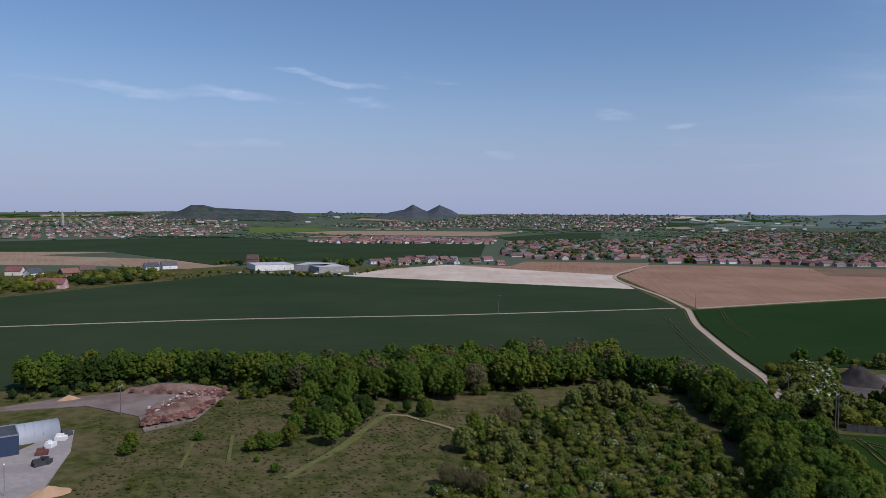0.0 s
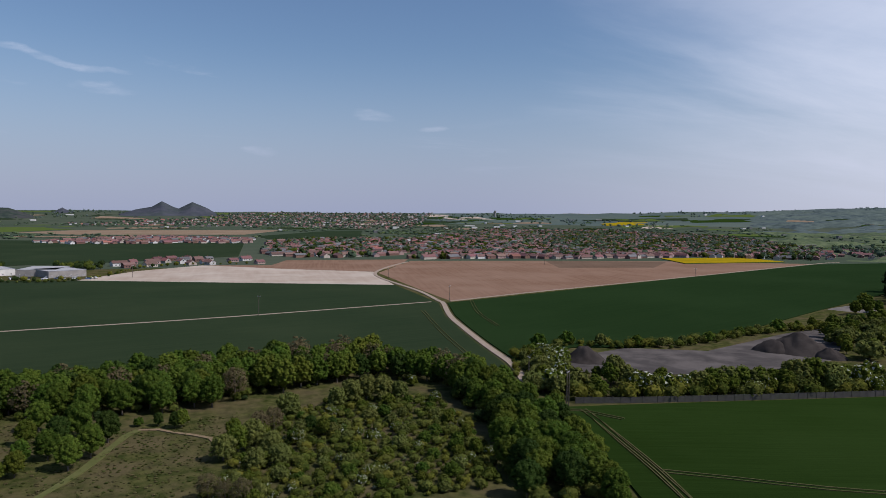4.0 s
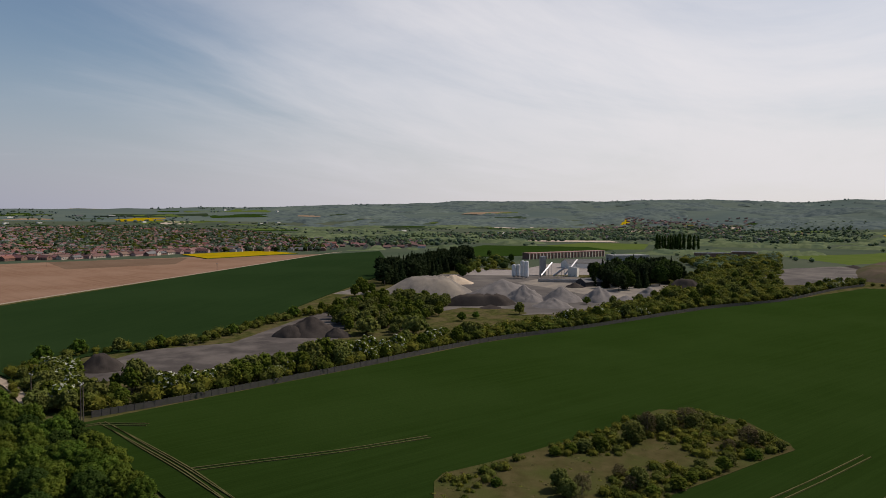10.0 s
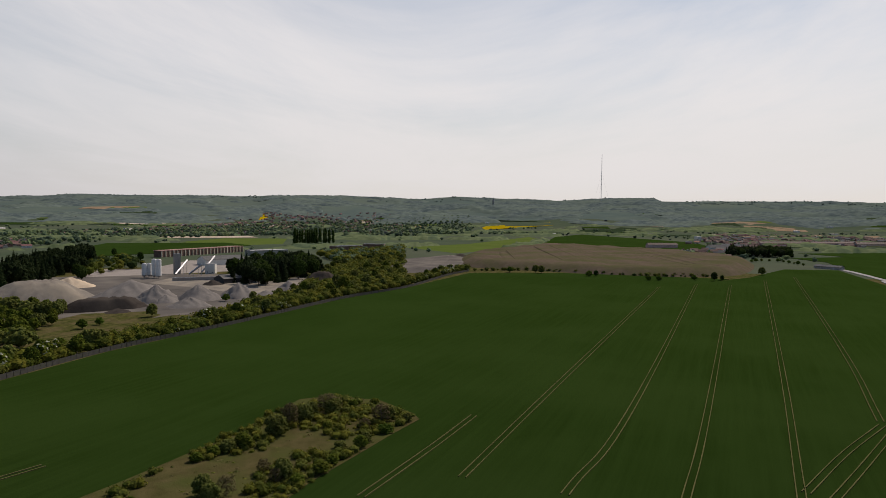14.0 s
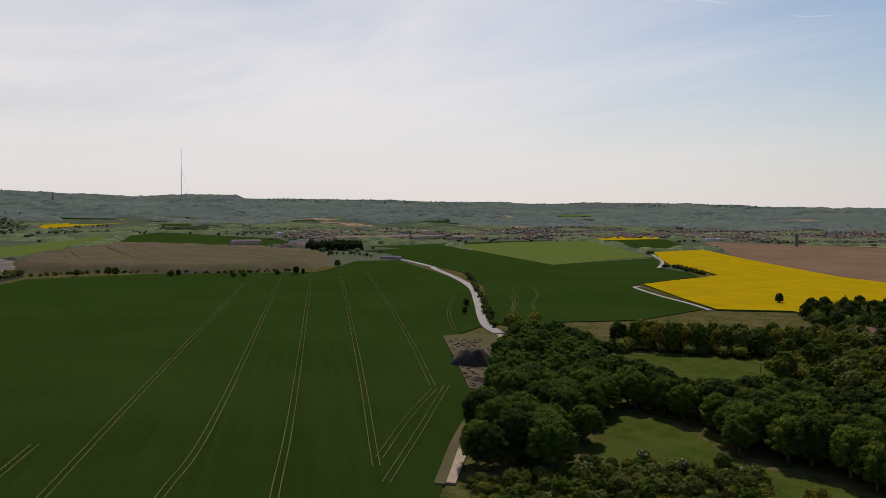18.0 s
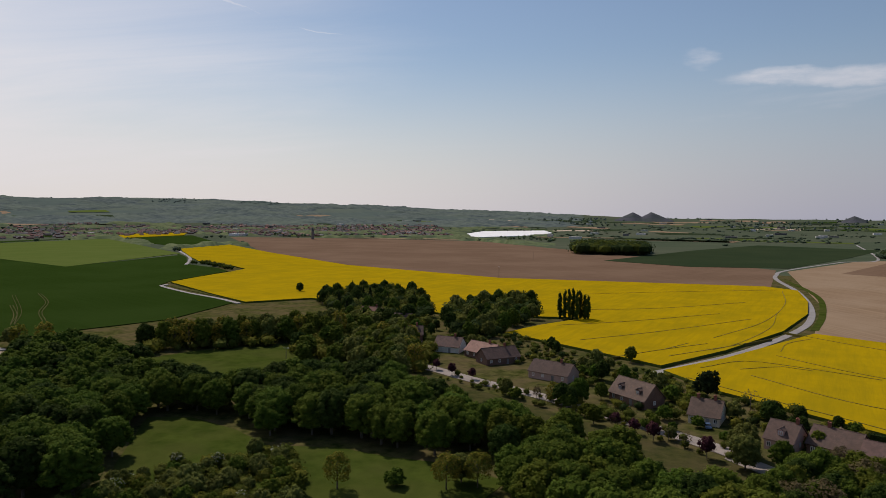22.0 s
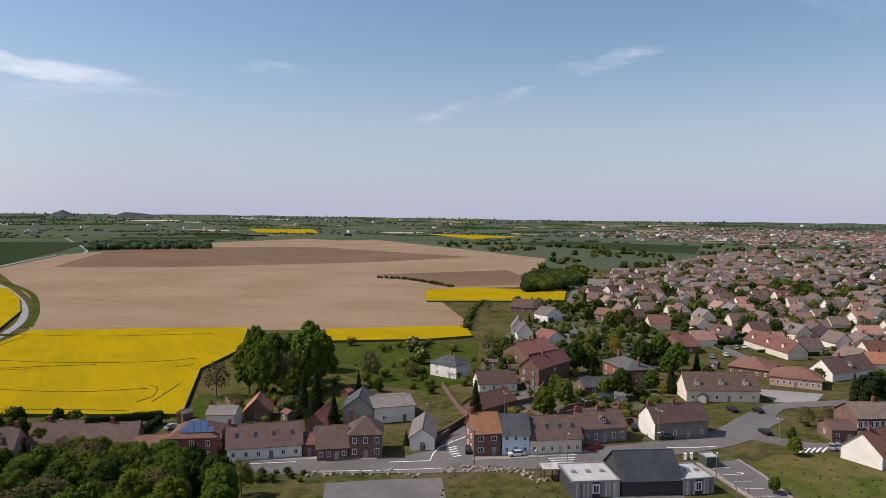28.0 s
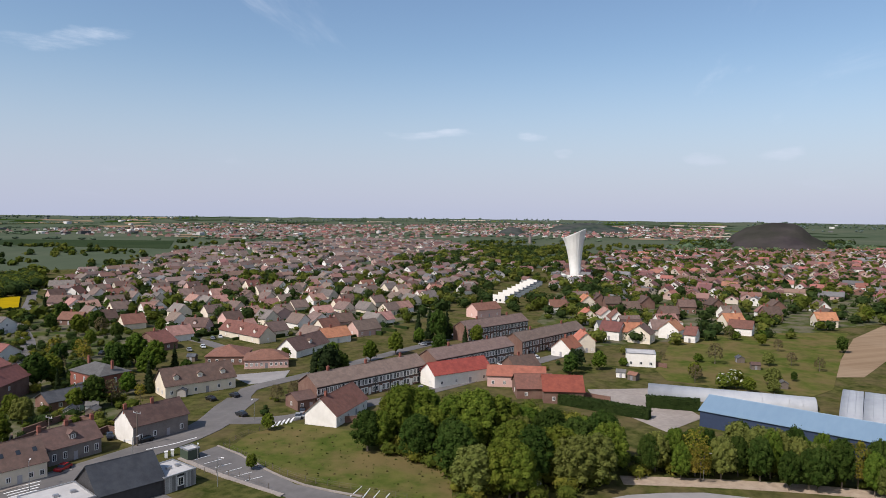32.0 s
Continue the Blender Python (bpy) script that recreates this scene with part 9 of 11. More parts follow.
# concrete panel wall between quarry and wheat
wall_line = smooth_line([(114.5, 192.5), (140.8, 185.4), (211.5, 170.6), (286.5, 156.3), (359.0, 129.5), (475.3, 93.7), (551.2, 57.6)] + [(666.9, 28.6), (725.8, 8.0)], 3.0)
e = new("boundary_wall")
tagged(e, "grey concrete panel wall of the quarry", "wall")
bm = bmesh.new()
box(bm, 0.09, -0.05, -0.2, 2.91, 0.05, 1.9)
box(bm, 0.09, -0.07, 1.9, 2.91, 0.07, 2.0)
box(bm, -0.09, -0.12, -0.2, 0.09, 0.12, 2.15)
# Concrete darkened to paint in the wall's shaded side; greenish patches by noise.
panel = mesh_of("panel", bm, mat("shade_dark_concrete", (0.09, 0.083, 0.076), (0.06, 0.057, 0.052), 0.7, 0.95, 0.3, 6.0, c3=(0.07, 0.075, 0.05), scale3=0.3, spec=0.05))
for i in range(len(wall_line) - 1):
    (ax, ay), (bx, by) = wall_line[i], wall_line[i + 1]
    t = math.degrees(math.atan2(by - ay, bx - ax))
    s = math.hypot(bx - ax, by - ay) / 3.0
    if i < 280:
        part("panel", panel, None, e, loc=pose(ax, ay, 0, 0, 0, t) @ Matrix.Diagonal((s, 1, 1, 1)))

# ---- poles, masts ----
def pole(x, y, h=9.5, double=False, arm=True, name="utility_pole"):
    e = new(name)
    e.matrix_basis = pose(x, y, land(x, y), 0, 0, float(rng.uniform(0, 180)) if not double else 40)
    tagged(e, "weathered wooden double pole of a power line" if double else "slim weathered wooden utility pole", "pole", group="utility poles")
    for dx in ((-0.9, 0.9) if double else (0,)):
        bm = bmesh.new()
        tube(bm, (dx, 0, -0.3), (dx, 0, h), 0.17, 0.11, 8)
        part("shaft", bm, M_WOOD, e)
    if arm:
        bm = bmesh.new()
        box(bm, -1.3, -0.08, h - 0.5, 1.3, 0.08, h - 0.32)
        part("crossarm", bm, M_METAL, e)
        for k in (-1.1, 0, 1.1):
            bm = bmesh.new()
            tube(bm, (k, 0, h - 0.32), (k, 0, h + 0.05), 0.09, 0.05, 6)
            part("insulator", bm, W_WHITE, e)


for q, h in (((33.9, 414.0), 12), ((167.9, 455.7), 10.5), ((170.2, 628.9), 10), ((-55.5, 690.1), 11), ((-223.3, 794.3), 10), ((476.2, 572.5), 9), ((407.2, 765.5), 9), ((192.7, -636.0), 11), ((228.5, -912.2), 12), ((154.5, -226.2), 8), ((-94.8, 201.9), 9), ((-161.9, -157.9), 9), ((-136.4, -144.7), 9), ((-112.4, -148.9), 9), ((-149.1, -125.9), 9), ((-157.4, -107.4), 9), ((-106.3, -123.2), 9), ((206.4, -117.2), 0.5)):
    if h > 1:
        pole(*q, h)
pole(*(110.0, 189.7), 11.5, double=True)
pole(*(111.7, 220.3), 10)

e = new("radio_mast")
az = radians([(100.0, 1.38)][0][0])
mx, my = 4350 * math.sin(az), 4350 * math.cos(az)
e.matrix_basis = pose(mx, my, land(mx, my) - 5)
tagged(e, "very tall slim guyed radio mast on the ridge", "mast")
bm = bmesh.new()
tube(bm, (0, 0, 0), (0, 0, 310), 1.5, 1.2, 6)
part("shaft", bm, M_METAL, e)
for k in range(3):
    bm = bmesh.new()
    a = k * 2.1
    tube(bm, (60 * math.cos(a), 60 * math.sin(a), 0), (0, 0, 200), 0.15, 0.15, 4)
    part("guy_wire", bm, M_METAL, e)
for nm, (tx, ty), hh, lb in (("relay_tower", [(4300 * math.sin(radians(q[0])), 4300 * math.cos(radians(q[0]))) for q in [(91.3, 1.36)]][0], 48, "relay tower on the wooded ridge"), ("water_tower", [(3900 * math.sin(radians(q[0])), 3900 * math.cos(radians(q[0]))) for q in [(13.4, 0.15)]][0], 34, "pale distant water tower"), ("water_tower", [(4200 * math.sin(radians(q[0])), 4200 * math.cos(radians(q[0]))) for q in [(23.9, 0.20)]][0], 40, "pale distant water tower"), ("church_tower", [(2900 * math.sin(radians(q[0])), 2900 * math.cos(radians(q[0]))) for q in [(-28.8, -0.21)]][0], 60, "pale church tower of the far town"), ("church_spire", [(1650 * math.sin(radians(q[0])), 1650 * math.cos(radians(q[0]))) for q in [(147.8, -0.84)]][0], 30, "slim church spire of the far village"), ("church_spire", [(1500 * math.sin(radians(q[0])), 1500 * math.cos(radians(q[0]))) for q in [(-93.1, -1.78)]][0], 26, "grey church spire of the town")):
    e = new(nm)
    e.matrix_basis = pose(tx, ty, land(tx, ty) - 2)
    tagged(e, lb, "tower")
    bm = bmesh.new()
    w = 3.5 if "spire" in nm else 6
    tube(bm, (0, 0, 0), (0, 0, hh * 0.7), w, w * 0.9, 8)
    part("shaft", bm, W_STONE if "spire" in nm else W_CONC, e)
    bm = bmesh.new()
    tube(bm, (0, 0, hh * 0.7), (0, 0, hh), w * (1.25 if "water" in nm else 0.9), w * (1.25 if "water" in nm else 0.1), 8)
    part("cap", bm, R_SLATE if "spire" in nm else W_CONC, e)

# ---- the white water tower above the suburb ----
tx, ty = (-681.6, 7.4)
e = new("water_tower")
e.matrix_basis = pose(tx, ty, 0, 0, 0, math.degrees(math.atan2(-tx, ty)))
tagged(e, "tall white concrete water tower with a flared slanting top", "water tower")
bm = bmesh.new()
NS, prev = 40, None
for k in range(13):
    q = k / 12
    r = 5.0 + 1.2 * q + 5.0 * q ** 2.2
    row = []
    for i in range(NS):
        t = 2 * math.pi * i / NS
        rr = r * (1 + 0.012 * (i % 2))
        z = 43 * q + (q ** 4) * 5.0 * math.cos(t)
        row.append(bm.verts.new((rr * math.cos(t) - q * 1.6, rr * math.sin(t), z)))
    if prev:
        for i in range(NS):
            bm.faces.new((prev[i], prev[(i + 1) % NS], row[(i + 1) % NS], row[i])).smooth = False
    prev = row
bm.faces.new(prev)
W_TOWER = mat("white_tower_concrete", (0.72, 0.71, 0.67), (0.65, 0.64, 0.6), 0.3, 0.85, 0.2, 4.0, c3=(0.52, 0.5, 0.46), scale3=0.08, amount3=0.5, coords="obj")
part("shell", bm, W_TOWER, e)
bm = bmesh.new()
tube(bm, (-14, -9, -0.2), (-14, -9, 3.5), 6, 6, 20)
box(bm, -20, -10, -0.2, 10, -6, 3.2)
part("base_building", bm, W_TOWER, e)


# ---- village ground: gardens, street, square ----
M_GARDEN = mat("garden_ground", (0.028, 0.048, 0.011), (0.066, 0.074, 0.022), 0.1, 0.95, 0.7, 2.0, c3=(0.17, 0.14, 0.115), scale3=0.09, amount3=0.6, spec=0.0, contrast=0.14)
sheet("garden_ground", SUBURB, M_GARDEN, "gardens, drives and lawns between the suburb houses", "gardens")
sheet("garden_ground", [(-391.4, -16.6), (-538.2, -8.1), (-872.7, 65.0), (-1308.7, 293.1), (-1426.2, 588.2), (-1189.8, 642.3), (-516.8, 280.5), (-413.7, 152.9), (-354.4, 88.4), (-343.2, 42.2), (-320.8, 9.7)], M_GARDEN, "gardens and yards between the red-roofed houses", "gardens")
sheet("garden_ground", [(-138.4, -160.6), (-200.1, -226.3), (-253.5, -263.1), (-317.0, -298.7), (-413.6, -346.0), (-337.7, -233.3), (-177.7, -121.6), (-163.9, -122.1), (-139.8, -136.0)], M_GARDEN, "gardens behind the village street", "gardens")
sheet("garden_lawn", [(-151.7, -280.7), (-193.7, -259.8), (-212.9, -244.5), (-164.4, -189.7), (-139.8, -187.0), (-130.0, -202.5), (-127.8, -230.8)], M_LAWN, "green garden lawn behind the farm", "lawn")
sheet("garden_lawn", [(-63.7, -202.1), (-77.1, -228.9), (-80.2, -221.1), (-68.5, -198.9)], M_LAWN, "narrow lawn beside the rape field", "lawn")
sheet("orchard_grass", [(-70.0, -189.5), (-83.2, -228.4), (-111.3, -283.8), (-151.7, -280.7), (-125.5, -226.7), (-127.9, -199.2), (-99.3, -175.4), (-82.6, -167.8), (-75.4, -178.6)], M_GRASS, "shady orchard grass under tall trees", "lawn")
sheet("meadow_lawn", [(-279.3, 34.7), (-349.9, 51.0), (-378.4, 86.0), (-393.1, 145.4), (-261.0, 92.7), (-249.4, 82.5), (-261.8, 36.6)], M_LOT, "green meadow gardens behind the market garden", "lawn")
sheet("wood_meadow", [(130.4, -120.6), (153.4, -154.1), (141.2, -159.2), (121.8, -154.6), (106.3, -147.1), (89.2, -153.0), (74.5, -151.8), (59.7, -153.1), (42.3, -148.2), (46.2, -119.3), (79.1, -95.7), (111.0, -102.8)], M_LAWN, "bright green meadow inside the wood", "meadow")
sheet("wood_meadow", [(219.6, -203.1), (209.4, -235.8), (168.0, -286.3), (152.3, -241.8), (150.6, -200.8), (164.6, -168.0), (188.8, -180.4)], M_LAWN, "sunlit green clearing in the wood", "meadow")
sheet("street_verge", [(101.8, -237.5), (60.8, -215.3), (21.3, -193.9), (-10.5, -177.7), (-5.7, -156.0), (26.6, -175.3), (77.4, -207.6)], M_VERGE, "rough grass verge below the village street", "verge")
sheet("vacant_lot", [(-158.9, -84.1), (-171.8, -83.9), (-183.8, -76.0), (-181.0, -55.0), (-172.5, -37.2), (-158.5, -26.0), (-141.2, -23.1), (-136.0, -31.6), (-142.0, -45.7), (-147.3, -63.6)], M_LOT, "fenced vacant lot of dry grass", "lot")
sheet("hall_lawn", [(-85.5, -112.2), (-96.9, -123.0), (-106.7, -119.6), (-111.7, -111.1), (-108.3, -102.1), (-113.1, -92.4), (-103.7, -84.6)], M_ROUGH, "dry lawn before the modern hall", "lawn")
sheet("gravel_lot", [(-72.9, -135.2), (-84.3, -129.3), (-95.6, -122.0), (-87.3, -109.4), (-62.6, -118.4)], M_ASPH, "grey gravel car park", "car park")
sheet("hall_lawn", [(-128.8, -81.8), (-142.1, -77.2), (-138.5, -63.1), (-130.3, -55.7), (-113.6, -73.9)], M_ROUGH, "dry lawn beside the modern hall", "lawn")
sheet("hall_forecourt", [(-113.6, -92.8), (-120.4, -90.9), (-131.3, -83.4), (-128.2, -77.8), (-116.9, -76.1), (-106.7, -87.1)], M_ASPH, "asphalt forecourt of the modern hall", "forecourt")
ribbon("village_street", [(-45.5, -168.8), (-56.4, -159.0), (-73.6, -148.0), (-88.7, -137.5), (-105.2, -125.7), (-120.8, -117.1), (-137.0, -110.3), (-151.4, -104.7), (-167.6, -99.7), (-180.3, -98.6), (-194.6, -101.1), (-205.6, -102.2)], 10.5, M_ASPH, "grey village main street", height=0.03)
ribbon("pavement", [(-57.8, -163.2), (-75.9, -152.6), (-90.7, -141.7)], 2.2, M_PAVE, "pale pavement along the brick houses", "pavement", height=0.12)
ribbon("pavement", [(-109.2, -127.2), (-123.0, -119.3), (-134.8, -114.4), (-139.9, -112.7)], 2.0, M_PAVE, "pale pavement along the houses", "pavement", height=0.12)
sheet("junction", [(-89.7, -139.1), (-104.1, -138.8), (-122.9, -143.3), (-122.0, -139.4), (-109.8, -126.9)], M_ASPH, "asphalt mouth of the side lane", "road")
ribbon("side_lane", [(-111.0, -138.8), (-126.7, -146.9), (-142.7, -151.5), (-158.6, -159.2), (-171.8, -167.7), (-198.1, -185.8), (-238.1, -212.4), (-272.7, -240.4), (-320.4, -286.7), (-400.5, -350.4), (-463.3, -402.5)], 6.0, M_ASPH, "asphalt lane climbing past the gardens", height=0.02)
ribbon("residential_street", [(127.0, -256.5), (105.7, -249.2), (79.1, -235.2), (51.2, -222.8), (22.7, -206.2), (5.6, -196.1), (-6.6, -187.0)] + [(-6.3, -184.7), (-15.2, -176.4)], 6.5, M_PAVE, "pale concrete residential street", height=0.04)
ribbon("terrace_street", [(-182.2, -96.0), (-185.5, -83.6), (-194.7, -73.3), (-228.3, -45.5), (-267.2, -21.9), (-319.4, 9.7)], 6.5, M_ASPH, "street before the brick terraces", height=0.03)
ribbon("suburb_street", [(-199.5, -100.3), (-216.3, -105.6), (-234.8, -97.1), (-256.2, -87.2), (-289.2, -72.8), (-326.8, -57.0), (-384.3, -44.6)], 6, M_ASPH, "suburb street behind the terraces", height=0.03)
ribbon("suburb_street", [(-280.1, -188.6), (-297.6, -176.7), (-279.3, -146.9), (-249.8, -114.9)], 6, M_ASPH, "suburb street with parked cars", height=0.03)
ribbon("suburb_street", [(-376.3, -263.1), (-468.1, -248.0), (-471.8, -180.7), (-446.3, -113.5)], 6, M_ASPH, "suburb street between cream houses", height=0.03)
ribbon("suburb_street", [(-485.2, -375.9), (-581.7, -339.7), (-603.6, -231.5), (-603.3, -130.3)], 6, M_ASPH, "suburb street between cream houses", height=0.03)
sheet("school_yard", [(-233.7, -122.0), (-246.4, -103.4), (-229.7, -99.4), (-223.0, -108.7)], M_ASPH2, "grey school yard", "yard")
sheet("car_park", [(-151.2, -91.2), (-161.7, -87.5), (-158.2, -79.6), (-142.0, -58.4), (-137.4, -41.7), (-131.8, -30.6), (-122.5, -41.6), (-136.1, -59.1)], M_ASPH, "asphalt car park with white bay lines", "car park")
sheet("farm_yard", [(-241.8, 7.6), (-248.2, 29.1), (-215.1, 40.9), (-198.5, 28.1), (-224.2, 10.7)], M_PAVE, "pale concrete yard of the market garden", "yard")
ribbon("forest_path", [(-159.6, 13.0), (-162.1, 37.9), (-162.5, 61.4), (-160.1, 76.0)], 5, M_TRACK, "sandy path below the trees", height=0.05)
ribbon("curved_drive", [(-142.5, 5.0), (-149.1, 14.6), (-153.6, 30.2), (-152.7, 40.3)], 4, M_ASPH2, "pale curved drive", height=0.05)
for a, b in (([(-151.5, -92.0), (-142.5, -75.1), (-135.6, -58.6)], 1.2), ([(-161.7, -87.5), (-156.7, -78.8), (-148.8, -68.5), (-141.8, -56.0), (-138.5, -42.0)], 0.5)):
    ribbon("kerb", a, b, M_PAVE, "pale concrete kerb of the car park", "kerb", height=0.18)
# road paint
def stripe(a, b, w=0.22):
    ribbon("road_marking", [a, b], w, M_PAINT, "white painted road line", "road marking", height=0.06, smooth=False, z=LIFT[0])


ribbon("road_marking", [(-91.6, -137.5), (-100.0, -132.4), (-103.9, -136.1), (-108.2, -138.9), (-120.2, -141.6)], 0.35, M_PAINT, "white painted line round the junction", "road marking", height=0.07)
ribbon("road_marking", [(-155.2, -103.4), (-160.7, -99.1), (-166.4, -96.1)], 0.35, M_PAINT, "white painted street edge line", "road marking", height=0.07)
ribbon("road_marking", [(-53.6, -163.4), (-64.1, -156.6), (-73.7, -151.2)], 0.25, M_PAINT, "white painted street edge line", "road marking", height=0.07)
ribbon("road_marking", [(-75.2, -142.3), (-86.7, -134.4), (-99.9, -126.4)], 0.25, M_PAINT, "white painted street edge line", "road marking", height=0.07)
for a, b in zip([(-109.6, -137.0), (-108.6, -135.6), (-107.6, -134.3), (-107.0, -132.8), (-106.5, -131.2)], [(-111.9, -136.6), (-110.8, -135.3), (-110.0, -133.8), (-109.3, -132.3), (-108.6, -130.8)]):
    stripe(a, b, 0.5)
for a, b in zip([(-125.5, -117.7), (-124.4, -116.2), (-123.8, -114.8), (-122.9, -113.6)], [(-132.1, -113.8), (-130.3, -112.6), (-128.9, -111.7), (-127.5, -110.8)]):
    stripe(a, b, 0.35)
for a, b in zip([(-151.2, -87.8), (-149.2, -84.2), (-147.4, -80.5), (-145.2, -76.8), (-143.2, -73.3), (-141.5, -70.0)], [(-154.8, -85.8), (-152.9, -81.7), (-150.9, -78.1), (-148.7, -74.4), (-146.5, -70.8), (-144.5, -67.3)]):
    stripe(a, b, 0.15)
for a, b in zip([(-143.7, -43.6), (-142.9, -41.5), (-142.2, -39.1), (-141.4, -36.6)], [(-138.0, -44.4), (-137.1, -41.6), (-136.1, -39.5), (-135.1, -37.1)]):
    stripe(a, b, 0.15)
for a, b in zip([(-179.6, -80.6), (-180.8, -79.8), (-182.1, -79.0), (-183.4, -78.2), (-184.6, -77.3)], [(-183.7, -81.4), (-185.0, -80.6), (-186.3, -79.8), (-187.6, -79.0), (-189.0, -78.1)]):
    stripe(a, b, 0.5)

# ---- tramlines in the wheat ----
def tram(pts, w=0.32, gap=1.8):
    line = smooth_line(pts, 8.0)
    for s in (-1, 1):
        off = []
        for i, (x, y) in enumerate(line):
            a, b = line[max(i - 1, 0)], line[min(i + 1, len(line) - 1)]
            d = Vector((b[0] - a[0], b[1] - a[1])).normalized()
            off.append((x - d.y * s * gap / 2, y + d.x * s * gap / 2))
        ribbon("wheel_track", off, w, M_TRAM, "pale wheel track through the wheat", "wheel track", height=0.44, smooth=False, z=0.24, taper=True)


for q in ([(145.7, -19.4), (228.7, -54.0), (616.5, -193.5)], [(137.4, -41.6), (228.8, -77.3), (609.2, -220.0)], [(145.4, -68.7), (278.0, -121.4), (660.8, -270.4)], [(205.8, -118.7), (326.5, -168.7), (702.7, -316.1)], [(153.9, 2.7), (261.7, -35.9), (583.9, -152.5)], [(141.4, 23.7), (156.4, 17.6), (176.6, 9.6), (202.0, 0.3)], [(150.3, -71.7), (176.8, -93.7), (202.3, -117.3)], [(135.4, -66.3), (164.2, -90.5), (204.2, -123.3)], [(302.0, -186.8), (354.3, -215.0), (440.1, -271.6)], [(111.8, 179.7), (106.0, 154.3), (102.1, 136.0), (95.9, 111.5)], [(132.8, 408.4), (117.9, 330.6), (108.6, 269.5)], [(181.4, 448.3), (163.1, 390.7), (153.4, 339.9)], [(340.4, -251.3), (383.3, -287.7), (459.9, -340.9)]):
    tram(q)
for q in ([(103.1, 186.9), (111.0, 183.7), (118.3, 171.7)], [(112.5, 184.6), (106.9, 155.2), (102.0, 132.2), (95.9, 111.0)], [(102.7, 133.1), (114.9, 124.6), (131.2, 112.9), (153.5, 100.2)]):
    tram(q, 0.4, 1.7)
for q in ([(342.2, -252.5), (373.5, -277.7), (412.4, -304.0)], [(337.4, -267.4), (369.5, -290.3), (406.2, -324.0), (454.0, -356.4)]):
    tram(q, 0.5, 1.6)
# dark creases in the rape
M_CREASE = mat("trampled_rape", (0.15, 0.115, 0.012), (0.09, 0.08, 0.015), 0.6, 0.95)
for q in ([(-56.1, -226.0), (-61.9, -229.5), (-66.7, -241.7), (-64.9, -246.1)], [(-88.2, -269.3), (-81.0, -269.6)], [(-28.0, -335.4), (-32.6, -358.3), (-44.4, -376.6)], [(-10.2, -289.7), (-26.3, -301.5), (-36.2, -297.9)], [(-0.4, -328.2), (-11.3, -349.7), (-28.6, -406.9), (-36.6, -471.5)], [(68.7, -402.3), (80.3, -392.0)], [(20.0, -319.9), (10.4, -340.6)], [(17.0, -305.2), (-4.7, -336.2), (-26.7, -369.4)], [(-33.8, -393.6), (-70.9, -359.1), (-117.8, -334.6)], [(-25.6, -324.9), (-48.9, -302.1), (-76.8, -284.0), (-93.5, -280.8)], [(-13.7, -279.9), (-41.1, -252.1), (-63.8, -241.3)], [(4.0, -286.1), (-12.5, -307.0), (-33.2, -302.6), (-57.8, -291.2)], [(-60.0, -223.5), (-66.1, -231.2), (-74.1, -241.8)], [(7.9, -266.3), (-16.0, -245.8), (-37.5, -229.3), (-51.4, -217.2)], [(101.2, -514.6), (40.5, -562.3), (-47.8, -622.5)], [(84.6, -430.8), (33.2, -462.8), (-20.3, -521.0)], [(58.6, -327.5), (23.5, -371.9), (-20.6, -437.1)], [(78.2, -366.7), (44.6, -397.3), (-3.7, -453.3)], [(-50.9, -613.6), (-45.0, -521.3), (-26.8, -429.0), (-0.3, -360.1)], [(41.7, -287.9), (20.0, -319.8), (2.3, -342.6)]):
    ribbon("rape_crease", q, 0.3, M_CREASE, "trampled dark crease in the rape", "crease", height=1.12, taper=True)

# ---- spoil beside the country road ----
sheet("spoil_patch", [(289.4, -172.3), (289.9, -190.2), (279.2, -198.2), (224.6, -160.5), (191.6, -133.2), (197.2, -128.1), (219.9, -139.4)], M_SPOIL, "bare brown spoil ground beside the wood", "yard", height=0.45)
mound((236.4, -144.5), (222.2, -157.7), 6.5, M_HEAP_D, "dark heap of earth beside the track", name="earth_heap", squash=0.75, flat=0.35, power=0.8, seed=41)
mound((208.6, -134.0), (200.0, -141.9), 2.2, M_SPOIL, "brown heap of crumbled earth beside the track", name="earth_heap", squash=0.7, flat=0.35, seed=43)
ribbon("bare_strip", [(192.6, -132.2), (171.9, -112.9), (152.3, -95.1), (139.0, -84.3), (129.2, -76.4)], 2.6, M_SPOIL, "bare strip between wheat and track", "verge", height=0.46)

# ---- the works yard in the west: rubble, glasshouse, sheds ----
M_TIP = mat("tip_ground", (0.16, 0.118, 0.098), (0.12, 0.088, 0.074), 0.2, 0.95, 0.6, 2.0, c3=(0.22, 0.185, 0.16), scale3=0.06, amount3=0.6, spec=0.0)
sheet("rubble_ground", [(-136.4, 200.7), (-134.8, 208.5), (-123.2, 218.6), (-108.6, 226.1), (-102.9, 230.0), (-86.6, 232.0), (-70.8, 224.5), (-71.1, 197.0), (-81.2, 186.3), (-88.9, 200.4), (-110.3, 211.1), (-132.1, 204.3)], M_TIP, "bare grey-brown ground of the tip", "yard")
M_RUBBLE = mat("red_rubble", (0.15, 0.085, 0.062), (0.085, 0.052, 0.04), 0.5, 0.95, 1.0, 2.0, c3=(0.26, 0.19, 0.155), scale3=0.15, amount3=0.6, spec=0.0, contrast=0.13)
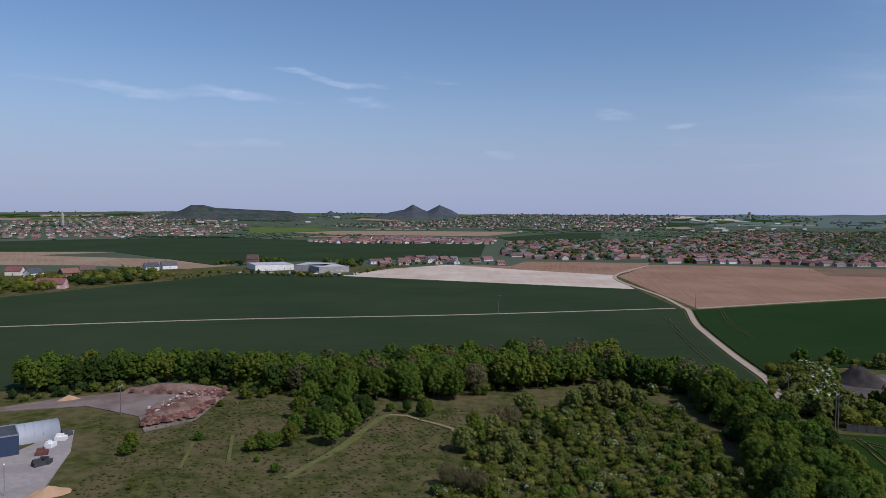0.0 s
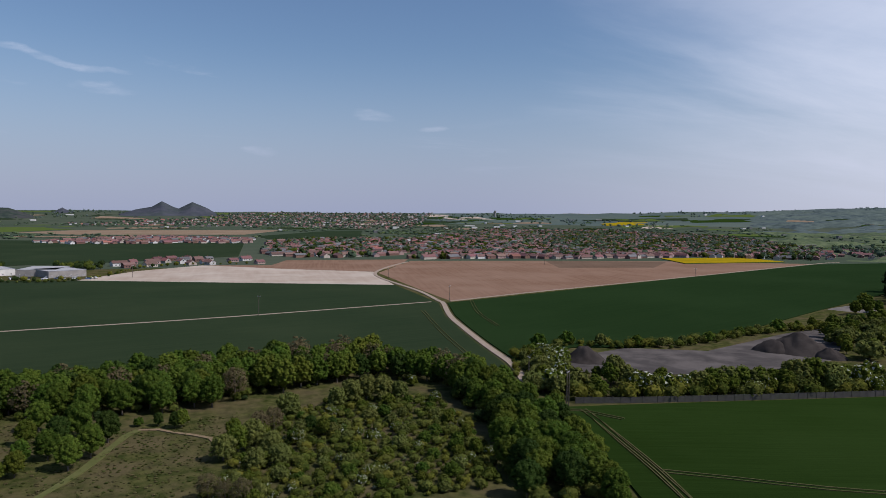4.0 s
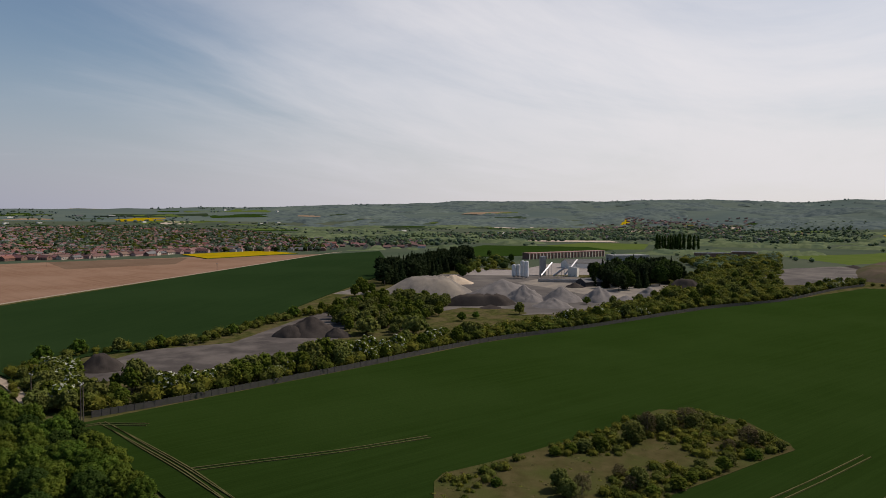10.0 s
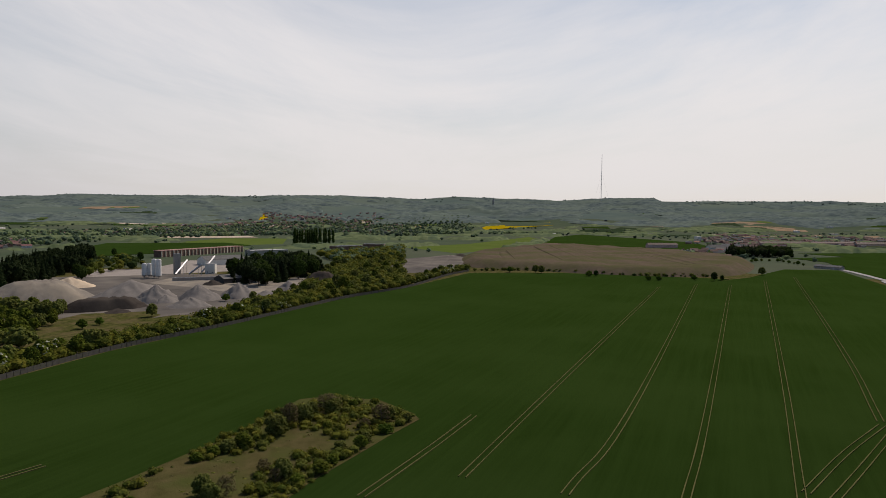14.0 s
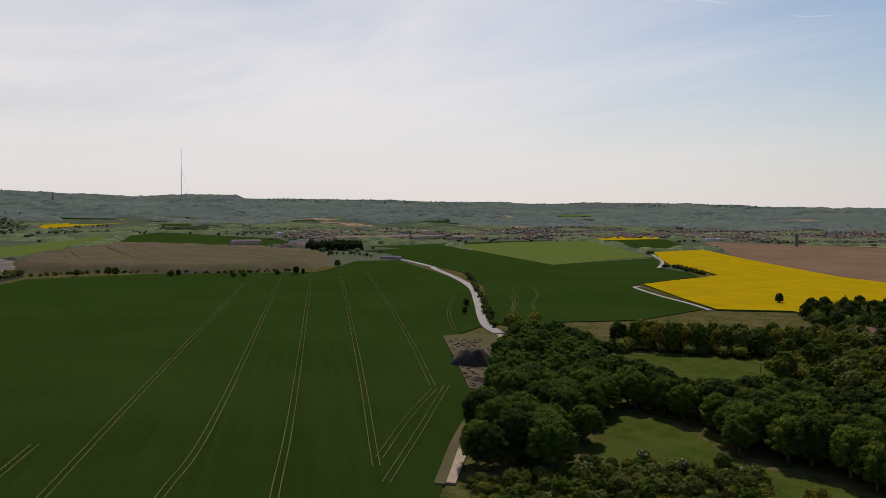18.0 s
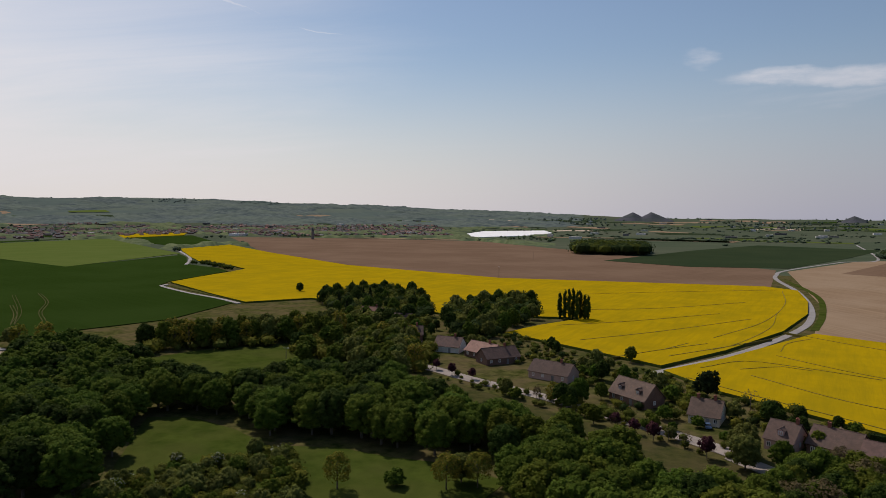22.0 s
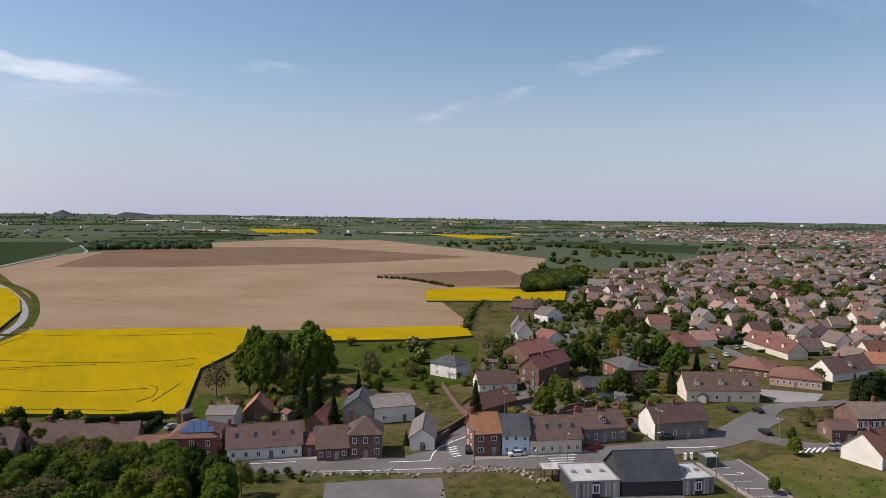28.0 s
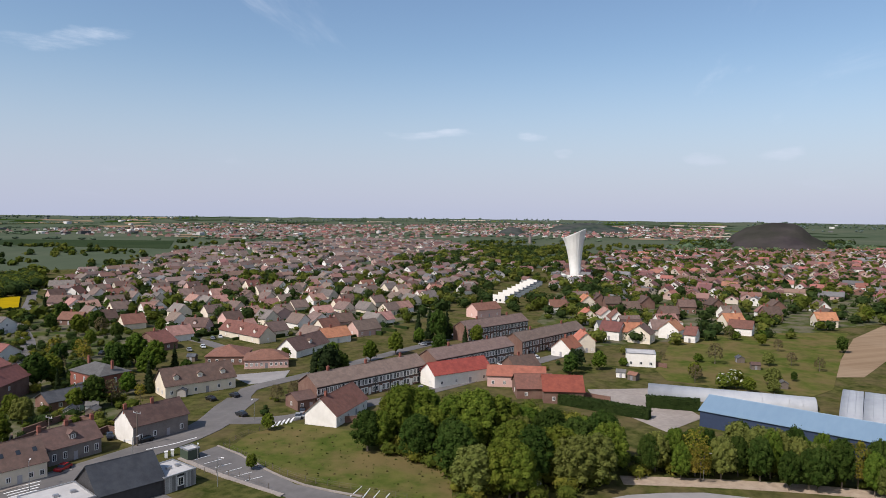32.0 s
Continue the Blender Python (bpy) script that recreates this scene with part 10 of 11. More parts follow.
mound((-106.6, 227.8), (-71.8, 229.0), 3.0, M_RUBBLE, "long bank of reddish rubble", name="rubble_bank", squash=0.2, power=0.6, flat=0.3, seed=51)
mound((-84.0, 192.9), (-72.0, 223.7), 3.0, M_RUBBLE, "heap of reddish rubble and brushwood", name="rubble_heap", squash=0.32, power=0.7, flat=0.2, seed=52)
mound((-87.6, 203.9), (-84.3, 210.1), 2.6, M_TIP, "low heap of pale rubble", name="rubble_heap", squash=0.6, seed=53)
mound((-121.7, 215.3), (-115.5, 219.5), 1.8, M_SAND, "low bank of orange sand", name="sand_bank", squash=0.3, seed=54)
mound((-87.2, 141.4), (-79.2, 146.4), 2.0, M_SAND, "heap of orange sand beside the yard", name="sand_heap", squash=0.55, seed=55)


def rocks(name, pts, smin, smax, material, label, seed=5, z=0.0):
    r = np.random.default_rng(seed)
    V, F = [], []
    for x, y in pts:
        s = r.uniform(smin, smax)
        b = len(V)
        base = [(-1, -1, -0.3), (1, -1, -0.3), (1, 1, -0.3), (-1, 1, -0.3), (-0.7, -0.7, 1), (0.7, -0.7, 1), (0.7, 0.7, 1), (-0.7, 0.7, 1)]
        V.extend((x + s * p[0] * r.uniform(0.7, 1.3), y + s * p[1] * r.uniform(0.7, 1.3), z + s * p[2] * r.uniform(0.6, 1.0)) for p in base)
        F.extend(tuple(b + i for i in f) for f in ((0, 3, 2, 1), (4, 5, 6, 7), (0, 1, 5, 4), (1, 2, 6, 5), (2, 3, 7, 6), (3, 0, 4, 7)))
    me = bpy.data.meshes.new(name)
    me.from_pydata(V, [], F)
    me.materials.append(material)
    return tagged(new(name, me), label, "stones", kind="stuff")


M_ROCK = mat("pale_boulders", (0.27, 0.225, 0.17), (0.19, 0.155, 0.115), 0.8, 0.95, 0.4, 5.0, island=0.2)
M_CHUNK = mat("pale_rubble_chunks", (0.5, 0.45, 0.4), (0.3, 0.22, 0.18), 0.8, 0.95, island=0.3)
rocks("rubble_chunks", [(p[0], p[1]) for p in grid_points([(-89.3, 206.2), (-86.5, 213.8), (-84.7, 221.2), (-83.7, 232.1), (-74.8, 232.4), (-74.0, 202.6), (-80.0, 196.7)], 1.7, 0.5)], 0.15, 0.5, M_CHUNK, "pale broken concrete chunks on the rubble", z=1.2)
far_houses("tower_quarter", [(-717.1, -144.2), (-864.9, -108.7), (-849.7, -3.2), (-647.4, 48.6), (-523.2, 71.5), (-462.5, 52.9), (-462.4, 20.7), (-540.0, -1.6), (-626.4, -22.1), (-611.7, -71.5)], 30, 30, [I_WHITE, I_CREAM, I_WHITE], [I_RGRY, I_RBRN, I_RRED], "white and cream houses among trees by the water tower", keep=0.6, seed=81, rweights=[0.5, 0.3, 0.2])
M_SHARD = mat("broken_red_rubble", (0.2, 0.1, 0.075), (0.11, 0.06, 0.048), 0.8, 0.95, island=0.45, spec=0.0)
for poly in ([(-83.0, 188.8), (-86.9, 202.2), (-82.6, 221.3), (-71.4, 226.6), (-71.1, 216.9), (-71.7, 198.6)], [(-104.0, 226.2), (-97.6, 235.5), (-73.3, 232.5), (-70.5, 223.8), (-89.6, 225.3)]):
    rocks("rubble_shards", [(p[0], p[1]) for p in grid_points(poly, 1.15, 0.8)], 0.25, 0.85, M_SHARD, "tangled reddish rubble and brushwood", seed=6, z=0.9)
M_SANDP = mat("sandy_soil", (0.24, 0.17, 0.1), (0.17, 0.13, 0.075), 0.5, 0.95, 0.4, 3.0, spec=0.0)
ribbon("sandy_path", [(-15.4, 204.3), (-10.3, 203.3), (-5.9, 198.9), (-0.9, 195.2), (3.1, 191.2), (4.8, 185.3)], 1.6, M_SANDP, "sandy footpath through the rough grass", "path", height=0.04, taper=True)
M_MOWN = mat("mown_grass", (0.085, 0.095, 0.03), (0.115, 0.115, 0.042), 0.4, 0.95, 0.4, 3.0, spec=0.0)
ribbon("mown_path", [(-35.2, 153.7), (-30.7, 163.8), (-25.5, 175.3), (-20.7, 191.5), (-18.1, 200.2), (-15.4, 204.3)], 2.4, M_MOWN, "mown grass path across the rough land", "path", height=0.03, taper=True)
ribbon("mown_path", [(-61.2, 159.4), (-62.7, 167.7), (-64.5, 177.4)], 1.2, M_MOWN, "trodden path through the rough land", "path", height=0.02, taper=True)
ribbon("mown_path", [(-51.1, 163.3), (-53.6, 173.3), (-56.1, 183.6)], 1.2, M_MOWN, "trodden path through the rough land", "path", height=0.02, taper=True)
rocks("boulders", [(p[0], p[1]) for p in line_points([(-69.6, -142.8), (-78.5, -137.3), (-87.5, -131.8), (-90.9, -126.5)], 1.6, (0.0, 1.5), 0.7) + line_points([(-96.5, -123.1), (-99.3, -124.6), (-106.0, -121.4), (-111.8, -116.2), (-113.2, -112.1), (-111.9, -106.0)], 1.1, (0.0, 1.2, -1.0), 0.6)], 0.25, 0.6, M_ROCK, "pale boulders edging the square")
sheet("works_concrete", [(-98.0, 136.8), (-121.1, 169.5), (-105.8, 169.9), (-103.7, 182.3), (-100.7, 187.2), (-92.6, 170.2), (-87.2, 151.9), (-83.8, 139.8)], M_PAVE, "pale concrete works yard", "yard")
tunnel((-118.0, 167.2), (-100.7, 180.5), 9, 4.2, "long translucent polytunnel with rounded roof", hoops=12)
hall((-112.5, 161.1), (-103.8, 167.5), 10, 5.0, W_NAVY, R_SLATE, "dark grey metal workshop", name="workshop", category="building", cols=1)
for q, c_ in (((-98.2, 167.6), R_RED), ((-99.4, 173.4), M_SILO), ((-94.0, 161.6), W_DARK), ((-94.7, 160.1), W_DARK), ((-99.7, 178.7), W_WHITE), ((-100.2, 182.4), R_SLATE)):
    bm = bmesh.new()
    box(bm, -1.3, -0.9, 0, 1.3, 0.9, 1.2)
    box(bm, -1.2, -0.1, 1.2, 0.6, 0.7, 1.7)
    ob = new("crate_stack", mesh_of("crate_stack", bm, c_))
    ob.matrix_basis = pose(*q, 0.05, 0, 0, float(rng.uniform(0, 90)))
    tagged(ob, "stack of crates and machinery in the yard", "crates", group="yard crates")

# ---- cars ----
CARM = {}


def car_paint(c):
    if c not in CARM:
        CARM[c] = plain("car_paint", c, 0.25, 0.2, 0.6)
    return CARM[c]


def car_body(h0=0.35, h1=0.85):
    bm = bmesh.new()
    prof = [(-2.1, 0.35), (-2.1, 0.8), (-1.9, 0.92), (-0.9, 0.98), (1.75, 0.98), (2.05, 0.85), (2.1, 0.35)]
    a = [bm.verts.new((x, -0.86, z)) for x, z in prof]
    b = [bm.verts.new((x, 0.86, z)) for x, z in prof]
    bm.faces.new(a)
    bm.faces.new(b[::-1])
    for i in range(len(prof)):
        j = (i + 1) % len(prof)
        bm.faces.new((a[j], a[i], b[i], b[j]))
    bm2 = [(-0.75, 1.5), (1.2, 1.5)]
    box(bm, -0.55, -0.68, 1.42, 1.15, 0.68, 1.5)
    bmesh.ops.recalc_face_normals(bm, faces=bm.faces[:])
    return bm


def car_cabin():
    bm = bmesh.new()
    lo = [bm.verts.new(p) for p in ((-1.15, -0.8, 0.97), (1.75, -0.8, 0.97), (1.75, 0.8, 0.97), (-1.15, 0.8, 0.97))]
    hi = [bm.verts.new(p) for p in ((-0.5, -0.66, 1.43), (1.15, -0.66, 1.43), (1.15, 0.66, 1.43), (-0.5, 0.66, 1.43))]
    bm.faces.new(hi)
    for i in range(4):
        bm.faces.new((lo[i], lo[(i + 1) % 4], hi[(i + 1) % 4], hi[i]))
    return bm


M_TYRE = plain("tyre_rubber", (0.02, 0.02, 0.02), 0.9)
CABIN = mesh_of("cabin", car_cabin(), M_GLASS)
bm = bmesh.new()
tube(bm, (0, -0.1, 0), (0, 0.1, 0), 0.32, 0.32, 14)
WHEEL = mesh_of("wheel", bm, M_TYRE)
BODY = {}


def car(q, turn, c, label, name="car", size=1.0):
    if c not in BODY:
        BODY[c] = mesh_of("body", car_body(), car_paint(c))
    e = new(name)
    e.matrix_basis = pose(q[0], q[1], land(*q) + 0.12, 0, 0, turn) @ Matrix.Diagonal((size, size, size, 1))
    tagged(e, label, "car", group="parked cars")
    part("body", BODY[c], None, e)
    part("cabin", CABIN, None, e, "dark glazed cabin with pillars")
    for x in (-1.35, 1.3):
        for y in (-0.78, 0.78):
            part("wheel", WHEEL, None, e, loc=pose(x, y, 0.32))


WHT, BLK, RED, GRY, BLU = (0.75, 0.75, 0.74), (0.02, 0.02, 0.022), (0.4, 0.02, 0.02), (0.3, 0.31, 0.32), (0.08, 0.14, 0.25)
street_turn = math.degrees(math.atan2(*[(b - a) for a, b in zip((-105.2, -125.7), (-120.8, -117.1))][::-1]))
for q, t, c, lb in (((-119.5, -122.3), street_turn, WHT, "white hatchback parked before the blue house"), ((-111.8, -131.7), street_turn + 80, BLK, "black car parked at the corner house"), ((-138.9, -113.8), street_turn + 30, RED, "red car parked before the stone house"), ((-160.8, -107.4), street_turn, BLK, "black car parked before the stone house"), ((-161.1, -117.9), street_turn + 70, BLK, "dark car in a drive"), ((-189.2, -76.9), 20, GRY, "silver estate car beside the terrace"), ((-188.2, -72.8), 25, BLU, "dark blue car beside the terrace"), ((-194.9, -77.8), 20, BLK, "black car beside the terrace"), ((-206.6, -105.8), 60, BLK, "black car in a drive"), ((-201.2, -111.2), 60, BLK, "dark car in a drive"), ((-271.1, -159.7), 40, GRY, "silver car on the school street"), ((-279.3, -158.0), 40, WHT, "white van on the school street"), ((-299.1, -164.2), 40, GRY, "grey car in the suburb"), ((-308.4, -184.3), 40, WHT, "white car in the suburb"), ((-298.0, -14.6), 30, BLK, "black car before the terrace"), ((-308.6, -7.6), 30, BLK, "black car before the terrace"), ((-290.1, -12.5), 30, WHT, "white car before the terrace"), ((-272.7, -25.3), 30, WHT, "white camper van behind the barn"), ((-276.5, -22.7), 30, WHT, "white car behind the barn"), ((0.7, -208.1), 100, BLU, "blue car before the bungalow"), ((-40.5, -179.3), 60, WHT, "white car beside the red annexe"), ((-57.7, -195.4), 20, GRY, "grey car behind the solar roof"), ((-40.5, -180.7), 60, WHT, "white car in a drive"), ((-305.5, -240.4), 80, BLK, "black car on the lane"), ((-286.6, -254.8), 80, BLK, "dark car on the lane"), ((-310.6, -175.4), 30, BLK, "black car in the suburb"), ((-304.1, -162.9), 30, WHT, "white car in the suburb"), ((-307.2, -64.6), 50, GRY, "grey car behind the terrace"), ((-310.3, -63.4), 50, BLK, "black car behind the terrace"), ((-256.3, -190.9), 20, BLK, "dark car on the lane")):
    car(q, t, c, lb)
# business park with its many cars
for p, q, d, h, lb in (((-194.6, 717.1), (-158.7, 735.8), 40, 6, "long white hall of the business park"), ((-155.5, 721.3), (-122.4, 717.6), 45, 6, "white and grey hall of the business park"), ((-124.5, 696.4), (-96.5, 713.2), 40, 6, "grey hall of the business park")):
    hall(p, q, d, h, W_WHITE if "long" in lb else W_CONC, M_FLATROOF, lb, name="business_hall", category="building", cols=6)
house((-225.8, 794.0), (-213.2, 795.5), 14, 7, 5, W_BRICK, R_BROWN, "brick house at the business park", cols=2, chim=(), panes=False)
for k, (x, y, z) in enumerate(grid_points([(-218.6, 687.1), (-78.5, 669.0), (-84.3, 744.3), (-94.5, 706.7), (-154.1, 714.6), (-193.9, 710.3), (-209.8, 746.0), (-237.4, 727.6)], 8.5, 0.8)[:26]):
    car((x, y), 20 + float(rng.normal(0, 8)) + 90 * (k % 3 == 0), [WHT, WHT, BLK, WHT, BLU, GRY, WHT][k % 7], "car parked at the business park", size=1.25)
thicket("park_hedge", line_points([(-242.8, 613.0), (-209.9, 668.5), (-170.9, 666.1), (-119.4, 652.9), (-99.2, 660.8)], 5, (0.0,), 1.2), 1.6, 4, [F_DRK, F_GRN, F_OLV], "hedge along the business park", seed=92, quads=60)
thicket("park_trees", grid_points([(-218.7, 813.5), (-189.6, 817.1), (-197.4, 865.9), (-231.6, 861.5)], 8, 0.9) + grid_points([(-137.3, 805.0), (-92.0, 784.0), (-99.5, 847.6), (-147.0, 861.9)], 9, 0.8) + grid_points([(-255.5, 773.5), (-223.4, 794.7), (-236.3, 840.4), (-269.8, 816.7)], 10, 0.6), 4, 9, [F_DRK, F_GRN], "trees round the business park", seed=93, quads=70)

# ---- the modern hall's wings, shelter, kiosk, fences, lamps ----
I_BOARD = isl("two_tone_boards", (0.34, 0.33, 0.32), (0.3, 0.29, 0.28), 0.55)


def clad(a, b, depth, h, label):
    e = hall(a, b, depth, h, W_DARK, M_FLATROOF, label, name="hall_wing", category="building", cols=1, win=(1.6, 2.0))
    m, L = frame_at(a, b)
    n = int(L / 0.4)
    bm = bmesh.new()
    for k in range(n):
        x = k * L / n
        if abs(x + 0.2 - L / 2) > 1.0:
            box(bm, x + 0.02, -0.06, 0.05, x + L / n - 0.02, -0.01, h - 0.05)
    part("cladding", bm, I_BOARD, e, "vertical boards in two greys")
    for k in range(3):
        bm = bmesh.new()
        box(bm, -0.5, -0.4, 0, 0.5, 0.4, 0.6)
        part("roof_vent", bm, M_METAL, e, loc=pose(L * (k + 0.6) / 3.3, depth * 0.5, h))
    return e


clad((-110.9, -96.6), (-119.9, -91.0), 11, 3.4, "flat-roofed wing clad in two-tone boards")
clad((-131.1, -83.1), (-137.8, -79.8), 9, 3.4, "flat-roofed wing clad in two-tone boards")
m, L = frame_at((-112.8, -106.8), (-117.9, -103.4))
e = new("shelter")
e.matrix_basis = m
tagged(e, "open timber shelter with flat roof", "shelter")
bm = bmesh.new()
box(bm, 0, 0, 2.6, L, 4, 2.85)
part("roof", bm, M_FLATROOF, e)
for x in (0.3, L / 2, L - 0.3):
    for y in (0.3, 3.7):
        bm = bmesh.new()
        box(bm, x - 0.1, y - 0.1, -0.1, x + 0.1, y + 0.1, 2.6)
        part("post", bm, M_WOOD, e)
hall((-150.1, -89.0), (-152.8, -87.5), 3.5, 2.5, plain("dark_green_paint", (0.05, 0.07, 0.05)), M_FLATROOF, "dark green transformer kiosk with white roof", name="transformer_kiosk", category="kiosk", cols=0)
for q in ((-151.5, -95.6), (-152.9, -94.8)):
    bm = bmesh.new()
    box(bm, -0.5, -0.35, -0.1, 0.5, 0.35, 1.4)
    box(bm, -0.55, -0.4, 1.4, 0.55, 0.4, 1.48)
    ob = new("utility_cabinet", mesh_of("utility_cabinet", bm, M_FRAME))
    ob.matrix_basis = pose(*q, 0.05, 0, 0, 30)
    tagged(ob, "white utility cabinet beside the car park", "cabinet", group="utility cabinets")


def post_fence(pts, label, h=1.3, step=2.6, material=None):
    e = new("fence")
    tagged(e, label, "fence")
    bm = bmesh.new()
    tube(bm, (0, 0, -0.2), (0, 0, h), 0.06, 0.06, 5)
    me = mesh_of("post", bm, material or M_METAL)
    line = smooth_line(pts, step)
    for x, y in line[:130]:
        part("post", me, None, e, loc=pose(x, y, 0))
    bm = bmesh.new()
    for (ax, ay), (bx, by) in zip(line[:129], line[1:130]):
        for z in (0.3, h * 0.65, h - 0.05):
            tube(bm, (ax, ay, z), (bx, by, z), 0.02, 0.02, 3)
    part("wires", bm, material or M_METAL, e)


post_fence([(-161.2, -85.7), (-158.1, -80.3), (-150.8, -69.4), (-144.2, -56.9), (-141.4, -42.9), (-139.0, -32.3)], "dark wire fence round the vacant lot", material=M_WOOD)
post_fence([(-161.2, -85.7), (-172.7, -84.3), (-180.2, -77.8)], "dark wire fence along the street", material=M_WOOD)
post_fence([(-144.1, -81.3), (-143.1, -72.1), (-138.5, -63.1)], "dark wire fence beside the car park", material=M_WOOD)


def street_lamp(q, h=6.5, turn=0):
    e = new("street_lamp")
    e.matrix_basis = pose(*q, 0, 0, 0, turn)
    tagged(e, "slim grey street lamp with short arm", "street lamp", group="street lamps")
    bm = bmesh.new()
    tube(bm, (0, 0, -0.1), (0, 0, h), 0.09, 0.06, 8)
    part("pole", bm, M_METAL, e)
    bm = bmesh.new()
    tube(bm, (0, 0, h - 0.1), (1.2, 0, h + 0.1), 0.05, 0.04, 6)
    part("arm", bm, M_METAL, e)
    bm = bmesh.new()
    box(bm, 0.9, -0.14, h + 0.02, 1.6, 0.14, h + 0.14)
    part("lamp_head", bm, M_FRAME, e)


for q in ((-137.3, -74.4), (-145.6, -83.8), (-113.9, -109.7), (-143.6, -99.2), (-183.9, -88.1), (-145.7, -100.7), (-100.5, -126.4), (-126.9, -112.2), (-163.5, 31.5), (-91.6, 142.5)):
    street_lamp(q, 6.5, float(rng.uniform(0, 360)))

# box hedges of the market garden
def box_hedge(a, b, depth, h, label):
    m, L = frame_at(a, b)
    r = np.random.default_rng(int(abs(a[0]) * 10))
    n = int(L * depth * 5 + L * h * 9)
    face = r.integers(0, 3, n)
    x, y, z = r.uniform(0, L, n), np.where(face == 0, 0, r.uniform(0, depth, n)), np.where(face == 1, h, r.uniform(0, h, n))
    y = np.where(face == 2, depth, y)
    c = np.stack([x, y, z], 1) + r.normal(0, 0.06, (n, 3))
    t = r.normal(size=(n, 3))
    t /= np.linalg.norm(t, axis=1)[:, None]
    u = np.cross(t, r.normal(size=(n, 3)))
    u /= np.linalg.norm(u, axis=1)[:, None]
    v = np.stack([c - t * 0.3, c - u * 0.2, c + t * 0.3, c + u * 0.2], 1).reshape(-1, 3)
    e = new("clipped_hedge")
    e.matrix_basis = m
    tagged(e, label, "hedge")
    me = bpy.data.meshes.new("foliage")
    me.from_pydata(v.tolist(), [], np.arange(n * 4).reshape(-1, 4).tolist())
    me.materials.append(F_DRK)
    part("foliage", me, None, e)
    bm = bmesh.new()
    box(bm, 0.15, 0.15, 0, L - 0.15, depth - 0.15, h - 0.12)
    part("core", bm, F_DRK, e)


box_hedge((-222.7, 24.9), (-221.2, 41.2), 3, 3.6, "tall clipped dark hedge in the farm yard")
box_hedge((-220.6, -2.6), (-208.5, 24.3), 3, 3.2, "long clipped dark hedge beside the yard")
box_hedge((-39.4, -212.5), (-58.8, -206.6), 1.6, 2.2, "clipped dark hedge before the rape field")
box_hedge((-48.7, -191.6), (-57.5, -203.1), 1.4, 2.2, "clipped dark hedge beside a lawn")
box_hedge((-169.9, -49.4), (-169.2, -32.1), 2, 2.4, "overgrown hedge behind the white house")

# ---- plots of the suburb: hedges and drives in line with their houses ----
V, F, M = [], [], []
for x, y, z in pts:
    a0 = radians(-35 + hr.uniform(-6, 6))
    ca, sn = math.cos(a0), math.sin(a0)
    for _ in range(4):
        u, w_ = hr.choice([-11.0, 11.0, 0.0]), hr.choice([-9.5, 9.5])
        lx, ly, hh, mi = (hr.uniform(5, 10), 0.6, hr.uniform(1.0, 2.0), 0) if hr.random() < 0.5 else (0.6, hr.uniform(4, 8), hr.uniform(1.0, 2.0), 0)
        if _ == 3:
            u, w_, lx, ly, hh, mi = hr.uniform(-6, 6), hr.choice([-8.0, 8.0]), 1.6, 3.6, 0.12, 1
        b = len(V)
        V.extend((x + ca * (u + p * lx) - sn * (w_ + q * ly), y + sn * (u + p * lx) + ca * (w_ + q * ly), h_) for h_ in (-0.1, hh) for p, q in ((-1, -1), (1, -1), (1, 1), (-1, 1)))
        F.extend(tuple(b + i for i in f) for f in ((4, 5, 6, 7), (0, 1, 5, 4), (1, 2, 6, 5), (2, 3, 7, 6), (3, 0, 4, 7)))
        M.extend([mi] * 5)
me = bpy.data.meshes.new("plot_hedges")
me.from_pydata(V, [], F)
for m in (F_DRK, M_PAVE):
    me.materials.append(m)
me.polygons.foreach_set("material_index", np.array(M, np.int32))
tagged(new("plot_hedges", me), "clipped hedges and paved drives between the suburb plots", "hedges", kind="stuff")

# ---- brick garden walls of the village ----
bm = bmesh.new()
box(bm, 0, -0.15, -0.3, 1, 0.15, 1.7)
box(bm, 0, -0.2, 1.7, 1, 0.2, 1.8)
GWALL = mesh_of("garden_wall", bm, W_BRICK)
for line in ([(-108.8, -143.2), (-127.1, -151.9), (-142.7, -157.2)], [(-126.7, -146.9), (-133.7, -162.4), (-147.1, -188.1)], [(-102.7, -139.0), (-116.0, -145.1)], [(-139.4, -143.6), (-149.9, -138.1), (-161.9, -137.6)], [(-142.2, -132.7), (-154.6, -141.5)], [(-152.9, -126.4), (-166.4, -135.9), (-179.2, -133.7)], [(-144.3, -155.4), (-159.6, -155.7), (-185.5, -173.8)], [(-161.0, -182.9), (-178.4, -184.5), (-167.5, -165.8)], [(-154.0, -123.1), (-166.0, -122.2), (-165.1, -114.8)], [(-159.1, -142.4), (-172.3, -141.2), (-171.7, -131.7)], [(-187.9, -62.2), (-191.2, -54.8)], [(-232.8, 1.8), (-227.1, 14.4)], [(-292.9, 23.9), (-283.5, 39.5)], [(-65.3, -174.4), (-75.0, -190.7), (-79.7, -213.3)], [(-84.8, -157.0), (-94.3, -171.5), (-98.7, -185.0)]):
    for (ax, ay), (bx, by) in zip(line, line[1:]):
        w = new("garden_wall", GWALL)
        w.matrix_basis = pose(ax, ay, 0, 0, 0, math.degrees(math.atan2(by - ay, bx - ax))) @ Matrix.Diagonal((math.hypot(bx - ax, by - ay), 1, 1, 1))
        tagged(w, "weathered brick garden wall with a flat coping", "wall", group="garden walls")


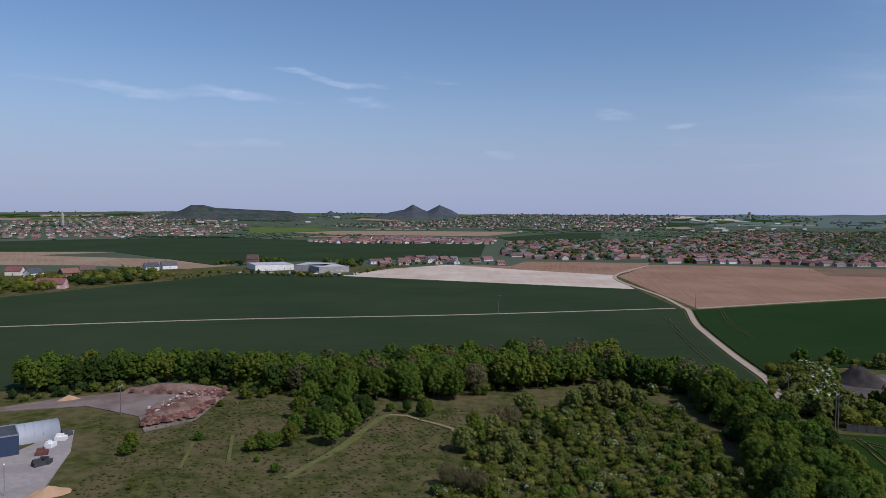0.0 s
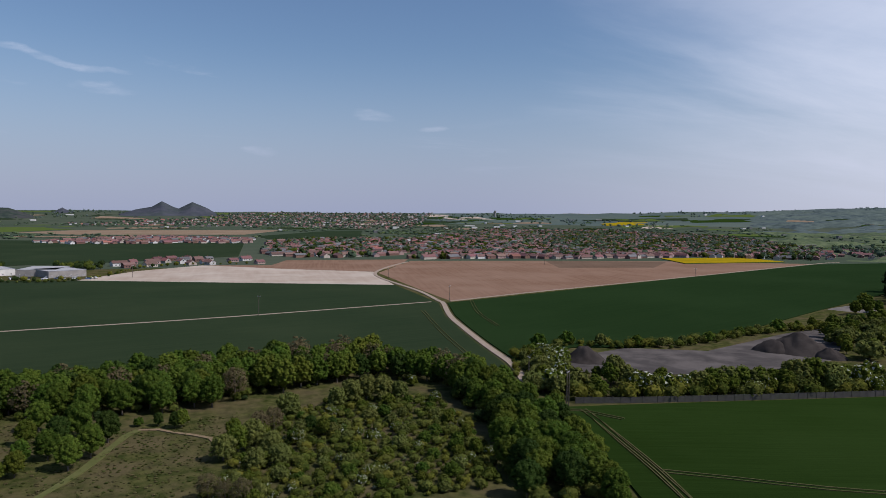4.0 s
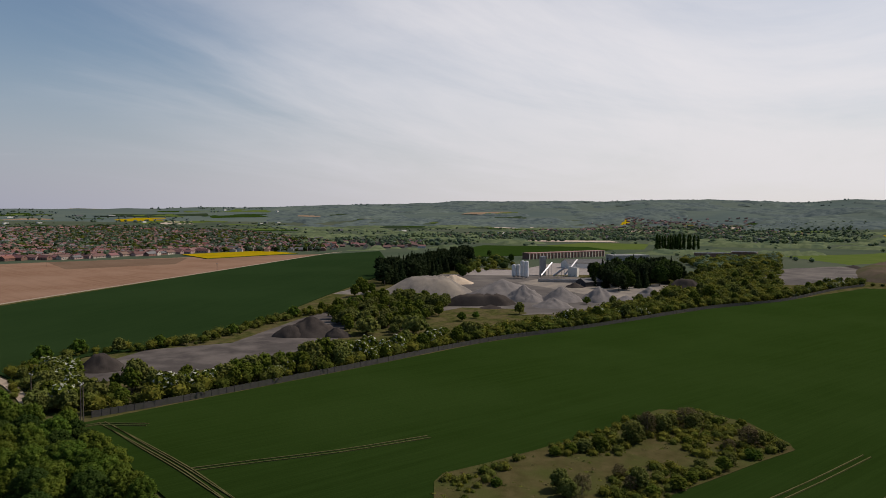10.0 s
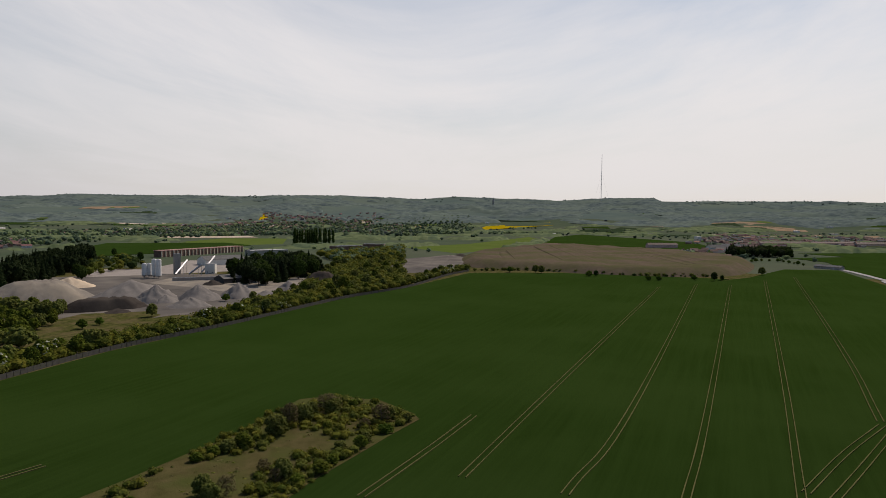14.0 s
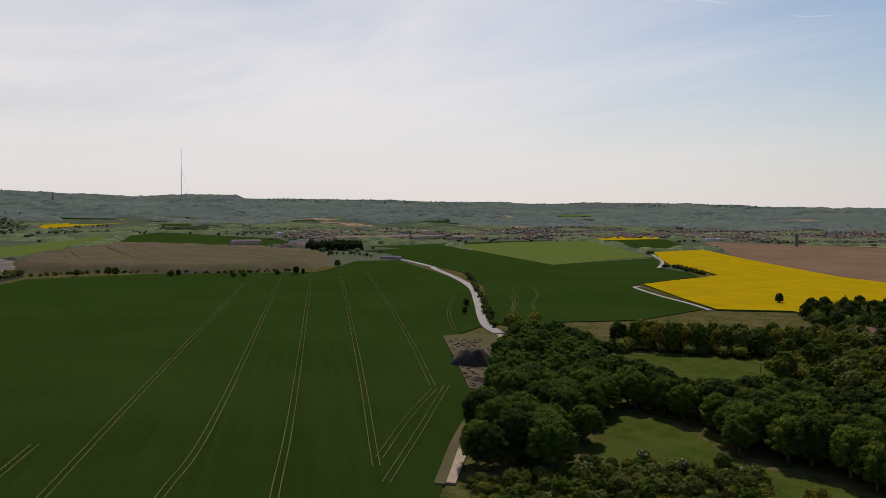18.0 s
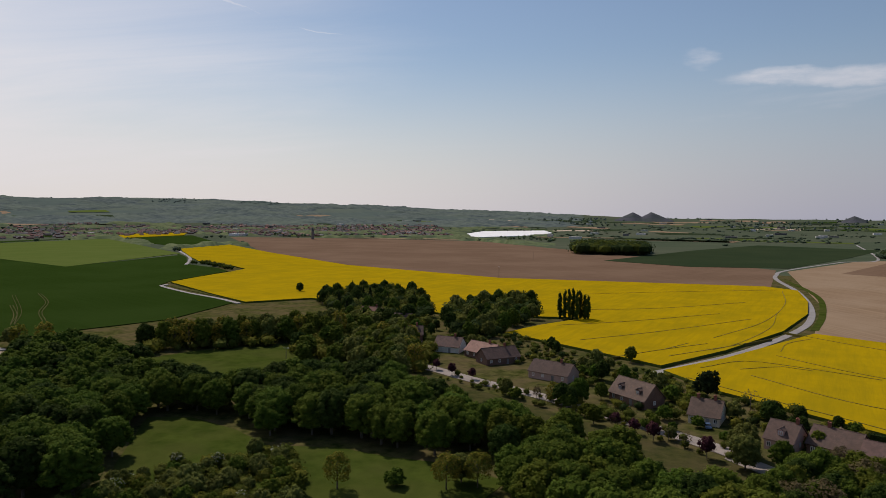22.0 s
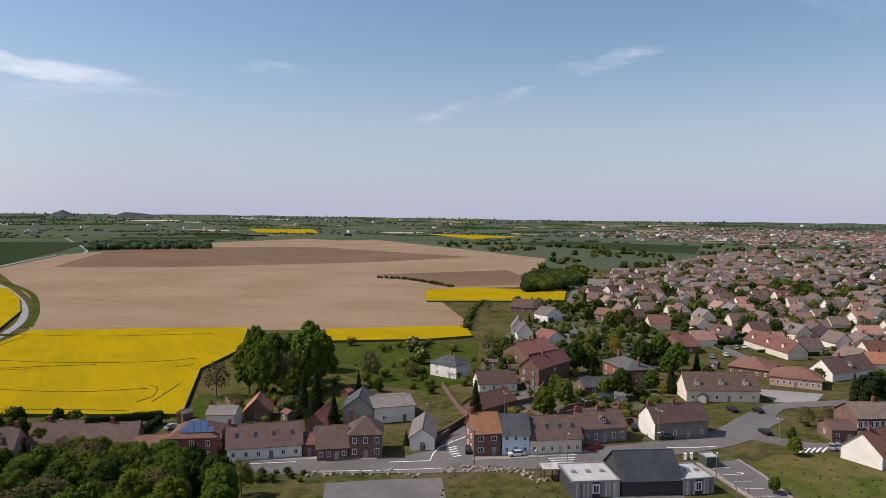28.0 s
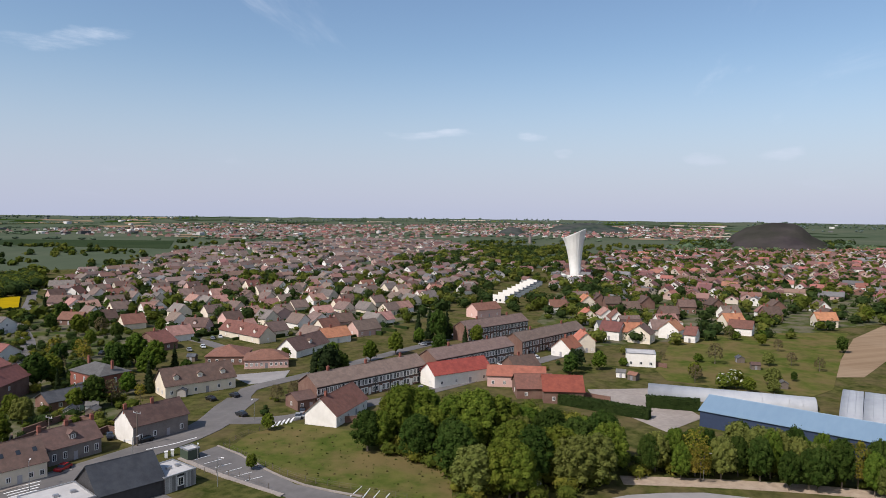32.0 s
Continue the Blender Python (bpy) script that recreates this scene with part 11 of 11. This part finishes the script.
# loose clods and stones on the spoil ground
rocks("earth_clods", [(p[0], p[1]) for p in grid_points([(279.9, -169.8), (274.3, -186.6), (234.5, -165.6), (197.2, -138.1), (196.5, -128.8), (238.6, -147.6)], 2.2, 0.7)], 0.2, 0.8, M_SPOIL, "loose clods on the spoil ground", seed=8, z=0.4)
# small garden sheds
def shed(q, turn, wall, roof, label):
    e = new("garden_shed")
    e.matrix_basis = pose(*q, 0, 0, 0, turn)
    tagged(e, label, "shed", group="garden sheds")
    part("wall", gable_walls(3.4, 2.8, 2.0, 0.8), wall, e)
    part("roof", gable_roof(3.4, 2.8, 2.0, 0.8, 0.2), roof, e)
    part("door", door_mesh(0.9, 1.8, M_DOOR), None, e, loc=pose(1.7, 0, 0))


M_SHED_G = plain("green_shed_paint", (0.12, 0.2, 0.15), 0.6)
for i, (q, w, r_) in enumerate((((-96.4, -201.0), M_WOOD, R_SLATE), ((-180.5, -144.7), M_SHED_G, R_FIBRE), ((-180.9, -140.4), W_WHITE, R_FIBRE), ((-182.3, -202.8), M_WOOD, R_BROWN), ((-175.6, -185.6), W_WHITE, R_FIBRE), ((-249.5, -241.2), M_WOOD, R_SLATE), ((-86.1, -186.5), M_WOOD, R_RED), ((-257.4, 76.9), M_WOOD, R_FIBRE), ((-288.0, 72.2), M_WOOD, R_BROWN), ((-303.5, 69.4), M_WOOD, R_SLATE), ((-263.0, 18.5), W_WHITE, R_FIBRE), ((-260.3, 22.4), M_WOOD, R_RED), ((-256.4, -64.5), M_WOOD, R_BROWN), ((-252.2, -149.8), M_WOOD, R_SLATE), ((-31.8, -213.4), M_WOOD, R_BROWN), ((13.3, -237.1), M_WOOD, R_SLATE))):
    shed(q, float(rng.uniform(0, 180)), w, r_, "small white garden shed with grey roof" if w is W_WHITE else ("small green garden shed" if w is M_SHED_G else "small wooden garden shed"))

for q, t_, w_, r_, lb in (((-93.8, -200.0), 20, M_WOOD, R_FIBRE, "timber garden shed with grey roof"), ((-114.7, -198.3), 30, W_BRICK, R_ORANGE, "small brick outhouse with orange roof"), ((-72.1, -196.5), 20, W_CONC, R_SLATE, "small concrete garage with dark roof"), ((-84.0, -192.7), 25, M_WOOD, R_FIBRE, "timber garden shed with grey roof"), ((-149.9, -168.1), 30, W_BRICK, R_ORANGE, "small brick outhouse with orange roof"), ((-178.4, -144.5), 20, W_CONC, R_SLATE, "small concrete garage with dark roof"), ((-179.8, -137.6), 10, M_WOOD, R_FIBRE, "timber garden shed with grey roof"), ((-143.8, -143.6), 25, W_BRICK, R_ORANGE, "small brick outhouse with orange roof"), ((-205.6, -124.6), 15, W_CONC, R_SLATE, "small concrete garage with dark roof"), ((-64.7, -204.8), 20, M_WOOD, R_FIBRE, "timber garden shed with grey roof")):
    shed(q, t_, w_, r_, lb)
# ---- village trees ----
VILLAGE = [
    ("lime", [(*(-89.3, -217.7), 20), (*(-91.3, -210.5), 21), (*(-105.8, -209.9), 23), (*(-112.5, -212.4), 21)]),
    ("broad", [(*(-101.9, -225.9), 19), (*(-108.8, -226.1), 18), (*(-105.2, -249.6), 18), (*(-121.8, -238.1), 20)]),
    ("dark", [(*(-200.6, -174.6), 13), (*(-301.8, -226.9), 12), (*(-226.5, -163.3), 12), (*(37.3, -253.9), 8), (*(-17.5, -220.8), 7), (*(-24.4, -222.3), 6), (*(-207.2, -163.1), 10), (*(-394.2, -289.0), 9), (*(-336.4, -274.6), 10), (*(-303.1, -253.9), 9), (*(-319.9, -59.9), 16), (*(-263.0, 1.9), 9), (*(-334.1, 121.6), 8), (*(-236.8, -80.6), 11), (*(-227.8, -135.4), 7)]),
    ("broad", [(*(-199.7, -212.8), 8), (*(-125.9, -196.0), 5), (*(-243.1, -166.2), 13), (*(-235.9, -153.0), 12), (*(-269.0, -78.3), 9), (*(-237.1, -169.4), 10), (*(-274.3, 12.8), 8), (*(39.1, -219.3), 9), (*(29.3, -253.9), 7), (*(-201.0, -140.6), 8)]),
    ("light", [(*(-97.6, -202.8), 11), (*(-148.1, -140.3), 10), (*(31.3, -199.1), 6), (*(14.7, -199.8), 5), (*(-284.5, -71.6), 10), (*(-249.3, 61.9), 6), (*(-434.7, 171.1), 10), (*(-176.5, -80.4), 5), (*(-169.3, -155.1), 8), (*(-261.2, -111.6), 6), (*(-135.0, -133.2), 6), (*(-148.1, -71.7), 4)]),
    ("bud", [(*(-79.6, -221.3), 12), (*(-97.1, -206.8), 16), (*(-132.4, -211.9), 11), (*(-144.0, -202.4), 7), (*(-198.4, -221.0), 9), (*(-286.9, -320.6), 8), (*(-203.9, -89.9), 6), (*(-208.8, -86.3), 6), (*(-260.5, 46.2), 7), (*(-299.5, 90.2), 6), (*(-290.9, 98.0), 6), (*(-295.7, 60.0), 9), (*(-356.6, 78.6), 7)]),
    ("conifer", [(*(-93.0, -177.8), 15), (*(-92.2, -184.2), 13), (*(-92.6, -166.7), 11), (*(-127.0, -146.8), 13), (*(-120.4, -199.6), 7), (*(-234.8, -89.5), 11), (*(-314.9, -68.4), 16), (*(-326.8, -57.0), 14), (*(-359.9, 65.9), 8), (*(-324.8, -65.0), 15), (*(-102.3, -145.7), 4)]),
    ("pine", [(*(1.1, -238.9), 11), (*(-232.7, -83.4), 14), (*(-272.3, 4.1), 9)]),
    ("hawthorn", [(*(-163.6, -222.8), 7), (*(-175.4, -245.0), 7), (*(-254.0, 54.6), 6), (*(-255.0, 58.9), 7), (*(-149.7, -5.9), 3), (*(-155.3, 8.4), 4), (*(-113.9, -188.7), 4)]),
    ("purple", [(*(25.1, -199.0), 4.5), (*(19.5, -194.6), 4.5), (*(14.1, -190.3), 5.5), (*(0.6, -181.6), 6), (*(99.2, -245.7), 4.5), (*(90.3, -239.4), 5), (*(81.4, -236.5), 4.5), (*(-451.8, -19.3), 7)]),
    ("bare", [(*(-11.6, -234.2), 7), (*(6.0, -187.2), 5), (*(10.3, -191.0), 4), (*(51.6, -217.6), 6)]),
    ("olive", [(*(-8.0, -176.6), 9), (*(-167.2, -149.7), 8), (*(-240.1, -81.7), 9), (*(-251.3, 70.6), 5), (*(-297.4, 81.0), 6), (*(63.7, -220.0), 6), (*(9.7, -193.1), 4)]),
    ("yellow", [(*(-55.3, -139.5), 8), (*(-245.1, -204.0), 9), (*(-246.7, -192.4), 9), (*(-238.6, -185.1), 8), (*(-198.2, -134.0), 5), (*(47.1, -218.1), 7), (*(113.8, -250.3), 8)]),
    ("poplar", [(*(83.3, -398.2), 15), (*(79.8, -394.5), 17), (*(76.8, -393.0), 18), (*(75.0, -395.8), 18), (*(72.3, -392.0), 17), (*(71.1, -396.9), 17), (*(68.5, -395.3), 15), (*(67.0, -398.1), 14)]),
]
for kind, items in VILLAGE:
    for x, y, h in items:
        plant(kind, x, y, h, 0.8 if h > 15 else 1.0)
scatter([(-9.6, -151.3), (-16.9, -166.7), (-34.3, -160.0), (-49.3, -146.0), (-49.3, -129.8), (-39.0, -109.2), (-8.5, -121.2)], 8.5, ["broad", "lime", "light", "lime", "dark"], 9.5, 13, group="trees below the street")
scatter([(71.8, -270.8), (29.6, -265.8), (-11.6, -233.4), (-35.0, -213.3), (-25.4, -200.0), (6.7, -228.8), (58.3, -253.4)], 11, ["bush", "light", "dark", "busho"], 3, 6, group="garden trees")
scatter([(253.2, -406.6), (260.8, -480.0), (212.1, -474.0), (159.8, -389.6), (126.8, -295.7), (159.2, -321.4), (187.9, -333.5)], 14, ["dark", "dark", "broad", "conifer"], 8, 12, group="trees behind the houses")
scatter([(148.7, -379.6), (152.9, -453.8), (117.2, -471.9), (93.4, -383.1), (99.2, -311.3), (114.3, -299.1)], 14, ["dark", "broad", "olive"], 8, 11, group="trees behind the houses")
scatter([(-165.3, -50.2), (-180.1, -45.2), (-176.1, -20.0), (-173.4, -2.5), (-178.1, 9.5), (-159.1, 10.5), (-138.3, -1.8), (-138.6, -20.3), (-157.4, -31.2)], 8.4, ["lime", "dark", "broad", "olive", "dark", "light"], 10.5, 15, wide=1.05, group="trees of the hollow")
for q, k, h, w in (((-174.5, -41.8), "lime", 16.5, 0.95), ((-176.8, -37.6), "light", 14.5, 0.9), ((-169.6, -27.6), "lime", 15.5, 1.0), ((-168.4, -21.4), "lime", 18.0, 1.05), ((-171.0, -15.6), "light", 15.5, 1.0), ((-174.9, -9.6), "broad", 12.0, 1.1), ((-167.4, -32.6), "light", 13.0, 1.0)):
    plant(k, *q, h, w, "trees of the hollow")
scatter([(-172.6, -43.3), (-188.3, -31.0), (-191.7, -15.5), (-184.5, 0.1), (-172.1, 7.1), (-164.4, 0.2), (-166.5, -18.9), (-167.8, -33.3)], 10.5, ["lime", "light", "broad", "dark"], 8, 11, wide=1.1, group="trees of the hollow")
scatter([(-165.0, 13.4), (-175.8, 40.9), (-170.0, 72.2), (-162.1, 85.5), (-154.2, 81.5), (-162.1, 37.9), (-158.9, 13.0)], 5.0, ["lime", "dark", "broad", "yellow", "olive", "dark"], 9, 12, wide=0.75, group="trees beside the blue shed")
for q, k, h in (((42.3, -262.4), "olive", 6), ((45.3, -256.7), "bush", 4.5), ((37.4, -274.1), "olive", 5), ((31.2, -290.6), "light", 7), ((10.8, -237.5), "bushl", 4), ((6.3, -234.0), "bushl", 3.5), ((-16.0, -218.8), "dark", 7.5), ((-18.4, -216.9), "dark", 6), ((-23.7, -212.2), "dark", 5.5), ((-33.4, -218.7), "dark", 5), ((-37.5, -216.7), "bush", 4), ((34.9, -206.2), "bushl", 4), ((25.2, -198.4), "bud", 3.5), ((12.6, -211.7), "bush", 4.5), ((-8.4, -186.0), "olive", 9), ((-6.7, -187.9), "olive", 7), ((-16.1, -179.0), "broad", 8), ((-25.9, -197.5), "light", 6), ((3.4, -207.9), "bush", 3.5), ((45.3, -222.7), "light", 5), ((41.5, -213.0), "bush", 5), ((21.6, -262.7), "dark", 4), ((18.2, -254.2), "bush", 3.5), ((33.6, -233.3), "bush", 3), ((17.1, -200.4), "bush", 3), ((9.8, -202.2), "bush", 2.5), ((-3.8, -197.3), "bush", 3), ((-40.5, -201.0), "bush", 3), ((-28.4, -179.8), "bud", 8), ((-32.2, -178.7), "broad", 7), ((66.1, -300.2), "dark", 7), ((63.2, -296.2), "dark", 6), ((46.2, -266.1), "olive", 6), ((43.3, -279.1), "olive", 7), ((43.8, -214.6), "dark", 8), ((40.9, -213.9), "dark", 7), ((59.5, -217.1), "bushl", 4), ((53.3, -220.4), "bud", 4), ((59.9, -253.6), "bush", 3), ((96.7, -293.5), "olive", 6), ((102.2, -296.1), "olive", 6), ((129.7, -314.3), "dark", 7), ((133.7, -331.0), "dark", 6), ((33.5, -227.4), "light", 6), ((68.7, -231.3), "bush", 3), ((105.4, -285.4), "bush", 3), ((104.9, -257.7), "bush", 4)):
    plant(k, *q, h)
GREENS = [F_GRN, F_DRK, F_LGT]
DEEP = [F_GRN, F_DRK, F_OLV, F_DRK]
LANE_STRIP = [(x - 6, y + 8) for x, y in LANE] + [(x + 9, y - 6) for x, y in LANE[::-1]]
scatter([(-200.1, -226.3), (-266.0, -276.1), (-335.3, -316.1), (-413.6, -346.0), (-416.5, -288.3), (-192.1, -131.6), (-179.0, -148.3), (-185.5, -173.8), (-176.6, -185.2)], 17, ["broad", "dark", "light", "bud", "conifer"], 6, 10, group="village trees", keep=0.5, avoid=[LANE_STRIP])
scatter([(-238.7, -207.8), (-331.4, -253.3), (-358.7, -230.5), (-298.2, -174.2), (-211.7, -125.9), (-189.7, -129.9), (-175.1, -141.6)], 15, ["broad", "dark", "light", "lime", "conifer"], 7, 11, group="village trees", keep=0.42, avoid=[LANE_STRIP])
scatter([(-218.0, -98.2), (-254.2, -95.7), (-313.8, -79.1), (-374.3, -43.4), (-354.2, -12.1), (-326.0, 2.1), (-319.2, -26.4), (-274.5, -54.8), (-248.9, -75.8), (-221.3, -83.3)], 22, ["broad", "dark", "conifer", "light"], 7, 12, group="village trees", keep=0.5)
scatter([(-250.0, 7.8), (-290.4, 13.5), (-352.5, 48.7), (-378.4, 86.0), (-374.4, 138.6), (-260.8, 91.7), (-261.9, 60.1), (-265.5, 37.1)], 17, ["olive", "bud", "light", "dark", "bush"], 3, 7, group="garden trees", keep=0.32)
thicket("garden_shrubs", grid_points([(40.6, -219.9), (38.9, -265.3), (5.5, -252.9), (-23.9, -234.1), (-36.6, -202.1), (-28.8, -193.6), (4.9, -217.7), (18.4, -203.7), (36.8, -199.0)], 6, 0.6), 1.5, 4, GREENS, "shrubs and hedges in the gardens", seed=61)
thicket("garden_shrubs", grid_points([(126.8, -309.3), (94.6, -334.4), (31.3, -281.3), (7.9, -266.3), (-28.7, -227.2), (-43.2, -215.3), (-33.6, -204.6), (26.1, -235.3), (76.2, -269.7)], 5, 0.65), 1.2, 3.5, GREENS + [F_OLV], "shrubs and hedges in the gardens", seed=62)
thicket("garden_shrubs", grid_points([(-138.4, -160.6), (-200.1, -226.3), (-253.5, -263.1), (-317.0, -298.7), (-413.6, -346.0), (-337.7, -233.3), (-177.7, -121.6), (-163.9, -122.1), (-139.8, -136.0)], 5.2, 0.5), 1.0, 4, GREENS + [F_DRK, F_OLV], "shrubs and hedges behind the village street", seed=63)
thicket("garden_shrubs", grid_points([(-65.5, -194.3), (-121.6, -310.0), (-158.5, -281.2), (-212.3, -247.5), (-150.5, -172.2), (-115.0, -178.8), (-85.2, -169.5)], 7, 0.3), 1.0, 4.5, GREENS + [F_OLV], "shrubs under the orchard trees", seed=64)
thicket("suburb_hedges", grid_points(SUBURB, 7.0, 0.62), 1.4, 4.2, DEEP, "hedges and small trees in the suburb gardens", seed=65, quads=30, size=0.19)
thicket("suburb_trees", grid_points(SUBURB, 19.0, 0.55), 4.5, 9, DEEP, "garden trees of the suburb", seed=82, quads=130, size=0.1, wide=0.95)
thicket("town_trees", grid_points([(-414.4, -14.3), (-501.6, -7.4), (-1122.0, 48.3), (-1426.2, 588.2), (-923.2, 499.0), (-486.1, 264.0), (-346.4, 86.5), (-320.8, 9.7)], 14, 0.6), 3.5, 8.5, DEEP, "trees between the red-roofed houses", seed=66, quads=60, size=0.14)
thicket("tower_park", grid_points([(-698.5, -87.6), (-778.4, -2.9), (-633.1, 0.4), (-440.1, -11.7), (-409.3, -34.1), (-439.5, -65.8), (-603.1, -100.7)], 12, 0.5, avoid=[[(-444.2, -48.0), (-506.8, -52.8), (-624.9, -27.1), (-602.9, -14.0), (-439.0, -36.6)]]), 4, 9, DEEP, "park trees round the water tower", seed=67, quads=110, size=0.13)
thicket("tower_park", grid_points([(-857.7, -224.3), (-1235.0, -145.3), (-1297.6, 4.7), (-1043.9, 45.1), (-795.1, -3.0), (-719.2, -90.2), (-724.2, -170.5)], 16, 0.65), 6, 11, DEEP, "belt of trees behind the suburb", seed=68, quads=70, size=0.16)
thicket("tower_park", grid_points([(-636.8, 13.0), (-554.6, 50.4), (-471.2, 53.8), (-475.2, 13.8), (-540.0, -1.6)], 11, 0.8), 5, 10, DEEP, "trees below the water tower", seed=69, quads=90, size=0.14)
thicket("lane_wood", grid_points([(-376.2, -380.7), (-415.9, -373.1), (-488.3, -414.4), (-534.5, -468.5), (-466.4, -468.5)], 7, 0.95), 7, 11, [F_DRK, F_GRN], "dark copse beside the lane", seed=70, quads=100)
thicket("field_copse", grid_points([(208.7, -1085.6), (97.7, -1095.8), (115.0, -1264.9), (228.7, -1238.5)], 10, 0.95), 17, 23, [F_DRK, F_GRN], "dark copse in the ploughed field", seed=71, quads=70)
thicket("field_copse", grid_points([(-228.1, -1203.2), (-412.1, -1165.1), (-470.4, -1347.6), (-278.6, -1409.1)], 11, 0.9), 7, 10, [F_DRK, F_FAR], "low wood behind the tilled field", seed=72, quads=50, size=0.18)
thicket("lane_hedge", line_points([(565.5, -636.1), (553.4, -644.1), (510.8, -618.2), (473.8, -593.9)], 6, (0.0, 4.0), 2), 2.5, 6, [F_DRK, F_GRN], "hedge between rape and wheat", seed=91)
thicket("field_hedge", line_points([(-351.8, -556.2), (-366.2, -518.1), (-358.0, -448.9)], 4, (0.0, 3.0), 1), 2, 3.2, [F_DRK, F_GRN], "thin hedge across the tilled field", seed=73)
thicket("rape_edge_hedge", line_points([(-228.8, -271.9), (-253.5, -299.6), (-286.8, -332.7), (-313.3, -355.5)], 4, (0.0,), 1), 2, 4, [F_DRK, F_GRN], "hedge beside the rape field", seed=74)
thicket("plaza_shrubs", line_points([(-49.7, -153.3), (-56.0, -150.3), (-64.5, -144.2), (-70.7, -139.3)], 3, (0.0, 3.0), 1), 1.2, 2.4, [F_GRN, F_DRK], "shrubs below the village street", seed=75)
thicket("west_garden_trees", grid_points([(-323.1, 466.9), (-321.8, 500.7), (-302.3, 509.6), (-294.9, 550.4), (-248.2, 601.8), (-275.3, 674.4), (-323.1, 676.0), (-345.7, 583.0), (-370.5, 535.7)], 10, 0.9), 5, 10, GREENS + [F_OLV], "garden trees round the western houses", seed=76, quads=100)
thicket("west_garden_trees", line_points([(-261.1, 633.2), (-215.7, 687.1), (-121.5, 664.4), (-81.4, 694.1), (-42.3, 815.8), (81.3, 849.6)], 9, (2.0,), 2), 2, 6, GREENS, "hedge behind the wheat field", seed=77, quads=60)
thicket("poplar_belt", grid_points([(957.4, 223.4), (1187.4, 126.5), (973.7, 103.4), (792.4, 157.4)], 11, 0.8), 7, 12, GREENS + [F_FAR], "trees behind the quarry", seed=78, quads=70)
thicket("works_trees", grid_points([(723.3, 451.1), (843.0, 453.7), (790.3, 386.0), (702.7, 349.9), (599.4, 353.8)], 12, 0.6), 5, 11, [F_DRK, F_GRN, F_LGT], "trees beside the works", seed=79, quads=90)
LOT = [(-159.1, -83.1), (-170.9, -83.5), (-181.8, -75.2), (-179.1, -54.5), (-171.0, -37.7), (-157.6, -27.2), (-142.2, -24.4), (-137.6, -32.0), (-143.2, -46.1), (-148.3, -64.1)]
thicket("lot_tufts", grid_points(LOT, 2.4, 0.6), 0.15, 0.5, [F_TUFT, F_TUFT2], "tufts of rough grass on the vacant lot", seed=83, quads=20, size=0.25)
thicket("lot_edge_bushes", line_points([(-178.2, -54.2), (-173.4, -43.5), (-166.9, -33.1), (-155.0, -25.4)], 2.6, (0.0, 3.0), 0.8), 1.2, 3.0, [F_GRN, F_LGT, F_DRK], "bushes along the edge of the vacant lot", seed=84)
thicket("terrace_gardens", grid_points([(-184.8, -92.0), (-210.7, -96.9), (-227.2, -85.6), (-271.3, -68.3), (-295.6, -56.6), (-275.5, -50.3), (-238.6, -72.7), (-217.8, -82.0), (-190.9, -82.5)], 6.0, 0.4), 0.8, 2.6, GREENS + [F_DRK, F_OLV], "shrubs in the gardens before the terraces", seed=85, quads=110, size=0.1)
thicket("terrace_gardens", grid_points([(-223.7, -38.8), (-259.6, -21.3), (-287.2, -0.3), (-279.4, 13.0), (-241.8, 7.6), (-230.8, -7.5), (-228.3, -18.6)], 7.0, 0.3), 0.8, 2.6, GREENS + [F_DRK, F_OLV], "shrubs in the gardens behind the barns", seed=86, quads=110, size=0.1)
thicket("verge_tufts", grid_points([(-85.5, -112.2), (-96.5, -122.5), (-106.2, -119.1), (-111.2, -110.7), (-108.3, -102.1), (-113.1, -92.4), (-103.7, -84.6)], 2.2, 0.6), 0.15, 0.5, [F_TUFT, F_TUFT2], "tufts of rough grass before the hall", seed=87, quads=20, size=0.25)
for q, t_, c_, lb in (((-192.1, -74.4), 15, BLU, "dark blue car parked by the terrace"), ((-190.6, -76.0), 15, GRY, "grey car parked by the terrace"), ((-207.2, -63.0), 20, WHT, "white car before the terrace"), ((-218.7, -55.0), 20, BLK, "black car before the terrace"), ((-229.1, -48.6), 20, GRY, "grey car before the terrace"), ((-259.8, -20.2), 20, WHT, "white van before the terrace"), ((-265.5, -16.3), 20, GRY, "grey car before the terrace"), ((-250.4, -28.8), 20, BLK, "black car before the terrace"), ((-187.4, -93.8), 60, BLK, "dark car by the junction")):
    car(q, t_, c_, lb)
# solar panels on the brick house
m, L = solar_house.matrix_basis, 13.0
bm = bmesh.new()
box(bm, -0.75, -1.0, 0, 0.75, 1.0, 0.06)
pv = mesh_of("solar_panel", bm, M_SOLAR)
for r_ in range(2):
    for k in range(5 if r_ == 0 else 3):
        part("solar_panel", pv, None, solar_house, loc=pose(3.4 + k * 1.6 + r_ * 1.2, 1.9 + r_ * 1.75, 5.9 + 0.2 + (1.9 + r_ * 1.75 + 0.4) * 3.2 / 5.9, 29))


# ---- unused samples go ----
for k in list(TREES.values()) + list(FAR_TREES.values()):
    for e in k:
        if e.name not in planted:
            for o in list(e.children_recursive) + [e]:
                bpy.data.objects.remove(o)
